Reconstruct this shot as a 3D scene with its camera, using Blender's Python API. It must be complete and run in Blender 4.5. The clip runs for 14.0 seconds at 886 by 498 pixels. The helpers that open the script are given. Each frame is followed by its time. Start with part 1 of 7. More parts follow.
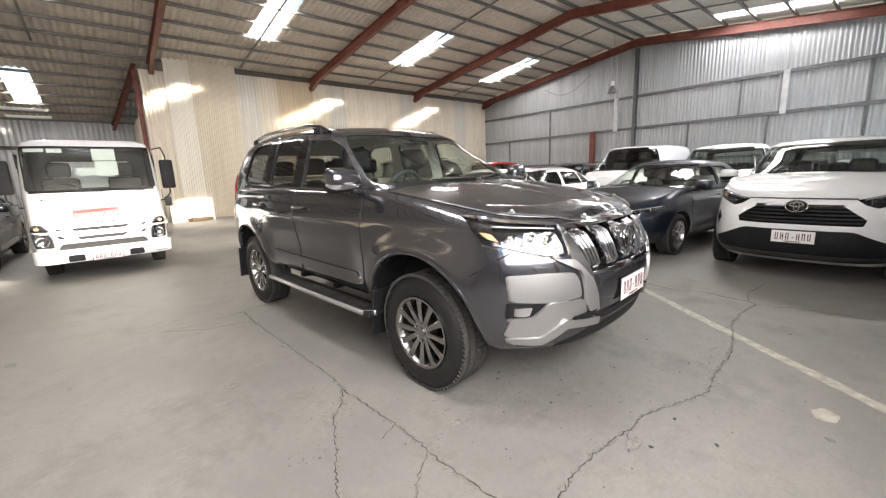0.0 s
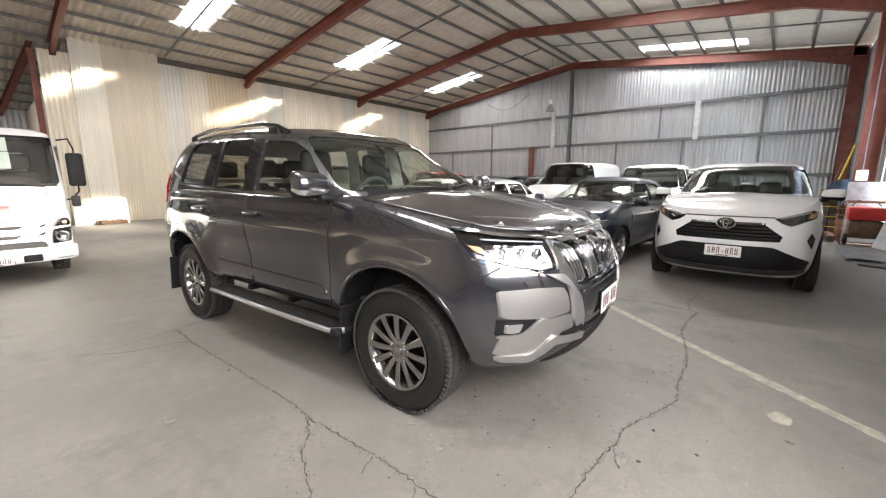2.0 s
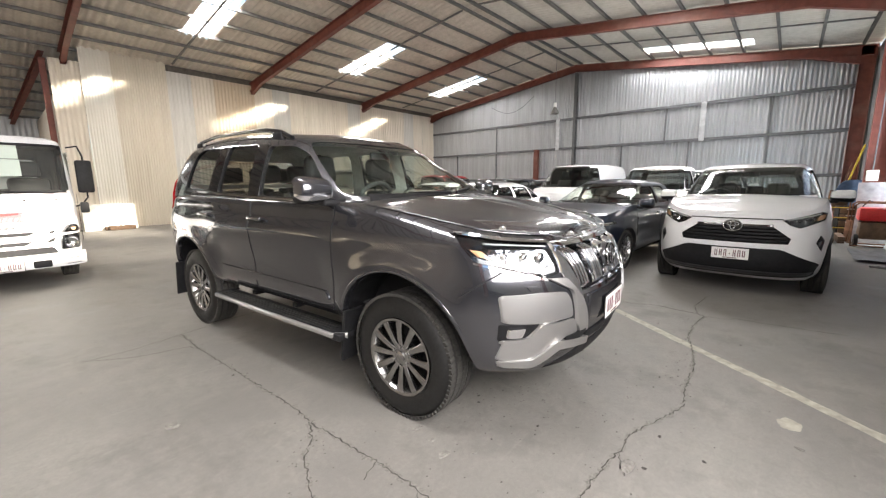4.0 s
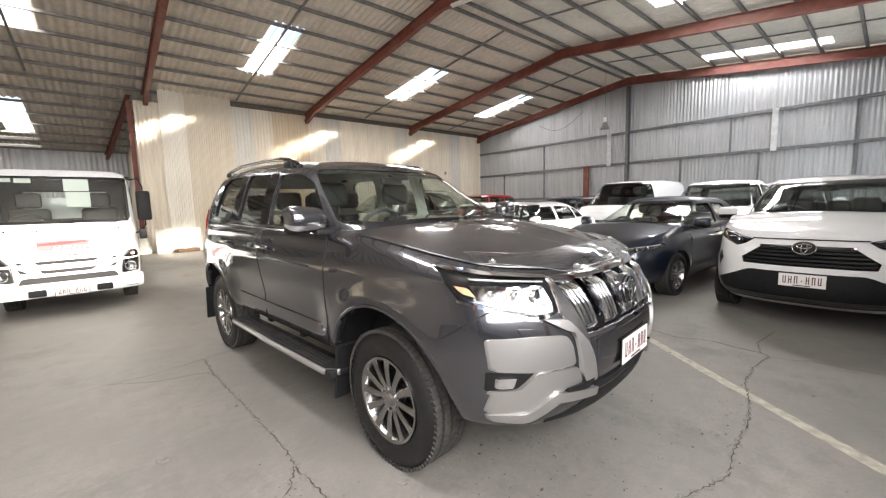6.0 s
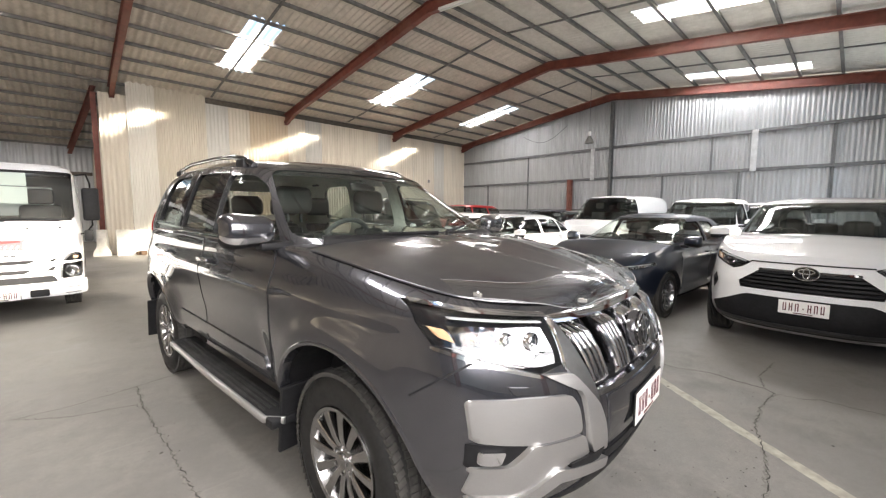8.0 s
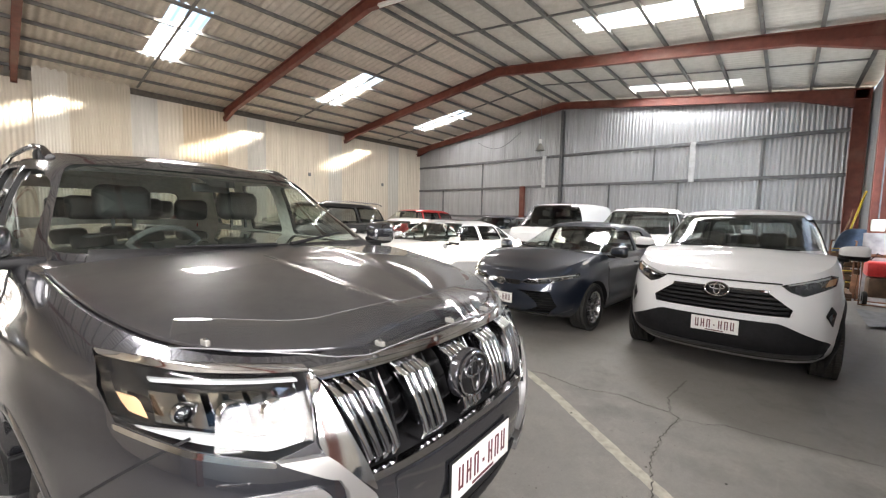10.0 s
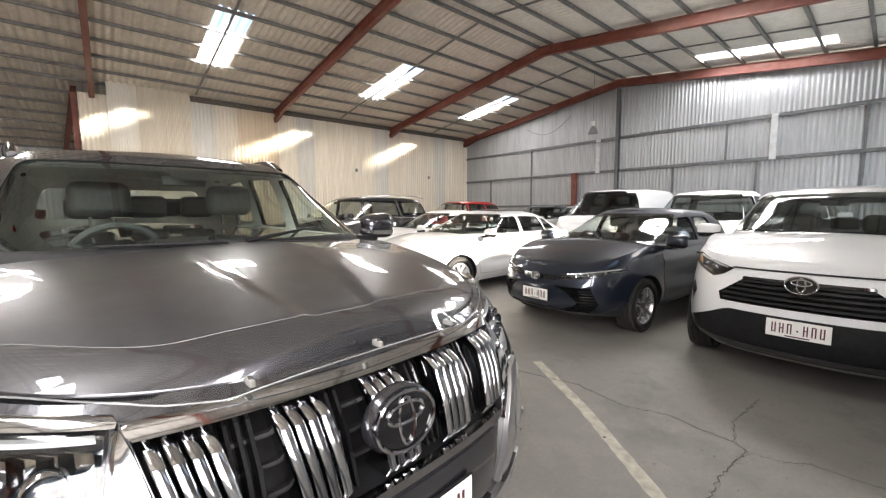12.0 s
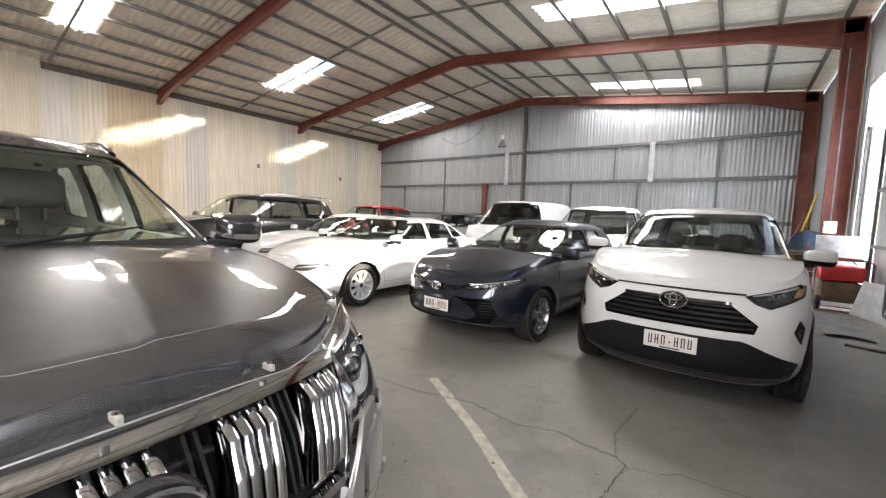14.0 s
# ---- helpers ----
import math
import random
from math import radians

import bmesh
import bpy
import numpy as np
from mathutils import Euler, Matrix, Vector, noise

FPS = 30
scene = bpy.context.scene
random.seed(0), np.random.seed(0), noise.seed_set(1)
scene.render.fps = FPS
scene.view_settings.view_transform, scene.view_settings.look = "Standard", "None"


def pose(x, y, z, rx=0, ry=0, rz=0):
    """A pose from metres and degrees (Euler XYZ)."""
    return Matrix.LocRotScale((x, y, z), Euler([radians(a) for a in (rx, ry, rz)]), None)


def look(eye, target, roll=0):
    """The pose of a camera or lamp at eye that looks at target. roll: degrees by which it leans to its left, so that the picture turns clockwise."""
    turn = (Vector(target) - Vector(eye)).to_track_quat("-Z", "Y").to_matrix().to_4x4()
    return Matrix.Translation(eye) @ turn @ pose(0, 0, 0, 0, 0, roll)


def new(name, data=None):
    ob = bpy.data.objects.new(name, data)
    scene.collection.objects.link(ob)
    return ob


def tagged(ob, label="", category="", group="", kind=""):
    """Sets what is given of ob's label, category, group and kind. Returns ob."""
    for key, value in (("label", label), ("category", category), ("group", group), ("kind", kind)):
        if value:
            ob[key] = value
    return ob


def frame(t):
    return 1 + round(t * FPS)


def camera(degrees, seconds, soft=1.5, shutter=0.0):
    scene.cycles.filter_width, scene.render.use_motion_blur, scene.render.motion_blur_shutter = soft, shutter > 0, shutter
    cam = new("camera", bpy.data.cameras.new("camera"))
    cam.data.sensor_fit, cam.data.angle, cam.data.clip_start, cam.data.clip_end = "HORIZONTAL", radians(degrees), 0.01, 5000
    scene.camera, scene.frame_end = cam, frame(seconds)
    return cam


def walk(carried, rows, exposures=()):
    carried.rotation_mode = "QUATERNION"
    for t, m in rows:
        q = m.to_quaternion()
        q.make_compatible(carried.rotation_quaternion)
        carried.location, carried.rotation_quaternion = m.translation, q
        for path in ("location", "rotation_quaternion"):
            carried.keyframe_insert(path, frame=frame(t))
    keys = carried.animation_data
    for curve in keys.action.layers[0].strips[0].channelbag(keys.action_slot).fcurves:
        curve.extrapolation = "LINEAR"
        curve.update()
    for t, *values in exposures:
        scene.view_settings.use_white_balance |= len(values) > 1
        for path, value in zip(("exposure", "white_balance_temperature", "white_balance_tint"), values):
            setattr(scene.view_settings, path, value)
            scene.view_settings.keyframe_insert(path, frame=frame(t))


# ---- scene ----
# ---- camera and walk: seconds, eye, target, roll ----
cam = camera(97.3, 14.0, soft=1.25)
ROWS = [
    (0, (-1.411, -1.925, 1.396), (-0.141, -0.428, 1.014), -2.2),
    (0.5, (-1.437, -1.801, 1.396), (-0.057, -0.409, 1.002), -1.0),
    (1, (-1.49, -1.689, 1.397), (-0.018, -0.39, 1.016), -0.0),
    (1.5, (-1.494, -1.659, 1.399), (-0.005, -0.378, 1.024), 0.1),
    (2, (-1.496, -1.647, 1.401), (0.001, -0.368, 1.055), 0.0),
    (4.5, (-1.461, -1.666, 1.413), (0.005, -0.344, 1.094), -0.8),
    (5, (-1.254, -1.701, 1.425), (0.155, -0.306, 1.166), -1.3),
    (5.5, (-1.131, -1.75, 1.437), (0.2, -0.277, 1.194), -1.7),
    (6, (-1.091, -1.756, 1.447), (0.213, -0.256, 1.218), -1.6),
    (6.5, (-1.019, -1.688, 1.443), (0.32, -0.224, 1.188), -0.9),
    (7, (-0.919, -1.567, 1.459), (0.448, -0.127, 1.22), -0.2),
    (7.5, (-0.863, -1.483, 1.471), (0.534, -0.069, 1.248), 0.3),
    (8, (-0.786, -1.462, 1.47), (0.59, -0.022, 1.282), 0.3),
    (8.5, (-0.631, -1.536, 1.487), (0.751, -0.099, 1.336), 0.5),
    (9, (-0.443, -1.64, 1.509), (1.051, -0.319, 1.359), 1.0),
    (9.2, (-0.371, -1.66, 1.509), (1.164, -0.386, 1.357), 1.3),
    (11.5, (0.405, -1.559, 1.486), (1.743, -0.086, 1.286), -0.0),
    (12, (0.469, -1.608, 1.481), (1.771, -0.103, 1.278), -0.5),
    (12.5, (0.5, -1.622, 1.472), (1.833, -0.149, 1.237), -0.9),
    (13, (0.541, -1.643, 1.471), (1.984, -0.277, 1.244), -0.7),
    (13.5, (0.63, -1.623, 1.466), (2.195, -0.395, 1.257), 0.6),
    (14, (0.804, -1.545, 1.488), (2.401, -0.352, 1.317), 2.0),
]
walk(cam, [(t, look(eye, target, roll)) for t, eye, target, roll in ROWS])

# ---- daylight ----
SUN_WAY = Vector((-0.70, 1.0, -0.47)).normalized()
world = bpy.data.worlds.new("daylight")
scene.world = world
world.use_nodes = True
wn = world.node_tree
sky = wn.nodes.new("ShaderNodeTexSky")
sky.sky_type, sky.sun_disc = "NISHITA", False
sky.sun_elevation = math.asin(-SUN_WAY.z)
sky.sun_rotation = math.atan2(-SUN_WAY.x, -SUN_WAY.y)
back = wn.nodes["Background"]
back.inputs["Strength"].default_value = 0.05
wn.links.new(sky.outputs[0], back.inputs["Color"])
sun = new("sun", bpy.data.lights.new("sun", "SUN"))
sun.data.energy, sun.data.angle, sun.data.color = 5.0, radians(4.2), (1.0, 0.9, 0.76)
sun.matrix_world = look((20, -25, 12), Vector((20, -25, 12)) + SUN_WAY)


DAY = 0.50  # daylight through the openings against the direct sun


def daylight_panel(name, place, toward, sx, sy, watts, color=(1.0, 0.948, 0.925)):
    lamp = new(name, bpy.data.lights.new(name, "AREA"))
    lamp.data.shape, lamp.data.size, lamp.data.size_y = "RECTANGLE", sx, sy
    lamp.data.energy, lamp.data.color = watts * DAY, color
    lamp.matrix_world = look(place, Vector(place) + Vector(toward))
    return lamp


scene.view_settings.exposure = 3.12
# ---- materials ----


class Nodes:
    """Small helper to chain shader nodes."""

    def __init__(self, name):
        self.m = bpy.data.materials.new(name)
        self.m.use_nodes = True
        self.t = self.m.node_tree
        self.b = self.t.nodes["Principled BSDF"]
        self.out = self.t.nodes["Material Output"]
        self.co = self.t.nodes.new("ShaderNodeTexCoord").outputs["Object"]

    def n(self, kind, **values):
        node = self.t.nodes.new(kind)
        for k, v in values.items():
            node.inputs[k.replace("_", " ")].default_value = v
        return node

    def link(self, a, b):
        self.t.links.new(a, b)

    def scaled(self, sx, sy, sz):
        node = self.t.nodes.new("ShaderNodeMapping")
        node.inputs["Scale"].default_value = (sx, sy, sz)
        self.link(self.co, node.inputs["Vector"])
        return node.outputs[0]

    def noise(self, scale, detail=4.0, rough=0.55, vec=None):
        node = self.n("ShaderNodeTexNoise", Scale=scale, Detail=detail, Roughness=rough)
        self.link(vec or self.co, node.inputs["Vector"])
        return node.outputs["Fac"]

    def ramp(self, fac, *stops):
        node = self.t.nodes.new("ShaderNodeValToRGB")
        el = node.color_ramp.elements
        while len(el) < len(stops):
            el.new(0.5)
        for e, (p, c) in zip(el, stops):
            e.position = p
            e.color = c if len(c) == 4 else (*c, 1)
        self.link(fac, node.inputs["Fac"])
        return node.outputs["Color"]

    def mix(self, fac, a, b, mode="MIX"):
        node = self.t.nodes.new("ShaderNodeMix")
        node.data_type, node.blend_type = "RGBA", mode
        for sock, v in ((node.inputs[0], fac), (node.inputs[6], a), (node.inputs[7], b)):
            if isinstance(v, (int, float)):
                sock.default_value = v
            elif isinstance(v, tuple):
                sock.default_value = v if len(v) == 4 else (*v, 1)
            else:
                self.link(v, sock)
        return node.outputs[2]

    def bump(self, height, strength=0.3, distance=0.01):
        node = self.n("ShaderNodeBump", Strength=strength, Distance=distance)
        self.link(height, node.inputs["Height"])
        self.link(node.outputs[0], self.b.inputs["Normal"])

    def set(self, **values):
        for k, v in values.items():
            sock = self.b.inputs[k.replace("_", " ")]
            if hasattr(v, "is_output"):
                self.link(v, sock)
            else:
                sock.default_value = v if not (isinstance(v, tuple) and len(v) == 3) else (*v, 1)
        return self


def plain(name, color, rough=0.5, metal=0.0, grain=0.12, scale=30.0, coat=0.0, spec=0.5):
    """A painted, moulded or cast surface with faint mottling and a little dust."""
    k = Nodes(name)
    f = k.noise(scale, 3)
    lo = tuple(c * (1 - grain) for c in color)
    hi = tuple(min(1, c * (1 + grain)) for c in color)
    k.set(Base_Color=k.ramp(f, (0.3, lo), (0.7, hi)), Metallic=metal, Coat_Weight=coat, Coat_Roughness=0.04, Specular_IOR_Level=spec)
    r = k.ramp(k.noise(scale * 0.31, 3), (0.3, (rough * 0.85,) * 3), (0.75, (min(1, rough * 1.15),) * 3))
    k.link(r, k.b.inputs["Roughness"])
    return k.m


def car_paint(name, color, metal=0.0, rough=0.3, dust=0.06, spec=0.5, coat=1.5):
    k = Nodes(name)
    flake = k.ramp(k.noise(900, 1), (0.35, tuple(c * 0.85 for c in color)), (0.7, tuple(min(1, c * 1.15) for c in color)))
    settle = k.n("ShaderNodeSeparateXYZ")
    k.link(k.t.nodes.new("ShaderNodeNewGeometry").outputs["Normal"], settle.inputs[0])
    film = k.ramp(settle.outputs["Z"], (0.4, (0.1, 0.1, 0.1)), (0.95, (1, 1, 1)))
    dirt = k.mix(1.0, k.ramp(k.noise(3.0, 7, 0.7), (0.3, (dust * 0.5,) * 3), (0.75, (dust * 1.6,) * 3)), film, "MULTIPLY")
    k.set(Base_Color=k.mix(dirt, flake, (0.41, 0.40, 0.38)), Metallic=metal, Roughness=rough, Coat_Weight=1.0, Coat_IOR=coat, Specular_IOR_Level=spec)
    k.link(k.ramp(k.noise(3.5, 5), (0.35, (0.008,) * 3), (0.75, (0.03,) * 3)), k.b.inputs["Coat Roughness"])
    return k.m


def glass(name, tint, rough=0.0, haze=0.0):
    k = Nodes(name)
    k.set(Base_Color=tint, Roughness=rough, Transmission_Weight=1.0, IOR=1.45, Alpha=1.0)
    # thin pane: clear straight-through with a glossy face
    tr = k.n("ShaderNodeBsdfTransparent", Color=(*tint, 1))
    gl = k.n("ShaderNodeBsdfGlossy", Color=(1, 1, 1, 1), Roughness=0.01)
    face_on = k.n("ShaderNodeLayerWeight", Blend=0.5)
    fifth = k.t.nodes.new("ShaderNodeMath")
    fifth.operation = "POWER"
    fifth.inputs[1].default_value = 5.0
    k.link(face_on.outputs["Facing"], fifth.inputs[0])
    gloss = k.t.nodes.new("ShaderNodeMath")
    gloss.operation = "MULTIPLY_ADD"
    gloss.inputs[1].default_value, gloss.inputs[2].default_value = 0.9, 0.05
    k.link(fifth.outputs[0], gloss.inputs[0])
    mx = k.t.nodes.new("ShaderNodeMixShader")
    k.link(gloss.outputs[0], mx.inputs[0])
    k.link(tr.outputs[0], mx.inputs[1])
    k.link(gl.outputs[0], mx.inputs[2])
    last = mx.outputs[0]
    if haze:
        df = k.n("ShaderNodeBsdfDiffuse", Color=(0.42, 0.41, 0.39, 1))
        mh = k.t.nodes.new("ShaderNodeMixShader")
        k.link(k.ramp(k.noise(3, 1), (0.3, (haze * 0.7,) * 3), (0.75, (haze * 1.4,) * 3)), mh.inputs[0])
        k.link(last, mh.inputs[1])
        k.link(df.outputs[0], mh.inputs[2])
        last = mh.outputs[0]
    k.link(last, k.out.inputs["Surface"])
    return k.m


def corrugated(name, base, stain, rust, rough=0.45, metal=0.5, lines=0.0):
    k = Nodes(name)
    rnd = k.t.nodes.new("ShaderNodeObjectInfo").outputs["Random"]
    streak = k.noise(1.6, 6, 0.7, k.scaled(3.0, 3.0, 0.18))
    blot = k.noise(0.55, 5, 0.6)
    c = k.mix(k.ramp(streak, (0.38, (0, 0, 0)), (0.7, (1, 1, 1))), base, stain)
    c = k.mix(k.ramp(rnd, (0, (0, 0, 0)), (1, (0.35, 0.35, 0.35))), c, tuple(v * 0.72 for v in base))
    c = k.mix(k.ramp(blot, (0.60, (0, 0, 0)), (0.78, (0.5, 0.5, 0.5))), c, rust)
    k.set(Base_Color=c, Metallic=metal)
    k.link(k.ramp(k.noise(4, 5), (0.3, (rough * 0.8,) * 3), (0.75, (min(1, rough * 1.3),) * 3)), k.b.inputs["Roughness"])
    k.bump(k.noise(40, 4), 0.15, 0.004)
    return k.m


def concrete_floor(name):
    """Dusty slab: broad stains, worn blotches, fine grit, pits and faint drag marks."""
    k = Nodes(name)
    big = k.noise(0.35, 6, 0.6)
    mid = k.noise(1.7, 8, 0.7)
    fine = k.noise(42, 6, 0.75)
    grit = k.noise(190, 3, 0.7)
    c = k.ramp(big, (0.32, (0.135, 0.128, 0.118)), (0.68, (0.212, 0.201, 0.185)))
    c = k.mix(k.ramp(mid, (0.45, (0, 0, 0)), (0.66, (0.8, 0.8, 0.8))), c, (0.25, 0.236, 0.214))
    c = k.mix(k.ramp(k.noise(0.9, 6, 0.72), (0.54, (0, 0, 0)), (0.70, (0.85, 0.85, 0.85))), c, (0.100, 0.095, 0.087))
    c = k.mix(k.ramp(k.noise(6.5, 8, 0.75), (0.50, (0, 0, 0)), (0.68, (0.45, 0.45, 0.45))), c, (0.13, 0.122, 0.11))
    c = k.mix(k.ramp(fine, (0.35, (0.4, 0.4, 0.4)), (0.62, (0, 0, 0))), c, (0.14, 0.132, 0.12))
    c = k.mix(k.ramp(grit, (0.58, (0, 0, 0)), (0.72, (0.45, 0.45, 0.45))), c, (0.32, 0.305, 0.28))
    drag = k.noise(2.2, 5, 0.6, k.scaled(0.5, 9.0, 1.0))
    c = k.mix(k.ramp(drag, (0.62, (0, 0, 0)), (0.72, (0.3, 0.3, 0.3))), c, (0.27, 0.255, 0.23))
    for scale, reach, tone in ((9.0, 0.055, (0.09, 0.082, 0.074)), (31.0, 0.10, (0.12, 0.112, 0.10))):
        speck = k.t.nodes.new("ShaderNodeTexVoronoi")
        speck.inputs["Scale"].default_value = scale
        k.link(k.co, speck.inputs["Vector"])
        c = k.mix(k.ramp(speck.outputs["Distance"], (0.0, (0.6, 0.6, 0.6)), (reach, (0, 0, 0))), c, tone)
    k.set(Base_Color=c)
    k.link(k.ramp(mid, (0.3, (0.42,) * 3), (0.75, (0.68,) * 3)), k.b.inputs["Roughness"])
    k.bump(k.mix(0.35, k.mix(0.4, fine, grit), mid), 0.45, 0.008)
    return k.m


def red_oxide(name):
    k = Nodes(name)
    c = k.ramp(k.noise(5, 6), (0.3, (0.125, 0.032, 0.022)), (0.7, (0.205, 0.058, 0.038)))
    c = k.mix(k.ramp(k.noise(1.3, 6), (0.52, (0, 0, 0)), (0.75, (0.5, 0.5, 0.5))), c, (0.24, 0.15, 0.11))
    k.set(Base_Color=c, Roughness=0.55)
    k.bump(k.noise(60, 3), 0.1, 0.003)
    return k.m


M = {}
M["floor"] = concrete_floor("dusty_concrete")
M["crack"] = plain("crack_dirt", (0.055, 0.050, 0.044), 0.95, grain=0.4)
M["crack_edge"] = plain("crack_spall", (0.185, 0.176, 0.16), 0.95, grain=0.35, scale=70)
M["line"] = plain("worn_line_paint", (0.37, 0.345, 0.29), 0.8, grain=0.25, scale=14)
M["wall_back"] = corrugated("galvanised_sheet", (0.50, 0.52, 0.54), (0.36, 0.37, 0.38), (0.30, 0.26, 0.22), 0.42, 0.55)
M["wall_left"] = corrugated("weathered_cream_sheet", (0.72, 0.655, 0.55), (0.56, 0.495, 0.405), (0.50, 0.34, 0.19), 0.55, 0.05)
M["wall_pale"] = corrugated("pale_new_sheet", (0.78, 0.745, 0.67), (0.66, 0.615, 0.535), (0.55, 0.44, 0.3), 0.5, 0.05)
M["wall_tan"] = corrugated("tan_sheet", (0.62, 0.56, 0.46), (0.52, 0.455, 0.36), (0.50, 0.36, 0.22), 0.5, 0.05)
M["wall_rust"] = corrugated("rust_washed_sheet", (0.64, 0.53, 0.39), (0.52, 0.40, 0.27), (0.42, 0.25, 0.12), 0.55, 0.05)
M["wall_grey"] = corrugated("grey_cream_sheet", (0.62, 0.60, 0.55), (0.48, 0.46, 0.42), (0.42, 0.34, 0.25), 0.5, 0.1)
M["roof"] = corrugated("aged_roof_sheet", (0.66, 0.60, 0.52), (0.50, 0.45, 0.38), (0.2, 0.15, 0.1), 0.5, 0.12)
M["roof_pale"] = corrugated("pale_roof_sheet", (0.68, 0.655, 0.60), (0.56, 0.535, 0.485), (0.3, 0.25, 0.2), 0.5, 0.1)
M["red"] = red_oxide("red_oxide_steel")
M["purlin"] = plain("grey_galvanised_purlin", (0.17, 0.165, 0.155), 0.6, 0.3, 0.25, 8)
# dark girt timber; its colour also gives the shade over the partition
M["girt_and_gap_dark"] = plain("dark_timber_and_gap_shade", (0.10, 0.085, 0.07), 0.7, 0, 0.3, 8)
M["girt"] = plain("grey_girt", (0.16, 0.165, 0.17), 0.55, 0.4, 0.25, 8)
M["post_pale"] = plain("pale_galvanised_post", (0.55, 0.57, 0.58), 0.45, 0.4, 0.15, 6)
M["black"] = plain("black_plastic", (0.010, 0.010, 0.011), 0.55, grain=0.25, spec=0.25)
M["black_gloss"] = plain("gloss_black", (0.008, 0.008, 0.009), 0.08, grain=0.1, coat=0.5)
M["rubber"] = plain("tyre_rubber", (0.011, 0.0108, 0.0105), 0.55, grain=0.3, scale=60, spec=0.35)
M["chrome"] = plain("chrome", (0.64, 0.64, 0.65), 0.07, 1.0, 0.04)
M["alloy"] = plain("machined_alloy", (0.34, 0.335, 0.33), 0.24, 1.0, 0.1)
M["alloy_bright"] = plain("bright_alloy", (0.62, 0.62, 0.63), 0.25, 1.0, 0.08)
M["alloy_dark"] = plain("dark_alloy", (0.10, 0.10, 0.105), 0.4, 0.8, 0.1)
M["alloy_light"] = plain("light_alloy", (0.72, 0.72, 0.72), 0.35, 0.4, 0.05)
M["silver"] = car_paint("satin_silver_paint", (0.42, 0.415, 0.41), 0.85, 0.40, 0.03)
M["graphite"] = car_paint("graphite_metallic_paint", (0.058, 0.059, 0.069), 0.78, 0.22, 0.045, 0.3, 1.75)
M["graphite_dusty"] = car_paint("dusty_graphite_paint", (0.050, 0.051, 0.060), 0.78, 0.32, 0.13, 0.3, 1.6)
M["white_paint"] = car_paint("white_car_paint", (0.78, 0.785, 0.79), 0.0, 0.35, 0.015)
M["blue_grey"] = car_paint("blue_black_metallic_paint", (0.020, 0.027, 0.044), 0.6, 0.32, 0.02, 0.2, 1.7)
M["black_paint"] = car_paint("black_car_paint", (0.008, 0.008, 0.009), 0.1, 0.3, 0.01)
M["red_paint"] = car_paint("red_car_paint", (0.42, 0.02, 0.022), 0.1, 0.3, 0.03)
M["truck_white"] = car_paint("white_truck_paint", (0.74, 0.75, 0.76), 0.0, 0.4, 0.02)
M["glass"] = glass("clear_glass", (0.84, 0.93, 0.88))
M["glass_dark"] = glass("tinted_glass", (0.52, 0.54, 0.53))
M["glass_mid"] = glass("lightly_tinted_glass", (0.86, 0.90, 0.88))
M["glass_screen"] = glass("shaded_screen_glass", (0.74, 0.79, 0.76))
# truck windscreen: a bright light haze is put into the pane's colour
M["truck_glass"] = glass("hazed_truck_glass", (0.86, 0.93, 0.89), haze=0.07)
M["tread"] = plain("dusty_tread_rubber", (0.036, 0.034, 0.031), 0.85, grain=0.3, scale=40)
M["lens"] = glass("clear_lens", (0.93, 0.95, 0.96))
M["acrylic"] = glass("clear_acrylic", (0.95, 0.95, 0.955))
M["trim"] = plain("dark_interior_trim", (0.026, 0.026, 0.027), 0.7, grain=0.2)
M["seat"] = plain("dark_grey_seat", (0.017, 0.017, 0.018), 0.6, grain=0.25, scale=12)
M["lining"] = plain("pale_headliner", (0.68, 0.67, 0.62), 0.9)
M["plate"] = plain("white_plate", (0.80, 0.79, 0.76), 0.4, grain=0.04)
M["maroon"] = plain("maroon_lettering", (0.085, 0.008, 0.014), 0.5)
M["amber"] = plain("amber_lens", (0.62, 0.36, 0.20), 0.15, grain=0.1)
M["tail_red"] = plain("red_lens", (0.35, 0.01, 0.012), 0.12, grain=0.1, coat=0.5)
M["paper"] = plain("white_paper", (0.8, 0.8, 0.78), 0.8, grain=0.03)
M["concrete"] = plain("whitewashed_concrete", (0.62, 0.60, 0.55), 0.85, grain=0.18, scale=6)
M["rust"] = plain("rusty_steel", (0.16, 0.075, 0.04), 0.85, grain=0.4, scale=9)
M["yellow"] = plain("yellow_paint", (0.55, 0.38, 0.03), 0.5, grain=0.2)
M["red_plastic"] = plain("red_enamel", (0.48, 0.025, 0.025), 0.35, grain=0.12)
M["grey_cloth"] = plain("grey_tarpaulin", (0.36, 0.36, 0.37), 0.8, grain=0.25, scale=6)
M["blue_cloth"] = plain("blue_grey_plastic", (0.13, 0.19, 0.30), 0.6, grain=0.25, scale=6)
M["brown"] = plain("brown_plastic_mesh", (0.10, 0.06, 0.035), 0.8, grain=0.35, scale=8)
M["white_plastic"] = plain("white_plastic", (0.75, 0.75, 0.73), 0.4, grain=0.05)
M["sign_red"] = plain("red_sign_vinyl", (0.45, 0.03, 0.03), 0.5, grain=0.05)
M["sign_dark"] = plain("dark_sign_vinyl", (0.10, 0.10, 0.11), 0.5, grain=0.1)
M["grit"] = plain("dark_grit", (0.085, 0.078, 0.068), 0.95, grain=0.4, scale=90)
M["asphalt"] = plain("asphalt", (0.055, 0.054, 0.052), 0.9, grain=0.3, scale=4)


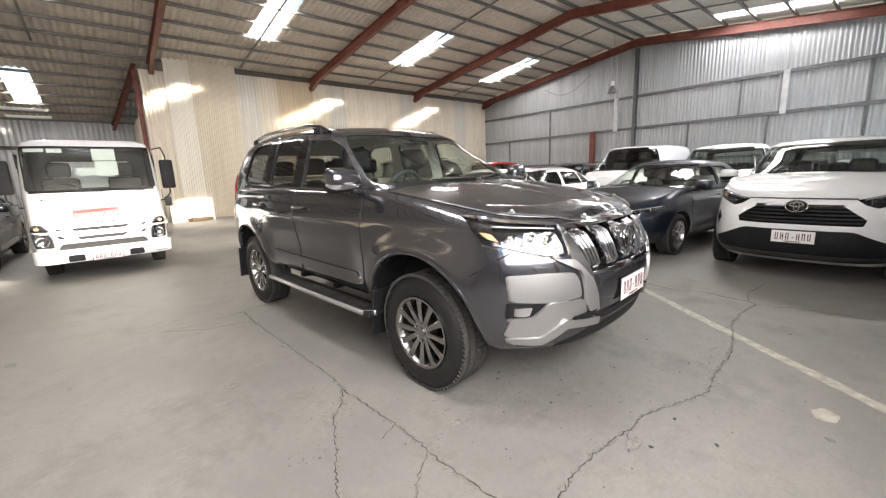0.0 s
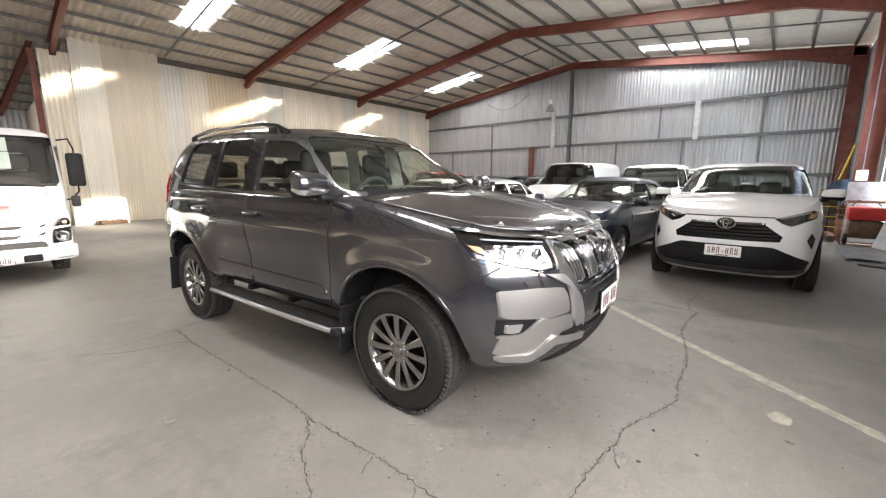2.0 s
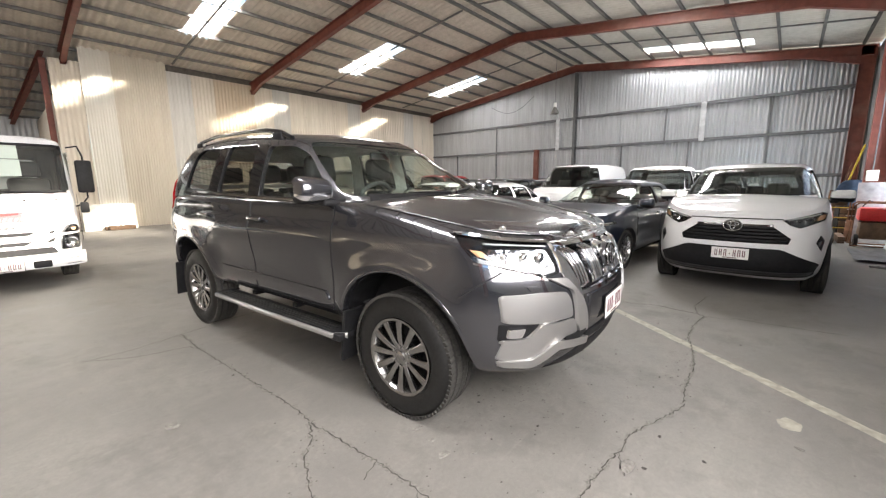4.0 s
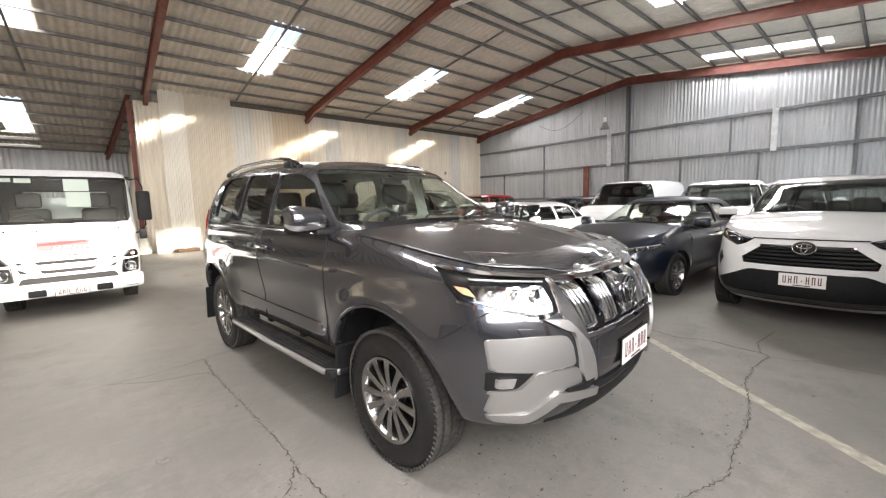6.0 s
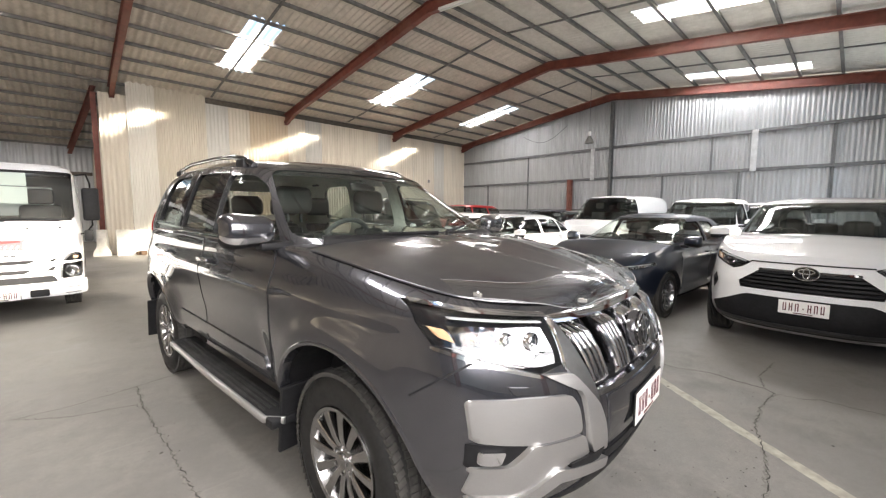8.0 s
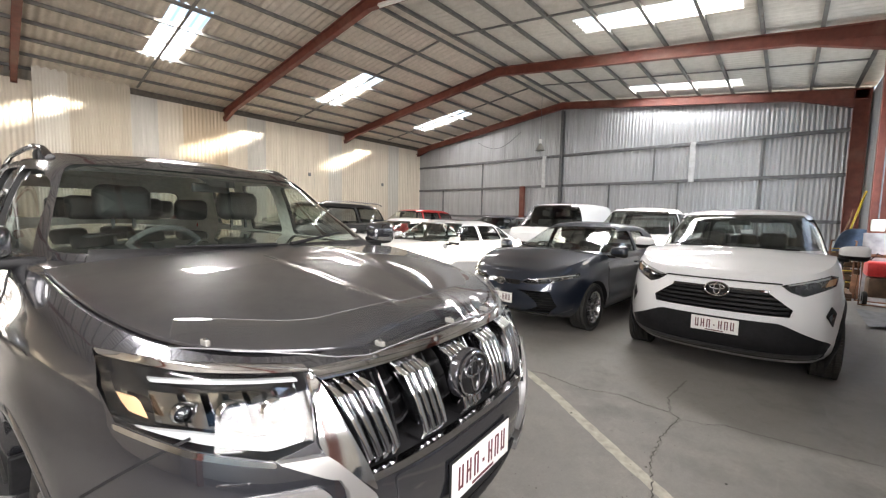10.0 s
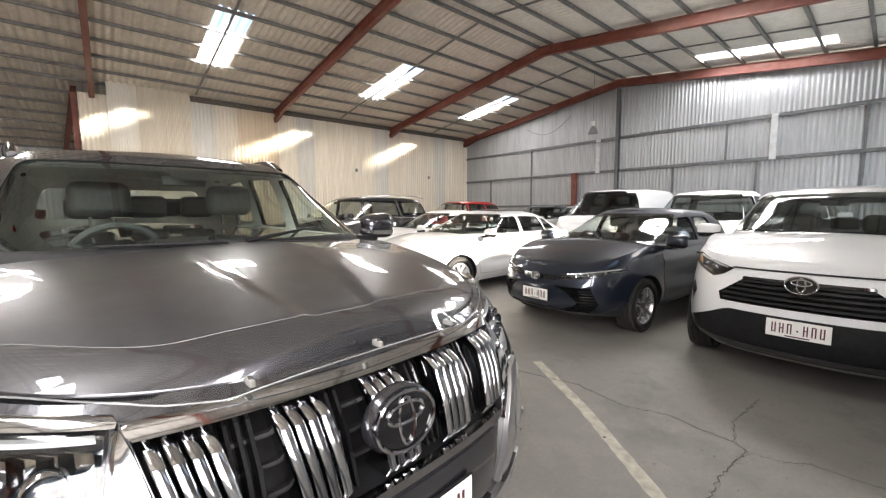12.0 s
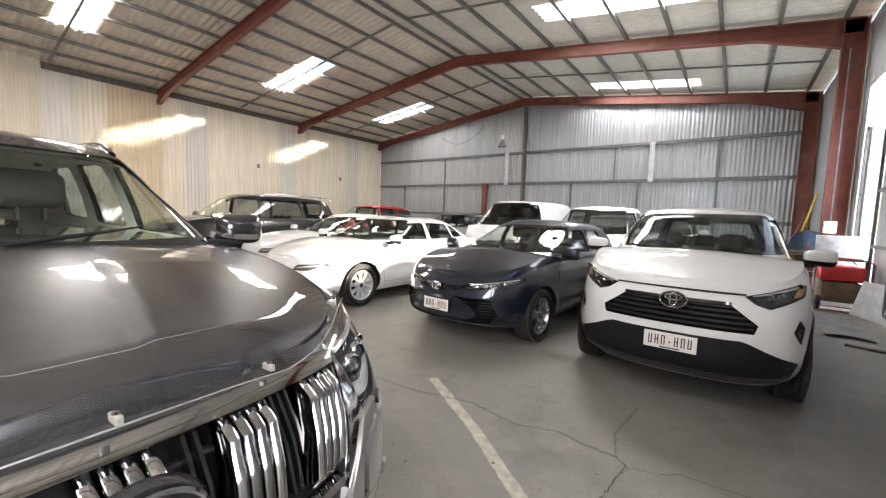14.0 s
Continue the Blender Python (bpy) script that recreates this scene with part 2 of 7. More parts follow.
def skylight_material():
    k = Nodes("translucent_fibreglass")
    tr = k.n("ShaderNodeBsdfTransparent", Color=(0.97, 0.97, 0.95, 1))
    tl = k.n("ShaderNodeBsdfTranslucent", Color=(0.95, 0.95, 0.92, 1))
    mx = k.n("ShaderNodeMixShader", Fac=0.13)
    k.link(tr.outputs[0], mx.inputs[1])
    k.link(tl.outputs[0], mx.inputs[2])
    k.link(mx.outputs[0], k.out.inputs["Surface"])
    return k.m


M["translucent"] = skylight_material()
# ---- mesh helpers ----
def mesh_of(bm, material, smooth=None):
    me = bpy.data.meshes.new("mesh")
    bmesh.ops.recalc_face_normals(bm, faces=bm.faces[:])
    bm.to_mesh(me)
    bm.free()
    for m in material if isinstance(material, (list, tuple)) else [material]:
        me.materials.append(m)
    if smooth is not None:
        for p in me.polygons:
            p.use_smooth = True
        me.set_sharp_from_angle(angle=radians(smooth))
    return me


def part(name, bm, material, parent=None, label="", smooth=None):
    """Links a bmesh as one mesh object under a thing or under a part."""
    ob = new(name, mesh_of(bm, material, smooth))
    ob.parent = parent
    if label:
        ob["label"] = label
    return ob


def thing(name, label, category, m=None, group="", kind=""):
    ob = new(name)
    ob.empty_display_size = 0.1
    if m is not None:
        ob.matrix_world = m
    return tagged(ob, label, category, group, kind)


def box(bm, x0, x1, y0, y1, z0, z1, bevel=0.0, m=None, segments=2):
    r = bmesh.ops.create_cube(bm, size=1.0)
    vs = r["verts"]
    for v in vs:
        v.co = Vector((x0 + (v.co.x + 0.5) * (x1 - x0), y0 + (v.co.y + 0.5) * (y1 - y0), z0 + (v.co.z + 0.5) * (z1 - z0)))
    if bevel:
        es = list({e for v in vs for e in v.link_edges})
        r = bmesh.ops.bevel(bm, geom=es, offset=bevel, segments=segments, affect="EDGES", profile=0.5)
        vs = list({v for f in r["faces"] for v in f.verts} | {v for v in vs if v.is_valid})
    if m is not None:
        bmesh.ops.transform(bm, matrix=m, verts=[v for v in vs if v.is_valid])
    return bm


def boxed(*args, **kw):
    return box(bmesh.new(), *args, **kw)


def grid(bm, rows, close=False, mat=0):
    """Faces between rows of equal length."""
    vr = [[bm.verts.new(p) for p in row] for row in rows]
    n = len(rows[0])
    for a, b in zip(vr, vr[1:]):
        for i in range(n if close else n - 1):
            j = (i + 1) % n
            try:
                f = bm.faces.new((a[i], a[j], b[j], b[i]))
                f.material_index = mat
            except ValueError:
                pass
    return vr


def tube(bm, pts, r, sides=8, cap=True):
    """A round bar along a polyline."""
    pts = [Vector(p) for p in pts]
    rows = []
    up = Vector((0, 0, 1))
    for i, p in enumerate(pts):
        d = (pts[min(i + 1, len(pts) - 1)] - pts[max(i - 1, 0)]).normalized()
        a = d.cross(up)
        if a.length < 1e-3:
            a = d.cross(Vector((1, 0, 0)))
        a.normalize()
        b = d.cross(a).normalized()
        rr = r[i] if isinstance(r, (list, tuple)) else r
        rows.append([p + rr * (math.cos(k * 2 * math.pi / sides) * a + math.sin(k * 2 * math.pi / sides) * b) for k in range(sides)])
    vr = grid(bm, rows, close=True)
    if cap:
        bm.faces.new(vr[0])
        bm.faces.new(vr[-1])
    return bm


def lathe(bm, profile, steps=48, axis="y", mat=0, closed=False):
    """Turns a profile of (radius, offset) round an axis."""
    rows = []
    for k in range(steps):
        a = 2 * math.pi * k / steps
        row = []
        for r, h in profile:
            c, s = r * math.cos(a), r * math.sin(a)
            row.append((c, h, s) if axis == "y" else (c, s, h) if axis == "z" else (h, c, s))
        rows.append(row)
    rows.append(rows[0])
    vr = grid(bm, rows, mat=mat, close=closed)
    bmesh.ops.remove_doubles(bm, verts=bm.verts[:], dist=1e-5)
    return bm


def pchip(xs, ys):
    """A smooth curve through points, without overshoot."""
    xs, ys = np.array(xs, float), np.array(ys, float)
    h, d = np.diff(xs), np.diff(ys) / np.diff(xs)
    m = np.zeros_like(xs)
    for i in range(1, len(xs) - 1):
        if d[i - 1] * d[i] > 0:
            w1, w2 = 2 * h[i] + h[i - 1], h[i] + 2 * h[i - 1]
            m[i] = (w1 + w2) / (w1 / d[i - 1] + w2 / d[i])
    m[0], m[-1] = d[0], d[-1]

    xs, ys, h, m = xs.tolist(), ys.tolist(), h.tolist(), m.tolist()
    last = len(h) - 1

    def f(x):
        x = min(max(x, xs[0]), xs[-1])
        i = 0
        while i < last and x > xs[i + 1]:
            i += 1
        t = (x - xs[i]) / h[i]
        q, c = t * t, t * t * t
        return (2 * c - 3 * q + 1) * ys[i] + (c - 2 * q + t) * h[i] * m[i] + (3 * q - 2 * c) * ys[i + 1] + (c - q) * h[i] * m[i + 1]

    return f


def rounded(poly, r, k=4):
    """A polygon with its corners rounded."""
    out = []
    n = len(poly)
    for i in range(n):
        a, b, c = (np.array(poly[(i + d) % n], float) for d in (-1, 0, 1))
        la, lc = np.linalg.norm(a - b), np.linalg.norm(c - b)
        q = min(r, la * 0.45, lc * 0.45)
        p0, p1 = b + (a - b) / la * q, b + (c - b) / lc * q
        for j in range(k + 1):
            t = j / k
            out.append(tuple((1 - t) ** 2 * p0 + 2 * t * (1 - t) * b + t * t * p1))
    return out


def spans(poly, n):
    """Columns (u, low, high) across a polygon whose every column is one span."""
    us = sorted({round(p[0], 5) for p in poly})
    u0, u1 = us[0], us[-1]
    cols = sorted(set([u0 + (u1 - u0) * (0.5 - 0.5 * math.cos(math.pi * i / n)) * 1.0 for i in range(n + 1)]))
    out = []
    for u in cols:
        q = min(max(u, u0 + 1e-4 * (u1 - u0)), u1 - 1e-4 * (u1 - u0))
        vs = []
        for (ax, az), (bx, bz) in zip(poly, poly[1:] + poly[:1]):
            if (ax - q) * (bx - q) <= 0 and ax != bx:
                vs.append(az + (bz - az) * (q - ax) / (bx - ax))
        if len(vs) >= 2:
            out.append((u, min(vs), max(vs)))
    return out


def skin(poly, place, depth=0.0, n=14, k=6, bm=None, mat=0):
    """A panel with the outline poly, laid on a surface: place(u, v, d) gives a point d metres inside it."""
    bm = bm or bmesh.new()
    rows = [[place(u, lo + (hi - lo) * j / k, 0.0) for j in range(k + 1)] for u, lo, hi in spans(poly, n)]
    vr = grid(bm, rows, mat=mat)
    if depth:
        sp = spans(poly, n)
        border = [(i, 0) for i in range(len(sp))] + [(len(sp) - 1, j) for j in range(1, k + 1)] + [(i, k) for i in range(len(sp) - 2, -1, -1)] + [(0, j) for j in range(k - 1, 0, -1)]
        inner = []
        for i, j in border:
            u, lo, hi = sp[i]
            inner.append(bm.verts.new(place(u, lo + (hi - lo) * j / k, depth)))
        outer = [vr[i][j] for i, j in border]
        for a in range(len(border)):
            b = (a + 1) % len(border)
            try:
                f = bm.faces.new((outer[a], outer[b], inner[b], inner[a]))
                f.material_index = mat
            except ValueError:
                pass
    return bm


def prism(poly, place_a, place_b):
    """A solid between two copies of an outline."""
    bm = bmesh.new()
    a = [bm.verts.new(place_a(u, v)) for u, v in poly]
    b = [bm.verts.new(place_b(u, v)) for u, v in poly]
    bm.faces.new(a)
    bm.faces.new(b[::-1])
    for i in range(len(a)):
        j = (i + 1) % len(a)
        bm.faces.new((a[i], b[i], b[j], a[j]))
    bmesh.ops.recalc_face_normals(bm, faces=bm.faces[:])
    return bm


def cut_once(ob, cutters, solver):
    for c in cutters:
        md = ob.modifiers.new("cut", "BOOLEAN")
        md.operation, md.solver, md.object = "DIFFERENCE", solver, c
        if solver == "EXACT":
            md.material_mode = "TRANSFER"
    me = bpy.data.meshes.new_from_object(ob.evaluated_get(bpy.context.evaluated_depsgraph_get()))
    ob.modifiers.clear()
    return me, sum(p.area for p in me.polygons)


def carve(ob, cutters, material, careful=False):
    """Cuts solids out of a mesh object; the cut faces take the material. careful: one by one."""
    made = []
    for bm in cutters:
        c = bpy.data.objects.new("cutter", mesh_of(bm, material))
        scene.collection.objects.link(c)
        c.parent = ob.parent
        made.append(c)
    for group in ([[c] for c in made] if careful else [made]):
        for solver in ("EXACT", "FAST"):
            before = sum(p.area for p in ob.data.polygons)
            me, after = cut_once(ob, group, solver)
            if 0.3 * before < after < 1.8 * before and abs(after - before) > 1e-4:
                ob.data = me
                break
    for c in made:
        bpy.data.objects.remove(c)
    for p in ob.data.polygons:
        p.use_smooth = True
    ob.data.set_sharp_from_angle(angle=radians(32))
    return ob


def lettering(text, size, material, parent, m, name="lettering", depth=0.001):
    cu = bpy.data.curves.new("text", "FONT")
    cu.body, cu.size, cu.extrude = text, size, depth
    cu.align_x, cu.align_y = "CENTER", "CENTER"
    t = bpy.data.objects.new("text", cu)
    scene.collection.objects.link(t)
    me = bpy.data.meshes.new_from_object(t.evaluated_get(bpy.context.evaluated_depsgraph_get()))
    bpy.data.objects.remove(t)
    me.materials.clear()
    me.materials.append(material)
    ob = new(name, me)
    ob.parent = parent
    ob.matrix_local = m
    return ob


# ---- the shed ----
EAVE, RIDGE, RIDGE_Y, SLOPE = 5.75, 6.94, 6.4, 0.128
WL, WB, WR, WE = 15.72, 17.45, -3.35, -10.0  # left wall y, back wall x, right wall y, near end wall x
FAR_Y = 23.0


def roof_z(y):
    """Height of the roof; the lean-to past the partition falls more steeply."""
    return RIDGE - SLOPE * abs(min(y, WL) - RIDGE_Y) - 0.19 * max(0, y - WL)


def rib(u, pitch, amp):
    return amp * math.cos(2 * math.pi * u / pitch)


def sheet_mesh(width, height, pitch, amp, material, thick=0.004, top=None):
    """One corrugated sheet: u along +x, ribs upright, its face towards -y."""
    bm = bmesh.new()
    n = max(4, round(width / pitch) * 6)
    front = [(width * i / n, -rib(width * i / n, pitch, amp), 0) for i in range(n + 1)]
    rows = [front, [(x, y, height if top is None else top(x)) for x, y, _ in front]]
    vr = grid(bm, rows)
    back = grid(bm, [[(x, y + thick, z) for x, y, z in r] for r in rows])
    for i in range(n):
        bm.faces.new((vr[1][i], vr[1][i + 1], back[1][i + 1], back[1][i]))
    return mesh_of(bm, material, 60)


def setting(name, label, category="structure", me=None):
    return tagged(new(name, me), label, category, kind="structure")


ground = setting("ground", "dark grey asphalt yard outside the shed", "ground", mesh_of(boxed(-400, 400, -400, 400, -0.6, -0.05), M["asphalt"]))
floor = setting("floor", "dusty grey cracked concrete warehouse floor", "floor", mesh_of(boxed(WE - 0.3, WB + 0.3, WR - 0.6, FAR_Y + 0.3, -0.3, 0.0), M["floor"]))

# roof sheets with openings for the skylights
SKYLIGHTS = [(2.95, 3.85, 9.7, 13.05), (8.75, 9.65, 9.8, 13.1), (14.45, 15.4, 10.1, 13.3), (-3.5, -2.75, 17.8, 21.2),
             (15.85, 16.7, -0.25, 3.3), (9.72, 10.55, -0.65, 2.75), (-2.7, -1.9, 9.7, 13.0), (-2.0, -1.2, -0.6, 2.8)]


def roof_mesh(y0, y1, material):
    bm = bmesh.new()
    pitch, per = 0.19, 6
    xs = [WE + i * pitch / per for i in range(int((WB + 0.2 - WE) / pitch * per) + 1)]
    cuts = sorted({y0, y1} | ({WL} if y1 > WL else set()) | {y for s in SKYLIGHTS for y in s[2:] if y0 < y < y1})
    vr = {}
    for yi, y in enumerate(cuts):
        for xi, x in enumerate(xs):
            vr[yi, xi] = bm.verts.new((x, y, roof_z(y) + 0.032 + rib(x, pitch, 0.028)))
    for yi in range(len(cuts) - 1):
        ym = (cuts[yi] + cuts[yi + 1]) / 2
        for xi in range(len(xs) - 1):
            xm = (xs[xi] + xs[xi + 1]) / 2
            if not any(a < xm < b and c < ym < d for a, b, c, d in SKYLIGHTS):
                bm.faces.new((vr[yi, xi], vr[yi, xi + 1], vr[yi + 1, xi + 1], vr[yi + 1, xi]))
    return mesh_of(bm, material, 60)


ceiling_left = setting("ceiling_left", "aged grey corrugated steel roof sheets", "ceiling", roof_mesh(RIDGE_Y, FAR_Y + 0.3, M["roof"]))
ceiling_right = setting("ceiling_right", "pale corrugated steel roof sheets", "ceiling", roof_mesh(WR - 0.05, RIDGE_Y, M["roof_pale"]))
for x0, x1, y0, y1 in SKYLIGHTS:
    bm = bmesh.new()
    n = 24
    rows = [[(x0 - 0.05 + (x1 - x0 + 0.1) * i / n, y, roof_z(y) + 0.042 + rib(x0 + (x1 - x0) * i / n, 0.19, 0.028)) for i in range(n + 1)] for y in (y0 - 0.05, y1 + 0.05)]
    grid(bm, rows)
    setting("skylight", "bright translucent corrugated roof skylight", "skylight", mesh_of(bm, M["translucent"], 60))

# portal frames of red steel
FRAMES = [-5.2, 0.45, 6.2, 11.92, 17.2]


def beam_mesh(a, b, depth, wide, up=Vector((0, 0, 1)), flange=0.016, web=0.01):
    """An I-section from a to b; its top flange lies on that line."""
    a, b = Vector(a), Vector(b)
    d = (b - a).normalized()
    side = d.cross(up).normalized()
    top = side.cross(d).normalized()
    bm = bmesh.new()

    def slab(s0, s1, t0, t1):
        rows = []
        for p in (a, b):
            rows.append([p + side * s + top * t for s, t in ((s0, t0), (s1, t0), (s1, t1), (s0, t1))])
        vr = grid(bm, rows, close=True)
        bm.faces.new(vr[0])
        bm.faces.new(vr[1])

    slab(-wide / 2, wide / 2, -flange, 0)
    slab(-wide / 2, wide / 2, -depth, -depth + flange)
    slab(-web / 2, web / 2, -depth + flange, -flange)
    return bm


for x in FRAMES:
    fr = thing("portal_frame", "red oxide steel portal frame of rafters and columns", "steel frame", group="portal frames", kind="structure")
    drop = 0.115
    far = WL if x < 0.3 else WL + 0.25
    part("rafter", beam_mesh((x, RIDGE_Y, RIDGE - drop), (x, far, roof_z(far) - drop), 0.30, 0.15), M["red"], fr)
    part("rafter", beam_mesh((x, RIDGE_Y, RIDGE - drop), (x, WR + 0.1, roof_z(WR) - drop), 0.30, 0.15), M["red"], fr)
    # haunch at the right-hand eave
    bm = bmesh.new()
    z0 = roof_z(WR) - drop - 0.3
    hp = [(WR + 0.4, z0 + 0.05), (WR + 1.9, roof_z(WR + 1.9) - drop - 0.29), (WR + 0.4, z0 - 0.22)]
    rows = [[(x + s, y, z) for y, z in hp] for s in (-0.07, 0.07)]
    vr = grid(bm, rows, close=True)
    bm.faces.new(vr[0]), bm.faces.new(vr[1])
    part("haunch", bm, M["red"], fr)
    part("column", beam_mesh((x, WR + 0.42, 0), (x, WR + 0.42, roof_z(WR) - drop), 0.36, 0.18, up=Vector((0, 1, 0))), M["red"], fr)
    bm = bmesh.new()
    if x > 0.3:
        hp = [(WL + 0.02, roof_z(WL) - drop - 0.30), (WL - 1.2, roof_z(WL - 1.2) - drop - 0.29), (WL + 0.02, roof_z(WL) - drop - 0.46), (WL - 0.10, roof_z(WL) - drop - 0.46)]
        rows = [[(x + s, y, z) for y, z in hp] for s in (-0.07, 0.07)]
        vr = grid(bm, rows, close=True)
        bm.faces.new(vr[0]), bm.faces.new(vr[1])
        part("bracket", bm, M["red"], fr)
    else:
        bm.free()
        part("rafter", beam_mesh((x, WL, roof_z(WL) - drop), (x, FAR_Y, roof_z(FAR_Y) - drop), 0.30, 0.15), M["red"], fr)
        part("column", beam_mesh((x, FAR_Y - 0.5, 0), (x, FAR_Y - 0.5, roof_z(FAR_Y) - drop), 0.3, 0.16, up=Vector((0, 1, 0))), M["red"], fr)

lean = thing("lean_to_frame", "red oxide steel rafter and post of the lean-to bay", "steel frame", kind="structure")
part("rafter", beam_mesh((0.02, WL + 0.3, roof_z(WL + 0.3) - 0.15), (-0.62, FAR_Y - 0.1, roof_z(FAR_Y) - 0.15), 0.24, 0.15), M["red"], lean)
part("column", beam_mesh((0.0, WL + 0.42, 0), (0.0, WL + 0.42, roof_z(WL) - 0.42), 0.2, 0.14, up=Vector((0, 1, 0))), M["red"], lean)

# purlins along the shed
ys = [RIDGE_Y + 0.22 + i * 1.02 for i in range(17)] + [RIDGE_Y - 0.22 - i * 1.02 for i in range(10)]
for y in ys:
    if y > FAR_Y:
        continue
    wide = 0.065
    s = 1 if y > RIDGE_Y else -1
    bm = bmesh.new()
    z = roof_z(y)
    box(bm, WE, WB, y - 0.008, y + 0.008, z - 0.075, z)
    box(bm, WE, WB, y - 0.008, y + wide, z - 0.080, z - 0.075)
    box(bm, WE, WB, y - 0.008, y + wide, z - 0.006, z + 0.002)
    tagged(part("purlin", bm, M["purlin"]), "grey steel purlin under the roof sheets", "purlin", "roof purlins", "structure")
for x in [(a + b) / 2 for a, b in zip(FRAMES, FRAMES[1:])]:
    for s, far in ((1, WL - 0.3), (-1, WR + 0.4)):
        bm = bmesh.new()
        y1 = far
        y0 = RIDGE_Y + s * 0.3
        rows = [[(x + a, y, roof_z(y) - 0.085 + b) for a, b in ((-0.03, 0), (0.03, 0), (0.03, 0.035), (-0.03, 0.035))] for y in (y0, y1)]
        vr = grid(bm, rows, close=True)
        bm.faces.new(vr[0]), bm.faces.new(vr[1])
        tagged(part("purlin_bridging", bm, M["purlin"]), "grey steel bridging between roof purlins", "bridging", "purlin bridging", "structure")

# back wall: sheets, girts and posts
wall_back = setting("wall_back", "grey galvanised corrugated steel back wall", "wall")
w = 0.762
n = int((WL - WR) / w) + 1
pitch = 0.127
for i in range(n):
    y0 = WR + i * w
    y1 = min(WL + 0.1, y0 + w)
    me = sheet_mesh(y1 - y0, 6.0, pitch, 0.014, M["wall_back"], top=lambda u, y0=y0: roof_z(y0 + u) - 0.02)
    ob = new("sheet", me)
    ob.matrix_world = pose(WB + (0.002 if i % 2 else -0.003), y0, 0, 0, 0, 90) @ Matrix.Scale(-1, 4, (0, 1, 0))
    ob.parent = wall_back
for z, a, b in ((4.46, WR, WL), (3.08, WR, WL), (1.6, WR, WL)):
    tagged(part("girt", boxed(WB - 0.09, WB - 0.02, a + 0.1, b - 0.05, z - 0.055, z + 0.055, 0.004), M["girt"]), "grey steel wall girt across the back wall", "girt", "wall girts", "structure")
tagged(part("gable_post", beam_mesh((WB - 0.03, RIDGE_Y, 0), (WB - 0.03, RIDGE_Y, RIDGE - 0.45), 0.16, 0.12, up=Vector((1, 0, 0))), M["girt"]), "grey steel post in the gable wall", "post", "", "structure")
for y in (1.18, 7.25):
    tagged(part("gable_strut", boxed(WB - 0.15, WB - 0.095, y - 0.09, y + 0.09, 3.02, 4.5, 0.005), M["post_pale"]), "pale galvanised strut between two wall girts", "strut", "gable struts", "structure")
for y, z0, z1 in ((10.9, 0, 4.46), (13.7, 0, 3.08), (2.5, 3.08, 4.46), (4.2, 0, 3.08), (1.6, 0, 3.08), (-0.9, 0, 4.46)):
    tagged(part("wall_stud", boxed(WB - 0.075, WB - 0.015, y - 0.03, y + 0.03, z0, z1), M["girt"]), "thin grey steel stud on the back wall", "stud", "wall studs", "structure")
tagged(part("short_post", boxed(WB - 0.3, WB - 0.1, 8.23, 8.45, 0, 3.1, 0.01), M["red"]), "short red steel post by the back wall", "post", "", "structure")

# left wall: uneven cream sheets
wall_left = setting("wall_left", "weathered cream corrugated steel partition wall", "wall")
tops = [(0.1, 0.82, 5.32, "wall_left", 0.0), (0.82, 1.6, 5.88, "wall_pale", -0.05), (1.6, 3.17, 5.90, "wall_tan", -0.025)]
x = 3.17
k = 0
while x < WB - 0.05:
    tops.append((x, min(x + 0.78, WB), 5.52, "wall_rust" if k in (2, 3) else "wall_left" if k % 5 else "wall_grey", 0.0 if k % 2 else 0.006))
    x += 0.78
    k += 1
for x0, x1, h, mat, dy in tops:
    ob = new("sheet", sheet_mesh(x1 - x0, h, 0.127 if x0 < 0.5 or x0 > 3 else 0.076, 0.014 if x0 < 0.5 or x0 > 3 else 0.008, M[mat]))
    ob.matrix_world = pose(x0, WL + dy, 0)
    ob.parent = wall_left
# shade of the open gap under the roof, built as a dark strip
tagged(part("wall_cap", boxed(3.2, WB - 0.1, WL + 0.05, WL + 0.11, 5.50, 5.74), M["girt_and_gap_dark"]), "dark strip standing for the shaded gap above the partition wall", "wall board", "", "structure")
# far bay beyond the partition, with a low sheeted wall
bm = bmesh.new()
grid(bm, [[(WE + i * 0.03, FAR_Y + rib(WE + i * 0.03, 0.19, 0.018), z) for i in range(int((0.3 - WE) / 0.03))] for z in (0, roof_z(FAR_Y) - 0.045)])
setting("wall_far", "dark corrugated steel wall of the far bay", "wall", mesh_of(bm, M["wall_back"], 60))
setting("wall_return", "plain sheeted return wall of the far bay", "wall", mesh_of(boxed(0.14, 0.20, WL + 0.03, FAR_Y, 0, 4.2), M["wall_left"]))
setting("wall_end", "plain sheeted end wall of the shed", "wall", mesh_of(boxed(WE - 0.1, WE, WR, FAR_Y, 0, 6.9), M["wall_left"]))
tagged(part("girt", boxed(WE, 0.1, FAR_Y - 0.12, FAR_Y - 0.03, 3.05, 3.2), M["girt_and_gap_dark"]), "dark girt on the far bay wall", "girt", "wall girts", "structure")

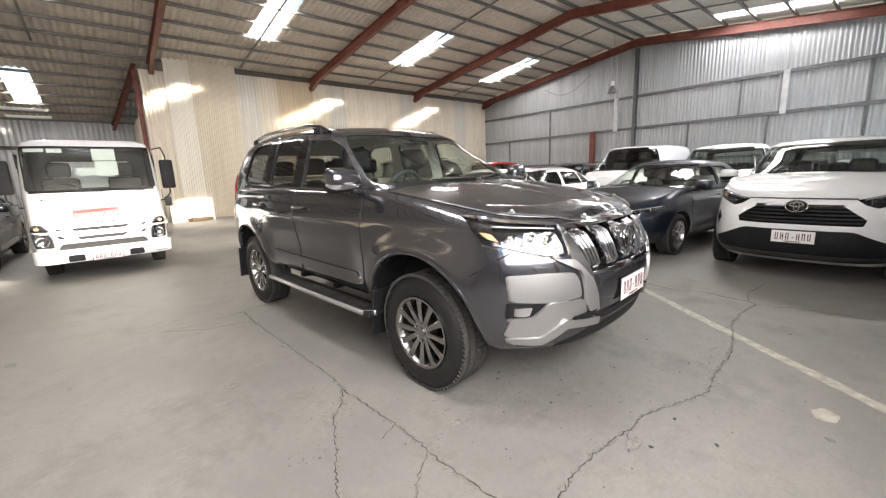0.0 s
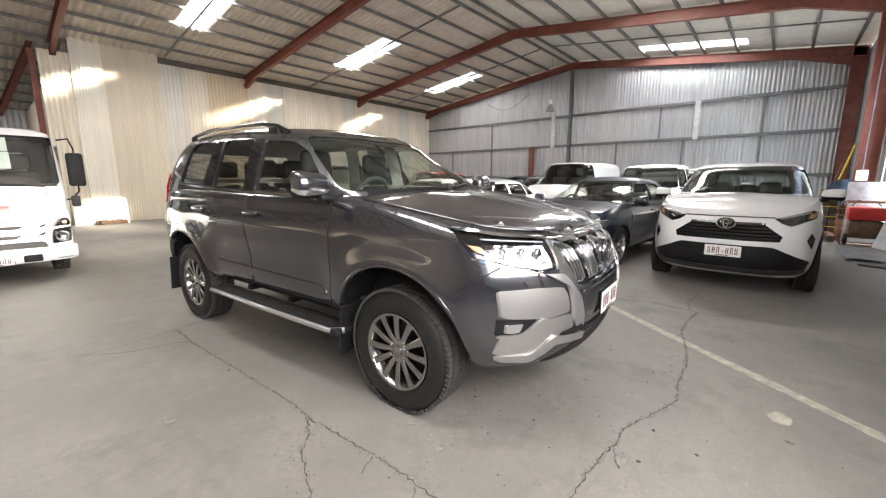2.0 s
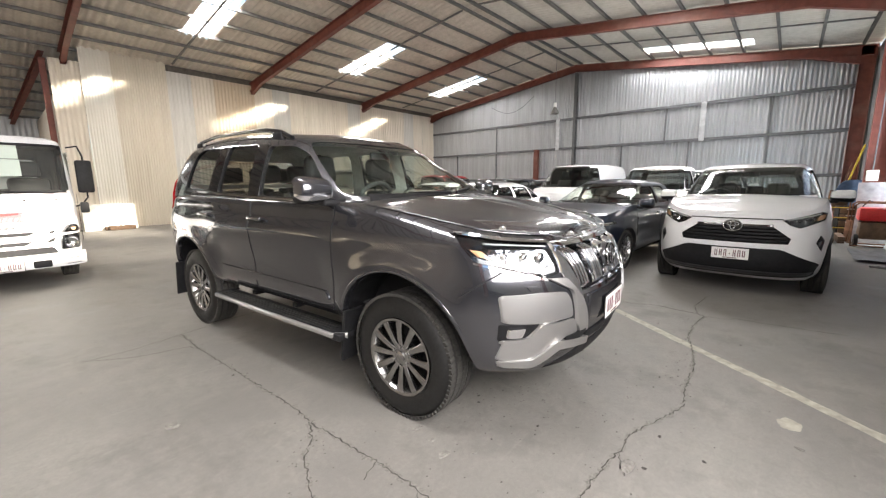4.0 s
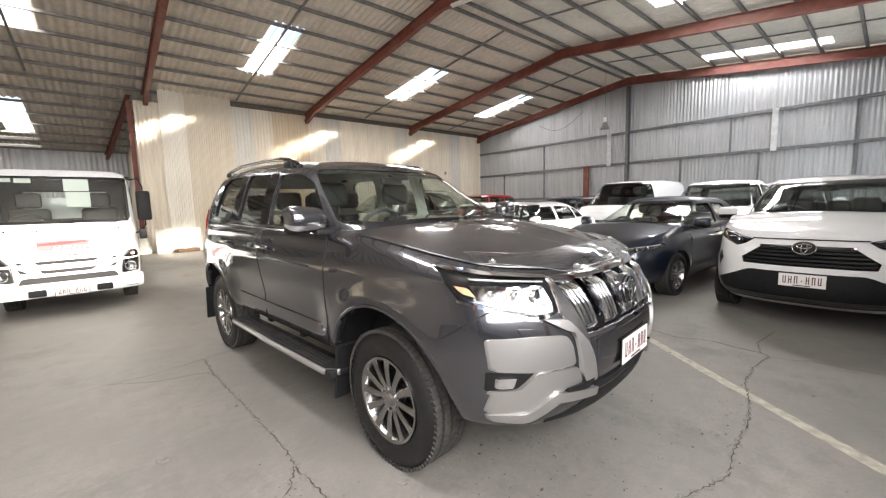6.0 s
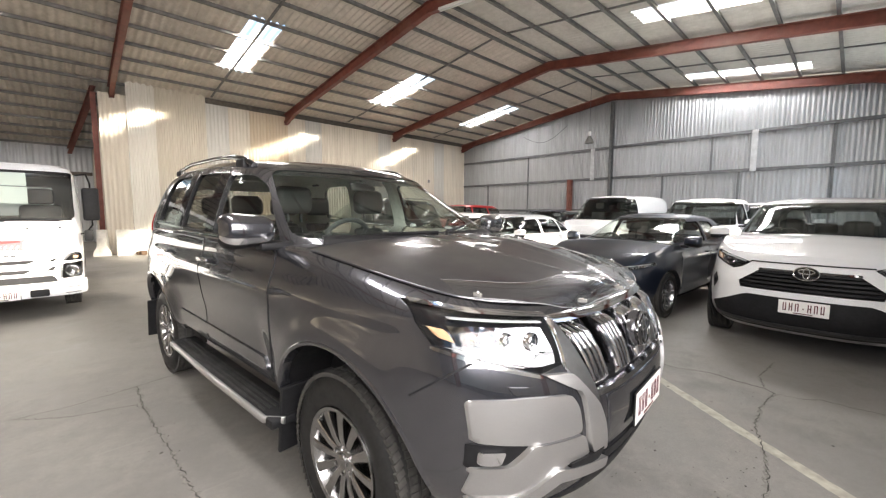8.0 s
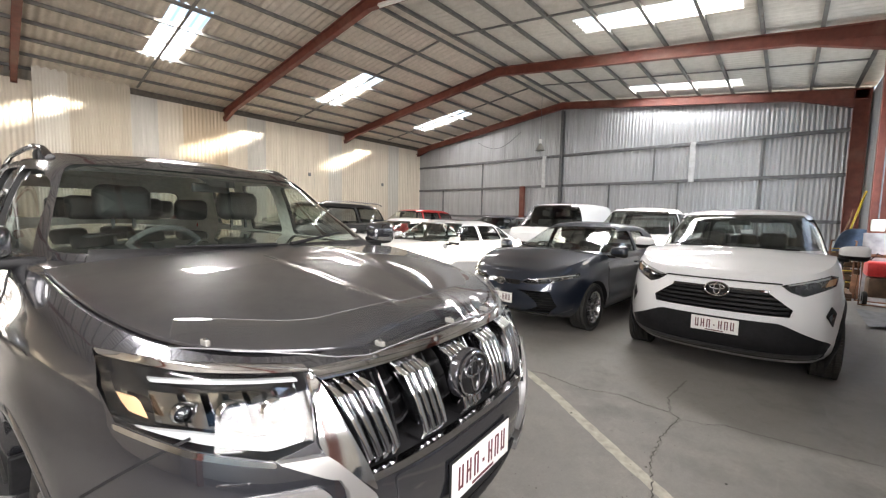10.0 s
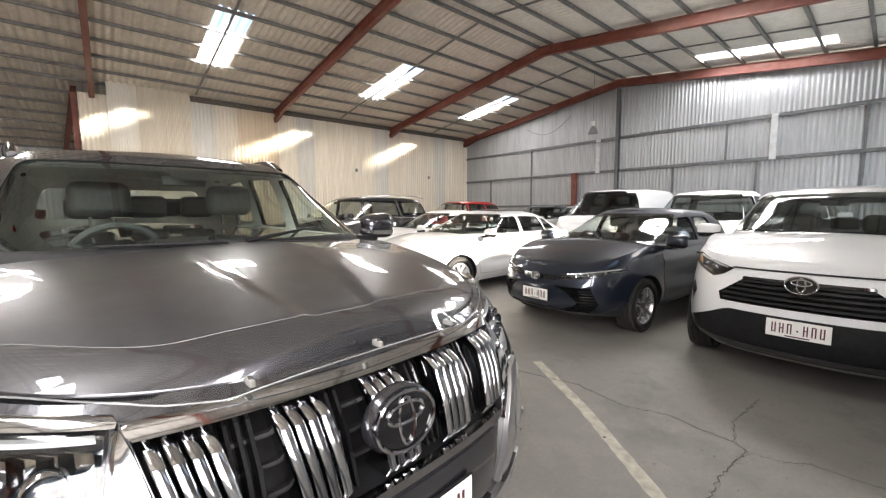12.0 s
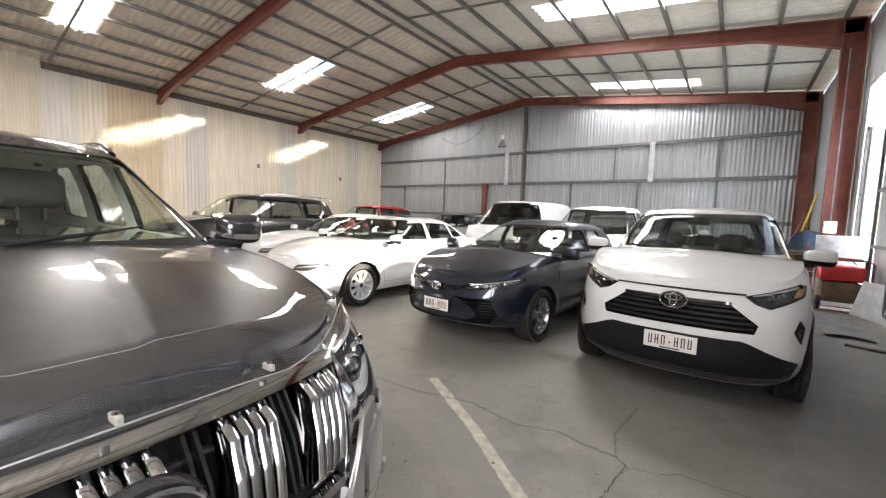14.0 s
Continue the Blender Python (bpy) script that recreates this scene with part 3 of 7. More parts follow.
# right wall: plain sheets, two far doorways, an assumed near one, an added high slot
# unseen slot between x 3.2 and 6.0 only lets sun reach the truck
OPENINGS = [(-5.2, 0.9, 0.0, 4.4), (3.2, 6.0, 4.6, 5.5), (7.9, 11.6, 0.0, 4.15), (12.2, 15.2, 0.0, 4.05)]
wall_right = setting("wall_right", "grey corrugated steel side wall with tall open doorways", "wall")
xs = sorted({WE, WB + 0.1} | {v for o in OPENINGS for v in o[:2]})
for x0, x1 in zip(xs, xs[1:]):
    ops = [o for o in OPENINGS if o[0] <= x0 and x1 <= o[1]]
    zs = [0.0] + [v for o in ops for v in o[2:]] + [5.55]
    for z0, z1 in zip(zs[::2], zs[1::2]):
        if z1 - z0 > 0.01:
            ob = new("sheet", sheet_mesh(x1 - x0, z1 - z0, 0.127, 0.014, M["wall_back"]))
            ob.matrix_world = pose(x1, WR, z0, 0, 0, 180)
            ob.parent = wall_right
for i, (x0, x1, z1) in enumerate(((7.5, 11.05, 3.28), (12.3, 14.75, 3.57))):
    d = thing("sliding_door", "grey sheeted sliding door hung outside its opening", "door", pose(0, WR - 0.22, 0), "sliding doors", "structure")
    ob = new("door_sheet", sheet_mesh(x1 - x0, z1 - 0.03, 0.127, 0.012, M["wall_back"]))
    ob.parent, ob.matrix_local = d, pose(x1, 0, 0.03, 0, 0, 180)
    for k in range(4):
        xx = x0 + 0.03 + (x1 - x0 - 0.06) * k / 3
        part("stile", boxed(xx - 0.03, xx + 0.03, 0.03, 0.075, 0.03, z1, 0.004), M["girt"], d)
    for z in (0.15, 1.2, 2.2, z1 - 0.05):
        part("rail", boxed(x0, x1, 0.03, 0.07, z - 0.03, z + 0.03, 0.004), M["girt"], d)
# unseen wall added outside to stop the sun at the near doorway
setting("neighbour_wall", "plain unseen wall added to keep sun out of the near doorway", "building", mesh_of(boxed(-30, 10.3, -9.9, -9.4, -0.05, 7.0), M["wall_left"]))

# lamp standing in for sky through the assumed, unseen near doorway
daylight_panel("doorway_daylight", (-1.6, WR - 0.1, 3.1), (0, 1, 0), 5.0, 2.5, 180, (1.0, 0.945, 0.92))
for x0, x1, y0, y1 in SKYLIGHTS:
    daylight_panel("skylight_daylight", ((x0 + x1) / 2, (y0 + y1) / 2, roof_z((y0 + y1) / 2) + 0.09), (0, 0, -1), x1 - x0, y1 - y0, 50 if y0 > 15 else 50 if x0 > 14 else 70 if x0 < 0 else 120 if y0 < 5 else 95, (1.0, 0.965, 0.955) if y0 < 5 else (1.0, 0.94, 0.905))
for x0, x1, z0, z1 in ((11.1, 11.55, 0.1, 3.6), (14.8, 15.15, 0.1, 3.9)):
    daylight_panel("door_gap_daylight", ((x0 + x1) / 2, WR - 0.3, (z0 + z1) / 2), (0, 1, 0), x1 - x0, z1 - z0, 34, (0.80, 0.90, 1.0))

# floor cracks and the worn line
def ribbon(name, pts, width, material, label, z=0.002, jitter=0.03, step=0.06, seed=1, even=(0.4, 1.3)):
    rng = random.Random(seed)
    fine = []
    for (ax, ay), (bx, by) in zip(pts, pts[1:]):
        n = max(1, int(math.hypot(bx - ax, by - ay) / step))
        fine += [(ax + (bx - ax) * i / n + rng.uniform(-jitter, jitter), ay + (by - ay) * i / n + rng.uniform(-jitter, jitter)) for i in range(n)]
    fine.append(pts[-1])
    rows = []
    for i, (x, y) in enumerate(fine):
        a, b = fine[max(0, i - 1)], fine[min(len(fine) - 1, i + 1)]
        d = Vector((b[0] - a[0], b[1] - a[1], 0)).normalized()
        s = Vector((-d.y, d.x, 0)) * width * rng.uniform(*even) * 0.5
        rows.append([(x - s.x, y - s.y, z), (x + s.x, y + s.y, z)])
    bm = bmesh.new()
    grid(bm, rows)
    return tagged(part(name, bm, material), label, "crack" if "crack" in name else "floor line", "", "structure")


LEFT_CRACKS = [
    [(-1.18, 2.52), (-0.92, 2.49), (-0.47, 2.58), (-0.15, 2.66), (0.27, 2.72), (0.8, 2.78)],
    [(-1.18, 2.52), (-0.91, 2.31), (-0.51, 2.19), (-0.47, 2.06)],
    [(-0.47, 2.58), (-0.47, 2.06), (-0.43, 1.38), (-0.40, 0.81), (-0.39, 0.55), (-0.40, 0.28), (-0.38, 0.07), (-0.36, -0.2), (-0.35, -0.46), (-0.36, -0.62), (-0.33, -0.95)],
    [(-0.41, 0.36), (-0.49, 0.2), (-0.59, 0.11), (-0.67, -0.1), (-0.72, -0.2), (-0.85, -0.5)],
    [(-0.36, -0.2), (-0.48, -0.26)],
    [(-0.36, -0.52), (-0.50, -0.60), (-0.68, -0.86)],
]
RIGHT_CRACKS = [
    [(3.23, 0.59), (3.38, 0.04), (3.31, -0.38), (3.42, -0.66), (3.38, -0.87), (3.37, -1.05), (3.31, -1.12)],
    [(3.31, -1.12), (2.92, -1.08), (2.56, -1.10), (2.23, -1.19), (1.94, -1.24), (1.45, -1.26), (1.24, -1.29), (1.05, -1.24), (0.75, -1.13), (0.52, -1.12), (0.23, -1.09), (0.04, -1.09), (-0.2, -1.14)],
    [(3.37, -1.05), (3.65, -0.98), (4.19, -1.03)],
    [(3.31, -1.12), (3.34, -1.28), (3.44, -1.40), (3.44, -1.54), (3.52, -2.2)],
    [(3.23, 0.59), (3.22, 1.5), (3.3, 2.4)],
    [(0.52, -1.12), (0.36, -1.20)],
]
CRACKS = LEFT_CRACKS + RIGHT_CRACKS
for i, c in enumerate(CRACKS):
    big = i in (2, 3, 6, 7)
    ribbon("floor_crack", c, 0.024 if big else 0.012, M["crack_edge"], "worn edge of a crack in the concrete floor", 0.0015, 0.014, 0.03, i, (0.2, 1.7))
    ribbon("floor_crack", c, 0.0065 if big else 0.004, M["crack"], "thin jagged crack in the concrete floor", 0.003, 0.010, 0.02, i + 50, (0.25, 1.5))
ribbon("floor_line", [(3.55, 0.57), (3.07, -0.18), (2.48, -0.96), (1.95, -1.70), (1.2, -2.72)], 0.085, M["line"], "worn cream painted line on the concrete floor", 0.0022, 0.0015, 0.05, 9, (0.88, 1.1))
# ---- vehicles: x ahead, y to the left, z up, from the middle of the front axle on the floor ----
def power(v, p):
    return math.copysign(abs(v) ** p, v)


class Body:
    """A car body of two stacked rounded shells: below the belt line and above it."""

    def __init__(self, low, green, top, bottom, belt, roof, corner=(6, 2.6, 7, 3.5), gcorner=(5, 3.2, 6, 4.0), crown=0.035, roof_crown=0.04):
        # low/green: rows of (share of height, front x, rear x, half width)
        self.lf, self.lr, self.lw = (pchip([r[0] for r in low], [r[i] for r in low]) for i in (1, 2, 3))
        self.gf, self.gr, self.gw = (pchip([r[0] for r in green], [r[i] for r in green]) for i in (1, 2, 3))
        self.zt, self.zb, self.zbelt, self.zroof = pchip(*zip(*top)), pchip(*zip(*bottom)), pchip(*zip(*belt)), pchip(*zip(*roof))
        self.corner, self.gcorner, self.crown, self.roof_crown = corner, gcorner, crown, roof_crown
        self.bulge = None
        self.sculpt = None
        self.sunk = 0.0

    def fr(self, green, s):
        return (self.gf(s), self.gr(s), self.gw(s)) if green else (self.lf(s), self.lr(s), self.lw(s))

    def powers(self, green, front):
        c = self.gcorner if green else self.corner
        return c[:2] if front else c[2:]

    def ring(self, green, s, thetas, inset=0.0):
        f, r, w = self.fr(green, s)
        f, r, w = f - inset, r + inset, w - inset
        mid, a = (f + r) / 2, (f - r) / 2
        out = []
        for th in thetas:
            c, q = math.cos(th), math.sin(th)
            n, m = self.powers(green, c > 0)
            out.append((mid + a * power(c, 2 / n), w * abs(q) ** (2 / m)))
        return out

    def height(self, green, s, x):
        if green:
            return self.zbelt(x) + s * (self.zroof(x) - self.zbelt(x))
        return self.zb(x) + s * (self.zt(x) - self.zb(x))

    def share(self, x, z):
        if z > self.zbelt(x) + 0.001 and self.gr(0) < x < self.gf(0):
            return True, min(1, (z - self.zbelt(x)) / (self.zroof(x) - self.zbelt(x)))
        return False, min(1, max(0, (z - self.zb(x)) / (self.zt(x) - self.zb(x))))

    def half(self, x, z, green=None):
        """Half width of the skin at x, z."""
        g, s = self.share(x, z)
        if green is not None and green != g:
            g = green
            s = min(1, max(0, (z - self.zbelt(x)) / (self.zroof(x) - self.zbelt(x)))) if g else 1.0
        f, r, w = self.fr(g, s)
        X = (x - (f + r) / 2) / ((f - r) / 2)
        n, m = self.powers(g, X > 0)
        h = w * max(0.0, 1 - min(1, abs(X)) ** n) ** (1 / m)
        return h if g else h + self.press(x, h, z)

    def press(self, x, h, z):
        """What the pressed panels add to the half width; nothing round the nose and tail."""
        if not self.sculpt:
            return 0.0
        t = min(1, max(0, (h - 0.55) / 0.3))
        return self.sculpt(x, z) * t * t * (3 - 2 * t)

    def nose(self, y, z, green=False, rear=False):
        """x of the front (or rear) skin at y, z."""
        x = self.gf(0.5) if green else self.lf(0.5)
        if rear:
            x = self.gr(0.5) if green else self.lr(0.5)
        for _ in range(4):
            if green:
                s = (z - self.zbelt(x)) / (self.zroof(x) - self.zbelt(x))
            else:
                s = (z - self.zb(x)) / (self.zt(x) - self.zb(x))
            f, r, w = self.fr(green, min(1, max(0, s)))
            n, m = self.powers(green, not rear)
            X = max(0.0, 1 - min(0.999, abs(y) / w) ** m) ** (1 / n)
            x = (f + r) / 2 + (f - r) / 2 * (-X if rear else X)
        return x

    def deck(self, x, y):
        """Height of the bonnet or boot skin."""
        w = self.half(x, self.zt(x) - 1e-4, False) if not (self.gr(0) < x < self.gf(0)) else self.lw(1)
        q = min(1, abs(y) / max(w, 0.05))
        z = self.zt(x) + self.crown * (1 - q * q)
        return z + (self.bulge(x, y) if self.bulge else 0)

    def side(self, sign, lift=0.0, green=None):
        return lambda u, v, d: (u, sign * (self.half(u, v, green) + lift - d), v)

    def front(self, lift=0.0, green=False, rear=False):
        k = -1 if rear else 1
        return lambda u, v, d: (self.nose(u, v, green, rear) + k * (lift - d), u, v)

    def over(self, lift=0.0):
        return lambda u, v, d: (u, v, self.deck(u, v) + lift - d)

    def thetas(self, n):
        """Angles that spread points evenly round half the outline."""
        th = [math.pi * i / 600 for i in range(601)]
        p = self.ring(False, 0.5, th)
        d = [0]
        for a, b in zip(p, p[1:]):
            d.append(d[-1] + math.hypot(b[0] - a[0], b[1] - a[1]))
        return [float(np.interp(d[-1] * i / n, d, th)) for i in range(n + 1)]

    def lower_mesh(self, levels=16, n=84, across=18):
        bm = bmesh.new()
        th = self.thetas(n)
        rows = []
        for k in range(levels + 1):
            s = k / levels
            half = [(x, y, self.height(False, s, x)) for x, y in self.ring(False, s, th)]
            half = [(x, y + self.press(x, y, z), z) for x, y, z in half]
            rows.append(half + [(x, -y, z) for x, y, z in half[-2:0:-1]])
        vr = grid(bm, rows, close=True)
        bm.faces.new(vr[0][::-1])
        half = self.ring(False, 1.0, th)
        prev = None
        for i, (x, y) in enumerate(half):
            line = []
            for j in range(across + 1):
                if i in (0, n):
                    line.append(vr[-1][i])
                elif j == 0:
                    line.append(vr[-1][i])
                elif j == across:
                    line.append(vr[-1][-i])
                else:
                    yy = y * (1 - 2 * j / across)
                    q = 1 - 2 * j / across
                    line.append(bm.verts.new((x, yy, self.zt(x) + self.crown * (1 - q * q) * min(1, y / 0.3) + (self.bulge(x, yy) if self.bulge else 0) - (self.sunk if -0.3 < x < 0.71 else 0))))
            if prev:
                for j in range(across):
                    vs = []
                    for v in (prev[j], prev[j + 1], line[j + 1], line[j]):
                        if v not in vs:
                            vs.append(v)
                    if len(vs) > 2:
                        try:
                            bm.faces.new(vs)
                        except ValueError:
                            pass
            prev = line
        return bm

    def cabin_mesh(self, levels=10, n=84, across=14, thick=0.035):
        """The shell above the belt line, with an inner face."""
        bm = bmesh.new()
        th = self.thetas(n)
        shells = []
        for inset in (0.0, thick):
            rows = []
            for k in range(levels + 1):
                s = k / levels
                half = [(x, y, self.height(True, s, x) - (inset if k == levels else 0) - (0.03 if k == 0 else 0)) for x, y in self.ring(True, s, th, inset)]
                rows.append(half + [(x, -y, z) for x, y, z in half[-2:0:-1]])
            mk = 1 if inset else 0
            vr = grid(bm, rows, close=True, mat=mk)
            half = self.ring(True, 1.0, th, inset)
            prev = None
            for i, (x, y) in enumerate(half):
                line = []
                for j in range(across + 1):
                    if i in (0, n) or j == 0:
                        line.append(vr[-1][i])
                    elif j == across:
                        line.append(vr[-1][-i])
                    else:
                        q = 1 - 2 * j / across
                        ends = min(1, (self.gf(1) - x) / 0.25, (x - self.gr(1)) / 0.25)
                        line.append(bm.verts.new((x, y * q, self.zroof(x) - inset + self.roof_crown * (1 - q * q) * max(0, ends) ** 0.5)))
                if prev:
                    for j in range(across):
                        vs = []
                        for v in (prev[j], prev[j + 1], line[j + 1], line[j]):
                            if v not in vs:
                                vs.append(v)
                        if len(vs) > 2:
                            try:
                                bm.faces.new(vs).material_index = mk
                            except ValueError:
                                pass
                prev = line
            shells.append(vr)
        a, b = shells[0][0], shells[1][0]
        for i in range(len(a)):
            j = (i + 1) % len(a)
            bm.faces.new((a[i], a[j], b[j], b[i]))
        bmesh.ops.recalc_face_normals(bm, faces=bm.faces[:])
        return bm


def tyre_mesh(R, width, rim):
    bm = bmesh.new()
    h = width / 2
    prof = [(rim - 0.005, h - 0.03), (rim + 0.012, h - 0.008), (rim + (R - rim) * 0.45, h + 0.006), (R - 0.035, h - 0.008), (R - 0.012, h - 0.028), (R - 0.002, h - 0.045)]
    prof = prof + [(R, 0.0)] + [(r, -o) for r, o in prof[::-1]]
    lathe(bm, prof, 60)
    side = mesh_of(bm, M["rubber"], 35)
    # tread blocks between the grooves
    k = 76
    verts, faces = [], []
    for i in range(k):
        a = 2 * math.pi * i / k
        for j, (o, wd) in enumerate(((-h * 0.74, h * 0.34), (-h * 0.25, h * 0.36), (h * 0.25, h * 0.36), (h * 0.74, h * 0.34))):
            tw = a + (0.5 if j % 2 else 0.0) * 2 * math.pi / k
            m = Matrix.Rotation(tw, 4, "Y") @ Matrix.Translation((R - 0.004, o, 0)) @ Matrix.Rotation(0.25 if j in (0, 3) else -0.2, 4, "X")
            ln = 2 * math.pi * R / k * 0.465
            b = len(verts)
            verts += [m @ Vector((x, y * wd / 2, z * ln * (0.9 if x > 0 else 1))) for x in (-0.012, 0.007) for y in (-1, 1) for z in (-1, 1)]
            faces += [tuple(b + v for v in f) for f in ((4, 6, 7, 5), (0, 4, 5, 1), (2, 3, 7, 6), (0, 2, 6, 4), (1, 5, 7, 3))]
    tread = bpy.data.meshes.new("mesh")
    tread.from_pydata(verts, [], faces)
    tread.materials.append(M["tread"])
    return side, tread


def rim_parts(rim, width, spokes, style):
    """Meshes of a wheel rim: its outer side faces +y."""
    h = width / 2
    bm = bmesh.new()
    prof = [(rim + 0.006, h - 0.012), (rim + 0.004, h - 0.002), (rim - 0.012, h - 0.006), (rim - 0.028, h - 0.03), (rim - 0.035, -h + 0.02), (rim, -h + 0.01)]
    lathe(bm, prof, 60)
    ring = mesh_of(bm, M[style["face"]], 40)
    bm = bmesh.new()
    lathe(bm, [(0.001, -0.03), (rim * 0.60, -0.03), (rim * 0.60, -0.055), (0.001, -0.055)], 40)
    lathe(bm, [(0.001, -0.075), (rim - 0.03, -0.075), (rim - 0.03, -0.08), (0.001, -0.08)], 40)
    lathe(bm, [(0.001, h - 0.10), (0.07, h - 0.10), (0.075, -0.02), (0.001, -0.02)], 24)
    disc = mesh_of(bm, M["black"], 40)
    bm = bmesh.new()
    for i in range(1):
        a = 0.0
        # a tapered, dished spoke
        rows = []
        for r, wd, o, t in ((0.055, style["wide"] * 0.72, h - 0.026, 0.034), (rim * 0.45, style["wide"] * 0.86, h - 0.014, 0.030), (rim * 0.78, style["wide"], h - 0.008, 0.026), (rim - 0.014, style["wide"] * 1.25, h - 0.008, 0.024)):
            rows.append([(r, o - t, -wd / 2), (r, o - 0.004, -wd / 2), (r, o, -wd * 0.36), (r, o, wd * 0.36), (r, o - 0.004, wd / 2), (r, o - t, wd / 2)])
        m = Matrix.Rotation(a, 4, "Y")
        vr = grid(bm, [[m @ Vector(p) for p in row] for row in rows], close=True)
        bm.faces.new(vr[0]), bm.faces.new(vr[-1][::-1])
    spoke = mesh_of(bm, M[style["face"]], 30)
    bm = bmesh.new()
    lathe(bm, [(0.001, h - 0.022), (0.045, h - 0.022), (0.075, h - 0.028), (0.085, h - 0.08), (0.001, h - 0.10)], 36)
    hub = mesh_of(bm, M[style["face"]], 30)
    bm = bmesh.new()
    lathe(bm, [(0.001, h - 0.006), (0.026, h - 0.007), (0.033, h - 0.012), (0.034, h - 0.03)], 28)
    cap = mesh_of(bm, M[style.get("cap", "alloy_dark")], 40)
    bm = bmesh.new()
    lathe(bm, [(0.001, h - 0.012), (0.008, h - 0.013), (0.0105, h - 0.02), (0.0105, h - 0.04)], 6)
    bmesh.ops.translate(bm, verts=bm.verts[:], vec=(0.058, 0, 0))
    nuts = mesh_of(bm, M["chrome"], 30)
    return ring, disc, spoke, hub, cap, nuts


def add_wheels(car, places, R, width, rim, spokes, style):
    """places: (x, y, steer degrees); the outer face looks away from the middle."""
    tyre, tread = tyre_mesh(R, width, rim)
    ring, disc, spoke, hub, cap, nuts = rim_parts(rim, width, spokes, style)
    for x, y, steer in places:
        w = new("wheel", tyre)
        tagged(new("tread", tread), kind="stuff").parent = w
        w.parent = car
        w.matrix_local = pose(x, y, R, 0, 0, steer + (0 if y > 0 else 180))
        for nm, me in (("rim", ring), ("brake_disc", disc), ("hub", hub), ("hub_cap", cap)):
            o = new(nm, me)
            o.parent = w
        for i in range(spokes):
            o = new("spoke", spoke)
            a = 2 * math.pi * i / spokes + ((0.12 if i % 2 else -0.12) * 10 / spokes if style.get("pair") else 0)
            o.parent, o.matrix_local = w, Matrix.Rotation(a, 4, "Y")
        for i in range(6 if style.get("nuts") else 0):
            o = new("wheel_nut", nuts)
            o.parent, o.matrix_local = w, Matrix.Rotation(2 * math.pi * (i + 0.5) / 6, 4, "Y")


def number_plate(car, place, tilt, bars, text="", material="maroon"):
    """A white plate with its characters drawn as bars."""
    bm = boxed(-0.004, 0.004, -0.186, 0.186, -0.067, 0.067, 0.003)
    p = part("number_plate", bm, M["plate"], car, "white number plate with dark red bars for characters")
    p.matrix_local = pose(*place, 0, tilt, 0)
    part("plate_rim", boxed(-0.006, 0.002, -0.192, 0.192, -0.073, 0.073, 0.003), M["black"], p)
    for i in range(7):
        bm = bmesh.new()
        y = 0.138 - 0.046 * i
        if i == 3:
            box(bm, 0.004, 0.0055, -0.006, 0.006, -0.012, 0.0)
        else:
            for k in (-1, 1):
                box(bm, 0.004, 0.0055, y + k * 0.0095 - 0.0042, y + k * 0.0095 + 0.0042, -0.036, 0.042)
            z = (-0.034, 0.035, 0.0)[i % 3]
            box(bm, 0.004, 0.0055, y - 0.0055, y + 0.0055, z, z + 0.008)
        part("plate_bar", bm, M[material], p)
    part("plate_strip", boxed(0.004, 0.0052, -0.07, 0.07, -0.058, -0.049), M[material], p)
    return p


def seat_mesh(w=0.5, head=True):
    bm = bmesh.new()
    box(bm, -0.25, 0.27, -w / 2, w / 2, 0.0, 0.16, 0.05)
    box(bm, -0.34, -0.20, -w / 2 + 0.01, w / 2 - 0.01, 0.12, 0.66, 0.055, Matrix.Translation((-0.02, 0, 0)) @ Matrix.Rotation(radians(-12), 4, "Y"))
    if head:
        box(bm, -0.06, 0.06, -0.145, 0.145, 0.0, 0.21, 0.058, Matrix.Translation((-0.48, 0, 0.68)), 5)
        box(bm, -0.01, 0.01, -0.06, -0.045, -0.08, 0.02, 0, Matrix.Translation((-0.47, 0, 0.70)))
        box(bm, -0.01, 0.01, 0.045, 0.06, -0.08, 0.02, 0, Matrix.Translation((-0.47, 0, 0.70)))
    return mesh_of(bm, M["seat"], 40)


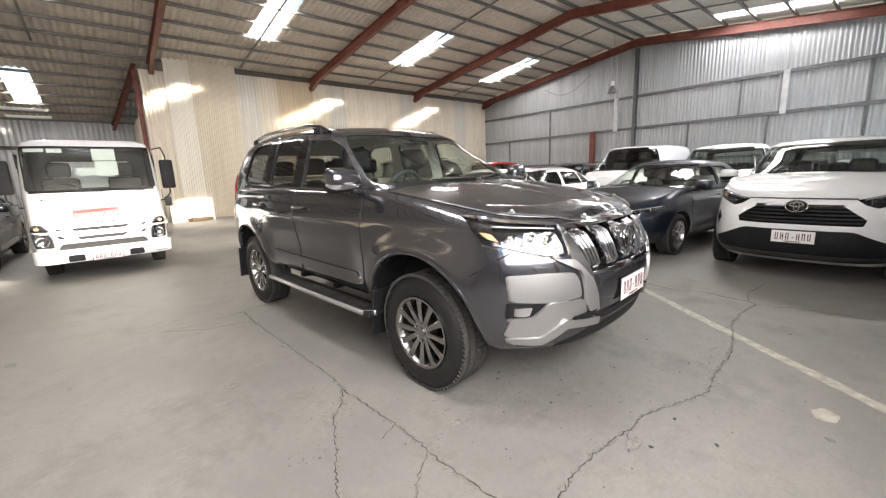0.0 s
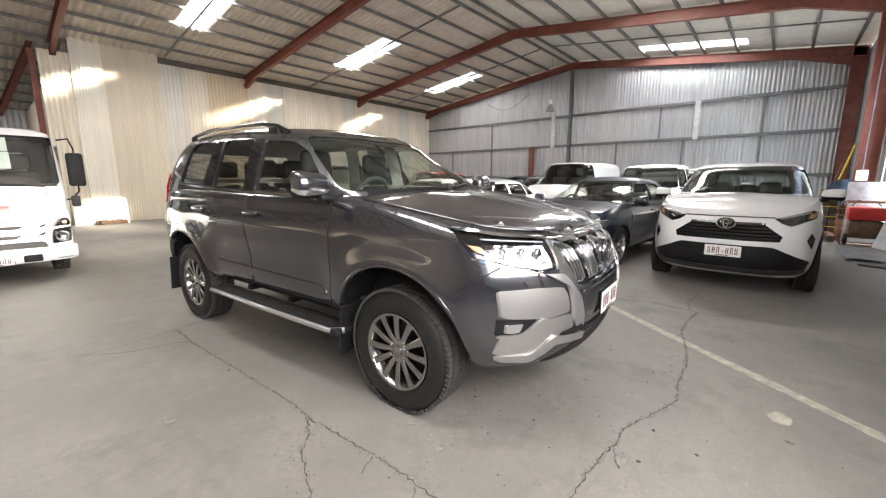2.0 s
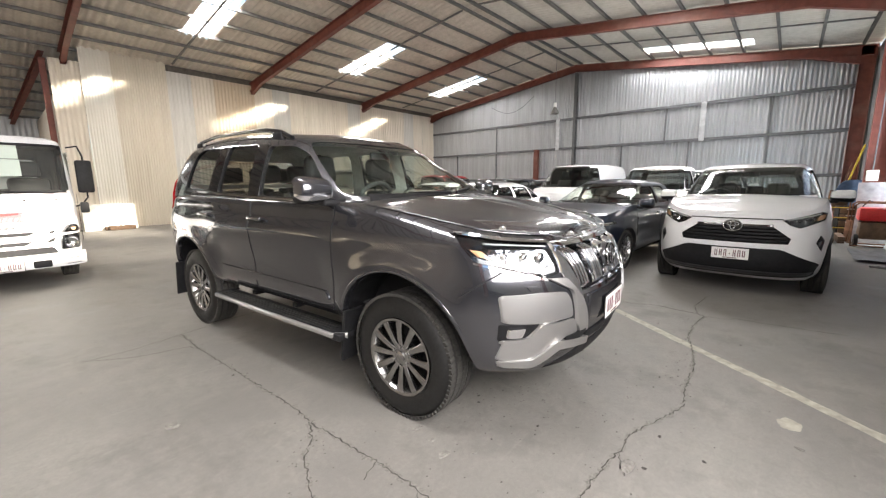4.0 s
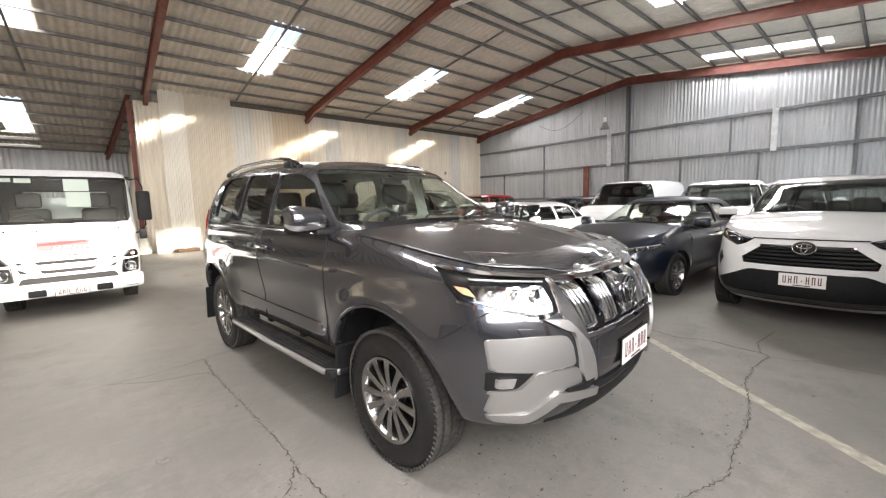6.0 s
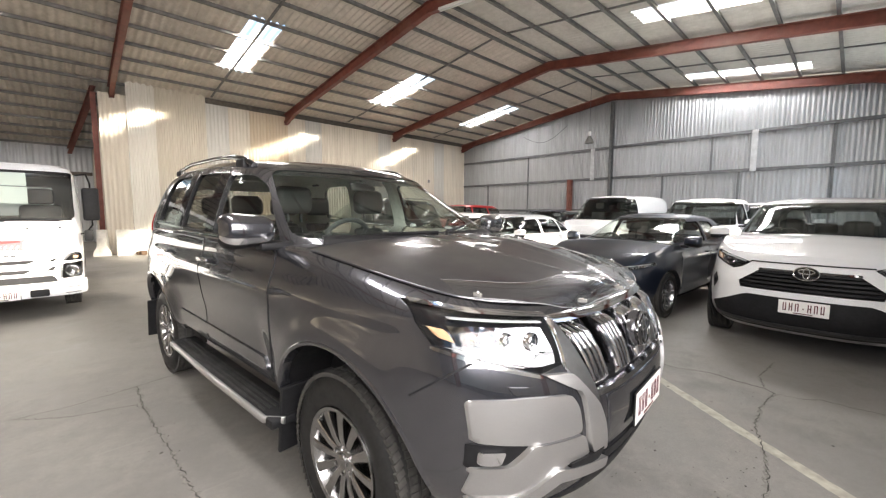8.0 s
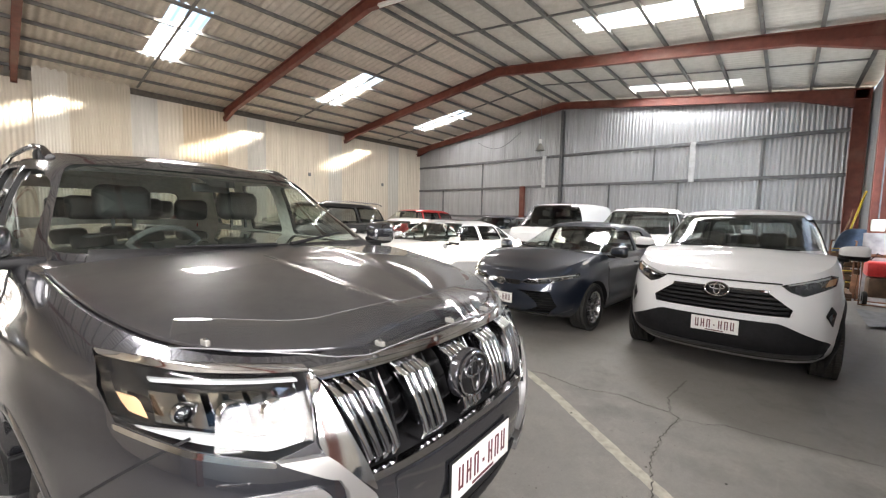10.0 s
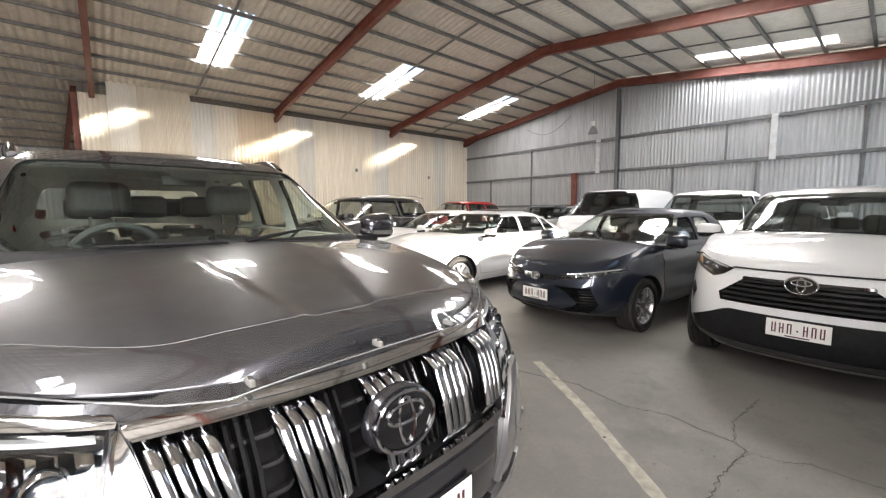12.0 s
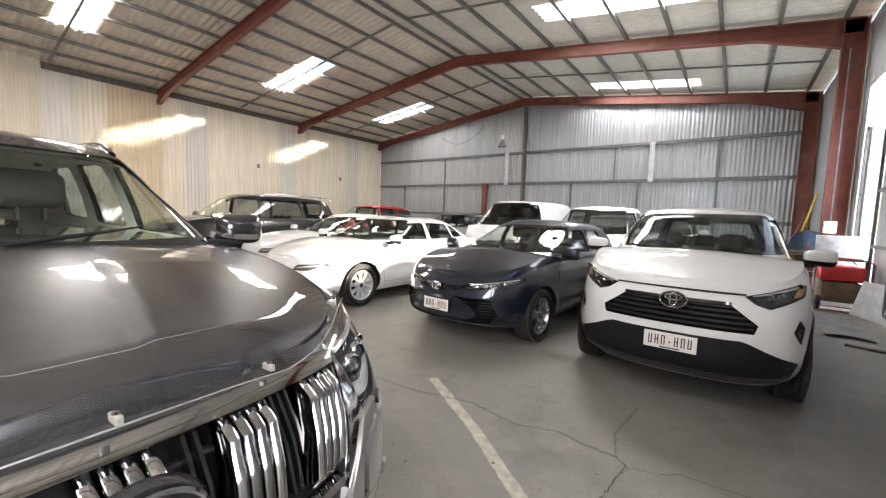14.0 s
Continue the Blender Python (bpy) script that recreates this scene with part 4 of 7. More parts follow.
def interior(car, body, cowl, floor_z, seat_x, rear_x, width, third=None):
    """Dashboard, steering wheel on the right-hand side, and seats."""
    zb = body.zbelt(cowl - 0.3)
    bm = bmesh.new()
    box(bm, cowl - 0.52, cowl - 0.02, -width + 0.06, width - 0.06, zb - 0.32, zb - 0.035, 0.05)
    part("dashboard", bm, M["trim"], car, smooth=40)
    part("cabin_floor", boxed(rear_x - 0.9, cowl - 0.1, -width + 0.05, width - 0.05, floor_z - 0.04, floor_z + 0.02), M["trim"], car)
    bm = bmesh.new()
    ring = [(0.185 * math.cos(a), 0.185 * math.sin(a), 0) for a in [2 * math.pi * i / 32 for i in range(33)]]
    tube(bm, ring, 0.016, 8)
    box(bm, -0.17, 0.17, -0.022, 0.022, -0.02, 0.0, 0.008)
    box(bm, -0.022, 0.022, -0.17, 0.0, -0.02, 0.0, 0.008)
    box(bm, -0.07, 0.07, -0.05, 0.06, -0.035, 0.01, 0.02)
    s = part("steering_wheel", bm, M["trim"], car, smooth=40)
    s.matrix_local = pose(cowl - 0.62, -width * 0.42, zb - 0.035, 90, 0, -90) @ pose(0, 0, 0, -22, 0, 0)
    me = seat_mesh()
    for y in (-width * 0.42, width * 0.42):
        o = new("seat", me)
        o.parent, o.matrix_local = car, pose(seat_x, y, floor_z + 0.17)
    me2 = seat_mesh(width * 1.35, False)
    head = bmesh.new()
    for y in (-width * 0.42, 0, width * 0.42):
        box(head, -0.53, -0.43, y - 0.13, y + 0.13, 0.66, 0.84, 0.048, None, 4)
    hm = mesh_of(head, M["seat"], 40)
    for x in [rear_x] + ([third] if third else []):
        o = new("rear_seat", me2)
        o.parent, o.matrix_local = car, pose(x, 0, floor_z + 0.17)
        h = new("headrests", hm)
        h.parent = o


def mirror_parts(car, body, x, z, y, paint, size=1.0, chrome=False):
    """Rounded door mirrors: painted cap, dark foot and, where there is one, a bright band."""
    for sg in (1, -1):
        foot = mirror_shell(size, -90, -40 if chrome else -16)
        box(foot, -0.045 * size, 0.035 * size, -0.10 * size, 0.10 * size, -0.105 * size, -0.060 * size, 0.015)
        m = part("door_mirror", foot, M["black"], car, smooth=45)
        m.matrix_local = pose(x, sg * y, z) @ Matrix.Scale(sg, 4, (0, 1, 0))
        part("mirror_cap", mirror_shell(size, -16, 90), M[paint], m, smooth=60)
        if chrome:
            part("indicator_strip", mirror_shell(size, -40, -16, 0.003), M["mirror_band"], m, "chrome and clear indicator strip", smooth=60)
        part("mirror_glass", boxed(-0.072 * size, -0.062 * size, 0.035 * size, 0.245 * size, -0.07 * size, 0.075 * size, 0.004), M["chrome"], m)


def mirror_shell(size, a0, a1, proud=0.0):
    """A band of the housing between two angles round its front, closed behind."""
    bm = bmesh.new()
    rows = []
    for k in range(25):
        t = 0.5 - 0.5 * math.cos(math.pi * k / 24)
        end = max(0.02, 1 - abs(2 * t - 1) ** 4.5) ** 0.45
        h = (0.078 + 0.022 * t) * (0.35 + 0.65 * end) + proud
        d = (0.125 - 0.02 * t) * end + proud
        row = []
        for j in range(13):
            a = radians(a0 + (a1 - a0) * j / 12)
            row.append(((-0.065 + d * power(math.cos(a), 0.75)) * size, (0.005 + 0.27 * t) * size, h * power(math.sin(a), 0.85) * size))
        rows.append(row)
    vr = grid(bm, rows)
    ring = [r[0] for r in vr] + vr[-1][1:] + [r[-1] for r in vr[-2::-1]] + vr[0][-2:0:-1]
    bm.faces.new(ring)
    return bm


def handle_parts(car, body, xs, z, paint):
    for sg in (1, -1):
        for x in xs:
            y = body.half(x, z)
            h = part("door_handle", boxed(-0.10, 0.10, 0.028, 0.046, -0.013, 0.013, 0.008), M[paint], car, smooth=45)
            h.matrix_local = pose(x, sg * y, z) @ Matrix.Scale(sg, 4, (0, 1, 0))
            part("handle_cup", boxed(-0.092, 0.092, -0.012, 0.033, -0.009, 0.009, 0.004), M["black"], h)


def side_glass(car, body, polys, kinds):
    for poly, kind in zip(polys, kinds):
        for sg in (1, -1):
            big = [(x, z) for x, z in rounded(poly, 0.03)]
            part("side_window", skin(big, body.side(sg, -0.014, True), 0.004, 16, 5), M[kind], car, smooth=60)


def build_body(car, body, paint, windows, screen, rear_screen, wheels, R, arch, glass_kinds, well_in=0.28, lining="black", door_polys=(), levels=16, pockets=(), inner="lining", careful=False, fine=(84, 18), screen_glass="glass_screen"):
    """Lower body with wheel wells cut in, cabin with window openings, panes and doors."""
    low = part("body", body.lower_mesh(levels, *fine), M[paint], car, smooth=32)
    low.data.materials.append(M["black"])
    cut = []
    for x, r in wheels:
        for sg in (1, -1):
            bm = bmesh.new()
            w = body.lw(0.5)
            prof = [(r * math.cos(a), r * math.sin(a)) for a in [2 * math.pi * i / 40 for i in range(40)]]
            cut.append(prism(prof, lambda u, v: (x + u, sg * (w - well_in), R + v), lambda u, v: (x + u, sg * (w + 0.3), R + v)))
    for poly, deep in pockets:
        for sg in (1, -1):
            q = [(sg * u, v) for u, v in poly]
            cut.append(prism(q, lambda u, v: (body.nose(u, v) - deep, u, v), lambda u, v: (body.nose(u, v) + 0.15, u, v)))
            if all(abs(u) < 1e-6 or (-u, v) in poly for u, v in poly):
                break
    carve(low, cut, M["black"])
    cab = part("cabin", body.cabin_mesh(), [M[paint], M[inner]], car, smooth=32)
    mid = body.gf(0) * 0.35 + body.gr(0) * 0.65
    cut = [prism(rounded(p, 0.05), lambda u, v: (u, -3, v), lambda u, v: (u, 3, v)) for p in windows]
    cut.append(prism(rounded(screen, 0.06), lambda u, v: (body.gf(1) - 0.25, u, v), lambda u, v: (5, u, v)))
    cut.append(prism(rounded(rear_screen, 0.06), lambda u, v: (body.gr(1) + 0.25, u, v), lambda u, v: (-8, u, v)))
    carve(cab, cut, M[lining], careful)
    side_glass(car, body, [[(x, z) for x, z in p] for p in windows], glass_kinds)
    part("windscreen", skin(rounded([(u * 1.01, v) for u, v in screen], 0.06), body.front(-0.012, True), 0.004, 24, 8), M[screen_glass], car, smooth=60)
    part("rear_window", skin(rounded(rear_screen, 0.06), body.front(-0.012, True, True), 0.004, 16, 5), M[glass_kinds[-1]], car, smooth=60)
    for poly in door_polys:
        for sg in (1, -1):
            d = part("door", skin(rounded(poly, 0.04), body.side(sg, 0.0045, False), 0.008, 40, 24), M[paint], car, smooth=50)
            part("door_gap", skin(rounded(grown(poly, 0.006), 0.045), body.side(sg, 0.002, False), 0.006, 40, 24), M["black"], d)
    return low, cab


# ---- faces of cars: panels laid on the nose ----
def grown(poly, d):
    """An outline pushed outwards by d."""
    n, area = len(poly), sum(a[0] * b[1] - b[0] * a[1] for a, b in zip(poly, poly[1:] + poly[:1]))
    k = 1 if area > 0 else -1
    out = []
    for i in range(n):
        p, q, r = (Vector(poly[(i + j) % n]) for j in (-1, 0, 1))
        e = ((q - p).normalized() + (r - q).normalized()).normalized()
        out.append((q.x + k * e.y * d, q.y - k * e.x * d))
    return out


def mirrored(poly):
    return [(-u, v) for u, v in poly]


def face(car, body, name, poly, material, lift=0.004, depth=0.012, both=True, r=0.012, label="", n=16, k=5, smooth=50):
    """A panel on the front skin, and its mirror image."""
    for p in ([poly, mirrored(poly)] if both else [poly]):
        part(name, skin(rounded(p, r) if r else p, body.front(lift), depth, n, k), M[material], car, label, smooth)


def lamp(car, body, name, poly, deep=0.06, amber=None, bowls=(), strips=(), core=None, guide=0.010):
    """A headlamp in its pocket: dark housing, bright facets, projectors, light strips and a clear cover."""
    for sg in (1, -1):
        q = [(sg * u, v) for u, v in poly]
        h = part(name, skin(rounded(q, 0.012), body.front(0.003), 0.006, 20, 5), M["lens"], car, "clear headlamp with chrome reflectors", 60)
        part("lamp_back", skin(rounded(q, 0.012), body.front(-deep * 0.86), 0.004, 20, 5), M["black_gloss"], h, "gloss black lamp housing", 20)
        if core:
            us = [p[0] for p in core]
            lo, hi = min(us), max(us)
            n = 7
            for i in range(n):
                # a fan of bright folds across the bowl
                a, b = lo + (hi - lo) * i / n, lo + (hi - lo) * (i + 1) / n
                cols = spans(core, 40)
                mid = min(cols, key=lambda c: abs(c[0] - (a + b) / 2))
                fold = [(a, mid[1]), (b, mid[1]), (b, mid[2]), (a, mid[2])]
                place = body.front(-deep * 0.35)
                tilt = lambda u, v, d, a=a, b=b: place(sg * u, v, d + deep * 0.42 * (u - a) / (b - a))
                part("reflector_fold", skin(fold, tilt, 0.003, 3, 4), M["lamp_silver"], h, "bright folded reflector", 20)
        for (u, v, r) in bowls:
            u = sg * u
            x = body.nose(u, v) - deep * 0.2
            bm = bmesh.new()
            lathe(bm, [(r * 1.12, -0.02), (r * 1.1, 0.0), (r * 0.98, 0.003), (r * 0.94, -0.004), (r * 0.9, -deep * 0.3)], 24, axis="x")
            o = part("reflector", bm, M["chrome"], h, smooth=50)
            o.location = (x, u, v)
            bm = bmesh.new()
            lathe(bm, [(r * 0.92, -deep * 0.25), (r * 0.8, -deep * 0.06), (r * 0.5, 0.003), (0.001, 0.008)], 24, axis="x")
            o = part("projector", bm, M["projector"], h, "dark glass projector lens", smooth=60)
            o.location = (x, u, v)
        for st in strips:
            part("light_strip", skin([(sg * u, v) for u, v in st], body.front(-0.008), guide, 16, 2), M["drl"], h, "white daytime running light strip", 50)
        if amber:
            part("indicator", skin([(sg * u, v) for u, v in amber], body.front(-0.014), 0.01, 8, 3), M["amber"], h, "amber indicator lens", 50)


def emblem(car, x, y, z, w, hgt, tilt=0.0, frame="chrome"):
    """An oval badge with plain rings."""
    e = part("badge", bmesh_oval(w, hgt, 0.016), M["black_gloss"], car, "oval badge with plain chrome rings", 40)
    e.matrix_local = pose(x, y, z, 0, tilt, 0)
    for nm, ww, hh, dz in (("badge_ring", w, hgt, 0), ("badge_ring", w * 0.62, hgt * 0.34, hgt * 0.14), ("badge_ring", w * 0.26, hgt * 0.8, 0)):
        bm = bmesh.new()
        pts = [(0.019, ww / 2 * math.cos(a), dz + hh / 2 * math.sin(a)) for a in [2 * math.pi * i / 36 for i in range(37)]]
        tube(bm, pts, 0.006 * w / 0.2, 6, cap=False)
        part(nm, bm, M[frame], e, smooth=50)


def bmesh_oval(w, h, t):
    bm = bmesh.new()
    prof = [(0.0, t + 0.003), (0.7, t + 0.002), (0.93, t), (1.0, t * 0.4), (1.0, -0.01)]
    rows = []
    for k in range(37):
        a = 2 * math.pi * k / 36
        rows.append([(d, r * w / 2 * math.cos(a), r * h / 2 * math.sin(a)) for r, d in prof])
    grid(bm, rows)
    bmesh.ops.remove_doubles(bm, verts=bm.verts[:], dist=1e-5)
    return bm


def lamp_silver():
    k = Nodes("bright_lamp_reflector")
    k.set(Base_Color=(0.36, 0.36, 0.37), Metallic=1.0, Roughness=0.10)
    vor = k.t.nodes.new("ShaderNodeTexVoronoi")
    vor.inputs["Scale"].default_value = 22.0
    k.link(k.co, vor.inputs["Vector"])
    k.bump(vor.outputs["Distance"], 0.25, 0.012)
    return k.m


M["lamp_silver"] = lamp_silver()
M["mirror_band"] = plain("bright_mirror_band", (0.62, 0.62, 0.63), 0.14, 0.9, 0.05)
M["projector"] = plain("projector_glass", (0.03, 0.032, 0.036), 0.03, grain=0.1, coat=1.0)
M["drl"] = plain("white_light_guide", (0.42, 0.42, 0.42), 0.25, grain=0.02)


# ---- the graphite four-wheel drive in the middle ----
LAT = Vector((0.9973, 0.0741, 0))
AHEAD = Vector((0.0741, -0.9973, 0))
HUB = 0.92  # hub face to the middle line
prado_m = Matrix.Translation(LAT * HUB) @ Matrix.Rotation(math.atan2(AHEAD.y, AHEAD.x), 4, "Z")


def prado():
    car = thing("four_wheel_drive", "dark graphite metallic four-wheel drive with chrome grille, dusty bonnet", "car", prado_m)
    body = Body(
        low=[(0, 0.76, -3.60, 0.89), (0.10, 0.89, -3.66, 0.945), (0.3, 0.935, -3.72, 0.972), (0.5, 0.955, -3.74, 0.982), (0.66, 0.942, -3.73, 0.980), (0.82, 0.902, -3.70, 0.962), (0.93, 0.845, -3.66, 0.94), (0.975, 0.81, -3.64, 0.915), (1, 0.77, -3.62, 0.885)],
        green=[(0, -0.14, -3.64, 0.905), (0.3, -0.43, -3.58, 0.865), (0.6, -0.71, -3.48, 0.815), (0.85, -0.92, -3.36, 0.755), (0.95, -1.02, -3.28, 0.71), (1, -1.10, -3.18, 0.66)],
        top=[(-4, 1.34), (-1, 1.31), (-0.35, 1.285), (0.0, 1.245), (0.3, 1.195), (0.6, 1.135), (0.9, 1.085)],
        bottom=[(-4, 0.48), (-3.5, 0.47), (-2, 0.52), (-0.6, 0.52), (0, 0.45), (0.6, 0.355), (0.95, 0.35)],
        belt=[(-4, 1.335), (-1, 1.30), (-0.3, 1.275), (0.1, 1.245)],
        roof=[(-3.6, 1.80), (-3.0, 1.84), (-2.4, 1.855), (-1.6, 1.825), (-1.2, 1.79), (-0.9, 1.75)],
        corner=(7, 2.7, 8, 4.5), gcorner=(7, 3.0, 9, 5.0), crown=0.055)

    def bulge(x, y):
        # shoulders along the bonnet and a shallow trough in the middle
        if x < -0.3:
            return 0.0
        edge = 0.20 - 0.12 * min(1, max(0, (x - 0.1) / 0.65))
        t = min(1, max(0, (abs(y) - edge) / 0.022))
        t = t * t * (3 - 2 * t)
        fade = min(1, max(0, (0.74 - x) / 0.10)) * min(1, max(0, (x + 0.25) / 0.35))
        side = min(1, max(0, (0.78 - abs(y)) / (0.78 - edge)))
        return (0.024 * side - 0.012 * (1 - t)) * fade
    body.bulge = bulge

    def ease(v, lo, hi):
        t = min(1, max(0, (v - lo) / (hi - lo)))
        return t * t * (3 - 2 * t)

    def sculpt(x, z):
        # flared arches, hollow doors, a soft shoulder and a kicked-out sill
        out = 0.0
        for x0 in (0.0, -2.79):
            d = math.hypot(x - x0, (z - 0.43) * 0.95) - 0.49
            out += 0.020 * math.exp(-(max(d, 0) / 0.085) ** 2) * ease(z, 0.42, 0.60)
        door = ease(x, -2.42, -2.1) * (1 - ease(x, -0.72, -0.45))
        out += door * (-0.030 * math.exp(-((z - 0.79) / 0.15) ** 2) + 0.010 * math.exp(-((z - 1.075) / 0.05) ** 2))
        out += 0.014 * math.exp(-((z - 1.10) / 0.055) ** 2) * ease(x, -0.55, -0.2) * (1 - ease(x, 0.35, 0.6))
        out -= 0.012 * math.exp(-((z - 1.20) / 0.05) ** 2) * (1 - ease(x, -0.5, 0.1))
        return out
    body.sculpt = sculpt
    body.sunk = 0.016
    windows = [[(-1.52, 1.325), (-0.62, 1.315), (-0.86, 1.49), (-1.04, 1.63), (-1.20, 1.70), (-1.52, 1.722)],
               [(-2.24, 1.345), (-1.69, 1.332), (-1.69, 1.742), (-2.18, 1.757)],
               [(-2.96, 1.385), (-2.44, 1.362), (-2.35, 1.755), (-2.74, 1.755), (-2.86, 1.70)]]
    screen = [(-0.825, 1.33), (0.825, 1.33), (0.655, 1.74), (-0.655, 1.74)]
    rear = [(-0.68, 1.42), (0.68, 1.42), (0.60, 1.70), (-0.60, 1.70)]
    R = 0.385
    doors = [[(-1.555, 0.57), (-0.56, 0.57), (-0.525, 0.75), (-0.525, 1.25), (-0.56, 1.27), (-1.555, 1.285)],
             [(-2.43, 1.0), (-2.33, 0.80), (-2.22, 0.66), (-2.12, 0.57), (-1.575, 0.57), (-1.575, 1.285), (-2.40, 1.30), (-2.46, 1.2)]]
    HL = [(0.866, 1.157), (0.75, 1.122), (0.525, 1.094), (0.556, 0.945), (0.64, 0.925), (0.775, 0.968), (0.863, 1.012), (0.878, 1.085)]
    GR = [(-0.505, 1.082), (0.505, 1.082), (0.472, 0.95), (0.432, 0.825), (-0.432, 0.825), (-0.472, 0.95)]
    low, cab = build_body(car, body, "graphite", windows, screen, rear, [(0, 0.487), (-2.79, 0.487)], 0.43, 0.5, ["glass_mid", "glass_dark", "glass_dark"], 0.30, "black", doors, 34, [(HL, 0.07), (GR, 0.13)], fine=(190, 40), screen_glass="glass")
    add_wheels(car, [(0, 0.815, 0), (0, -0.815, 0), (-2.79, 0.815, 0), (-2.79, -0.815, 0)], R, 0.23, 0.235, 12, {"face": "alloy", "wide": 0.041, "nuts": True, "cap": "alloy"})
    interior(car, body, -0.16, 0.60, -0.98, -1.85, 0.84, -2.65)
    mirror_parts(car, body, -0.57, 1.372, 0.90, "graphite", 0.94, True)
    handle_parts(car, body, (-1.44, -2.36), 1.155, "graphite")
    # bonnet panel, lying between the wings, with its edges turned down
    rows = []
    for i in range(97):
        x = -0.33 + 1.085 * i / 96
        hw = min(body.half(x, body.zt(x) - 1e-3, False) - 0.022, 0.86)
        tip = max(0, (x - 0.735) / 0.02)
        row = []
        for j in range(-48, 49):
            y = hw * math.sin(math.pi / 2 * j / 48)
            row.append((x, y, body.deck(x, y) + 0.005 - 0.009 * tip * tip))
        first, last = row[0], row[-1]
        rows.append([(first[0], first[1] - 0.002, first[2] - 0.008)] + row + [(last[0], last[1] + 0.002, last[2] - 0.008)])
    bm = bmesh.new()
    grid(bm, rows)
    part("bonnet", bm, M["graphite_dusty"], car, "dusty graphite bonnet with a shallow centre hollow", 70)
    # lamps, grille and bumper
    lamp(car, body, "headlamp", HL, 0.07, [(0.850, 1.070), (0.822, 1.062), (0.816, 1.022), (0.842, 1.036)], [(0.765, 1.032, 0.020), (0.690, 1.026, 0.027), (0.612, 1.018, 0.030)],
         [[(0.835, 1.005), (0.76, 0.976), (0.64, 0.942), (0.570, 0.950), (0.564, 0.982), (0.64, 0.966), (0.76, 0.996)], [(0.80, 1.103), (0.545, 1.078), (0.545, 1.072), (0.80, 1.096)]],
         [(0.80, 1.07), (0.55, 1.054), (0.562, 0.980), (0.64, 0.968), (0.80, 1.01)], 0.02)
    face(car, body, "headlamp_trim", [(0.872, 1.168), (0.75, 1.136), (0.515, 1.106), (0.515, 1.091), (0.75, 1.118), (0.868, 1.150)], "chrome", 0.008, 0.016, label="chrome strip above the headlamp")
    face(car, body, "headlamp_chin", [(0.868, 1.010), (0.775, 0.965), (0.64, 0.922), (0.64, 0.910), (0.775, 0.950), (0.870, 0.998)], "chrome", 0.005, 0.012, label="chrome strip below the headlamp")
    face(car, body, "grille_cheek", [(0.523, 1.090), (0.509, 1.088), (0.477, 0.95), (0.437, 0.825), (0.43, 0.79), (0.54, 0.905), (0.553, 0.942)], "bar_chrome", 0.012, 0.03, label="chrome panel between grille and headlamp")
    face(car, body, "grille_surround", [(-0.512, 1.094), (0.512, 1.094), (0.505, 1.071), (-0.505, 1.071)], "chrome", 0.014, 0.05, False, 0.006, "chrome bar above the grille", 30)
    face(car, body, "grille_sill", [(-0.44, 0.832), (0.44, 0.832), (0.432, 0.812), (-0.432, 0.812)], "chrome", 0.006, 0.03, False, 0.006, "", 30)
    for yc in (-0.438, -0.222, 0.0, 0.222, 0.438):
        for k in range(4):
            y = yc + (k - 1.5) * 0.030
            bm = bmesh.new()
            rows = []
            for z in (1.078, 1.055, 1.034, 1.030, 0.96, 0.91, 0.87, 0.842):
                yy = y * (1 - 0.12 * (1.08 - z) / 0.25)
                bow = float(np.interp(z, (0.842, 0.87, 1.032, 1.078), (0.004, 0.030, 0.046, -0.012)))
                x = body.nose(yy, z) - 0.022 + bow
                w = 0.0118
                arc = [(x - 0.012 + 0.012 * math.cos(q) ** 0.7, yy + w * math.sin(q), z) for q in [radians(-84 + 24 * j) for j in range(8)]]
                rows.append([(x - 0.09, yy - w, z)] + arc + [(x - 0.09, yy + w, z)])
            vr = grid(bm, rows, close=True)
            bm.faces.new(vr[0]), bm.faces.new(vr[-1][::-1])
            # inner bars darker: the dark floor they mirror is put into their colour
            part("grille_bar", bm, M["bar_chrome"] if k in (0, 3) else M["grille_chrome"], car, smooth=28)
    for y in (-0.352, -0.33, -0.308, -0.134, -0.112, 0.112, 0.134, 0.308, 0.33, 0.352):
        bm = bmesh.new()
        rows = [[(body.nose(y, z) - 0.085, y - 0.006, z), (body.nose(y, z) - 0.045, y - 0.004, z), (body.nose(y, z) - 0.045, y + 0.004, z), (body.nose(y, z) - 0.085, y + 0.006, z)] for z in (1.078, 0.95, 0.838)]
        grid(bm, rows, close=True)
        part("grille_slat", bm, M["black_gloss"], car, smooth=30)
    for z in (0.88, 0.935, 0.99, 1.045):
        part("grille_rail", skin([(-0.44, z - 0.004), (0.44, z - 0.004), (0.44, z + 0.004), (-0.44, z + 0.004)], body.front(-0.085), 0.012, 20, 1), M["black"], car)
    e = part("badge_mount", bmesh_oval(0.205, 0.165, 0.02), M["graphite"], car, "graphite oval badge surround", 40)
    e.matrix_local = pose(0.910, 0, 0.972, 0, -6, 0)
    emblem(car, 0.922, 0, 0.972, 0.178, 0.14, -6, "grille_chrome")
    face(car, body, "bumper_panel", [(0.838, 0.848), (0.70, 0.858), (0.56, 0.850), (0.535, 0.80), (0.528, 0.712), (0.70, 0.700), (0.834, 0.706)], "silver", 0.014, 0.03, True, 0.02, "satin silver bumper panel", 24, 8)
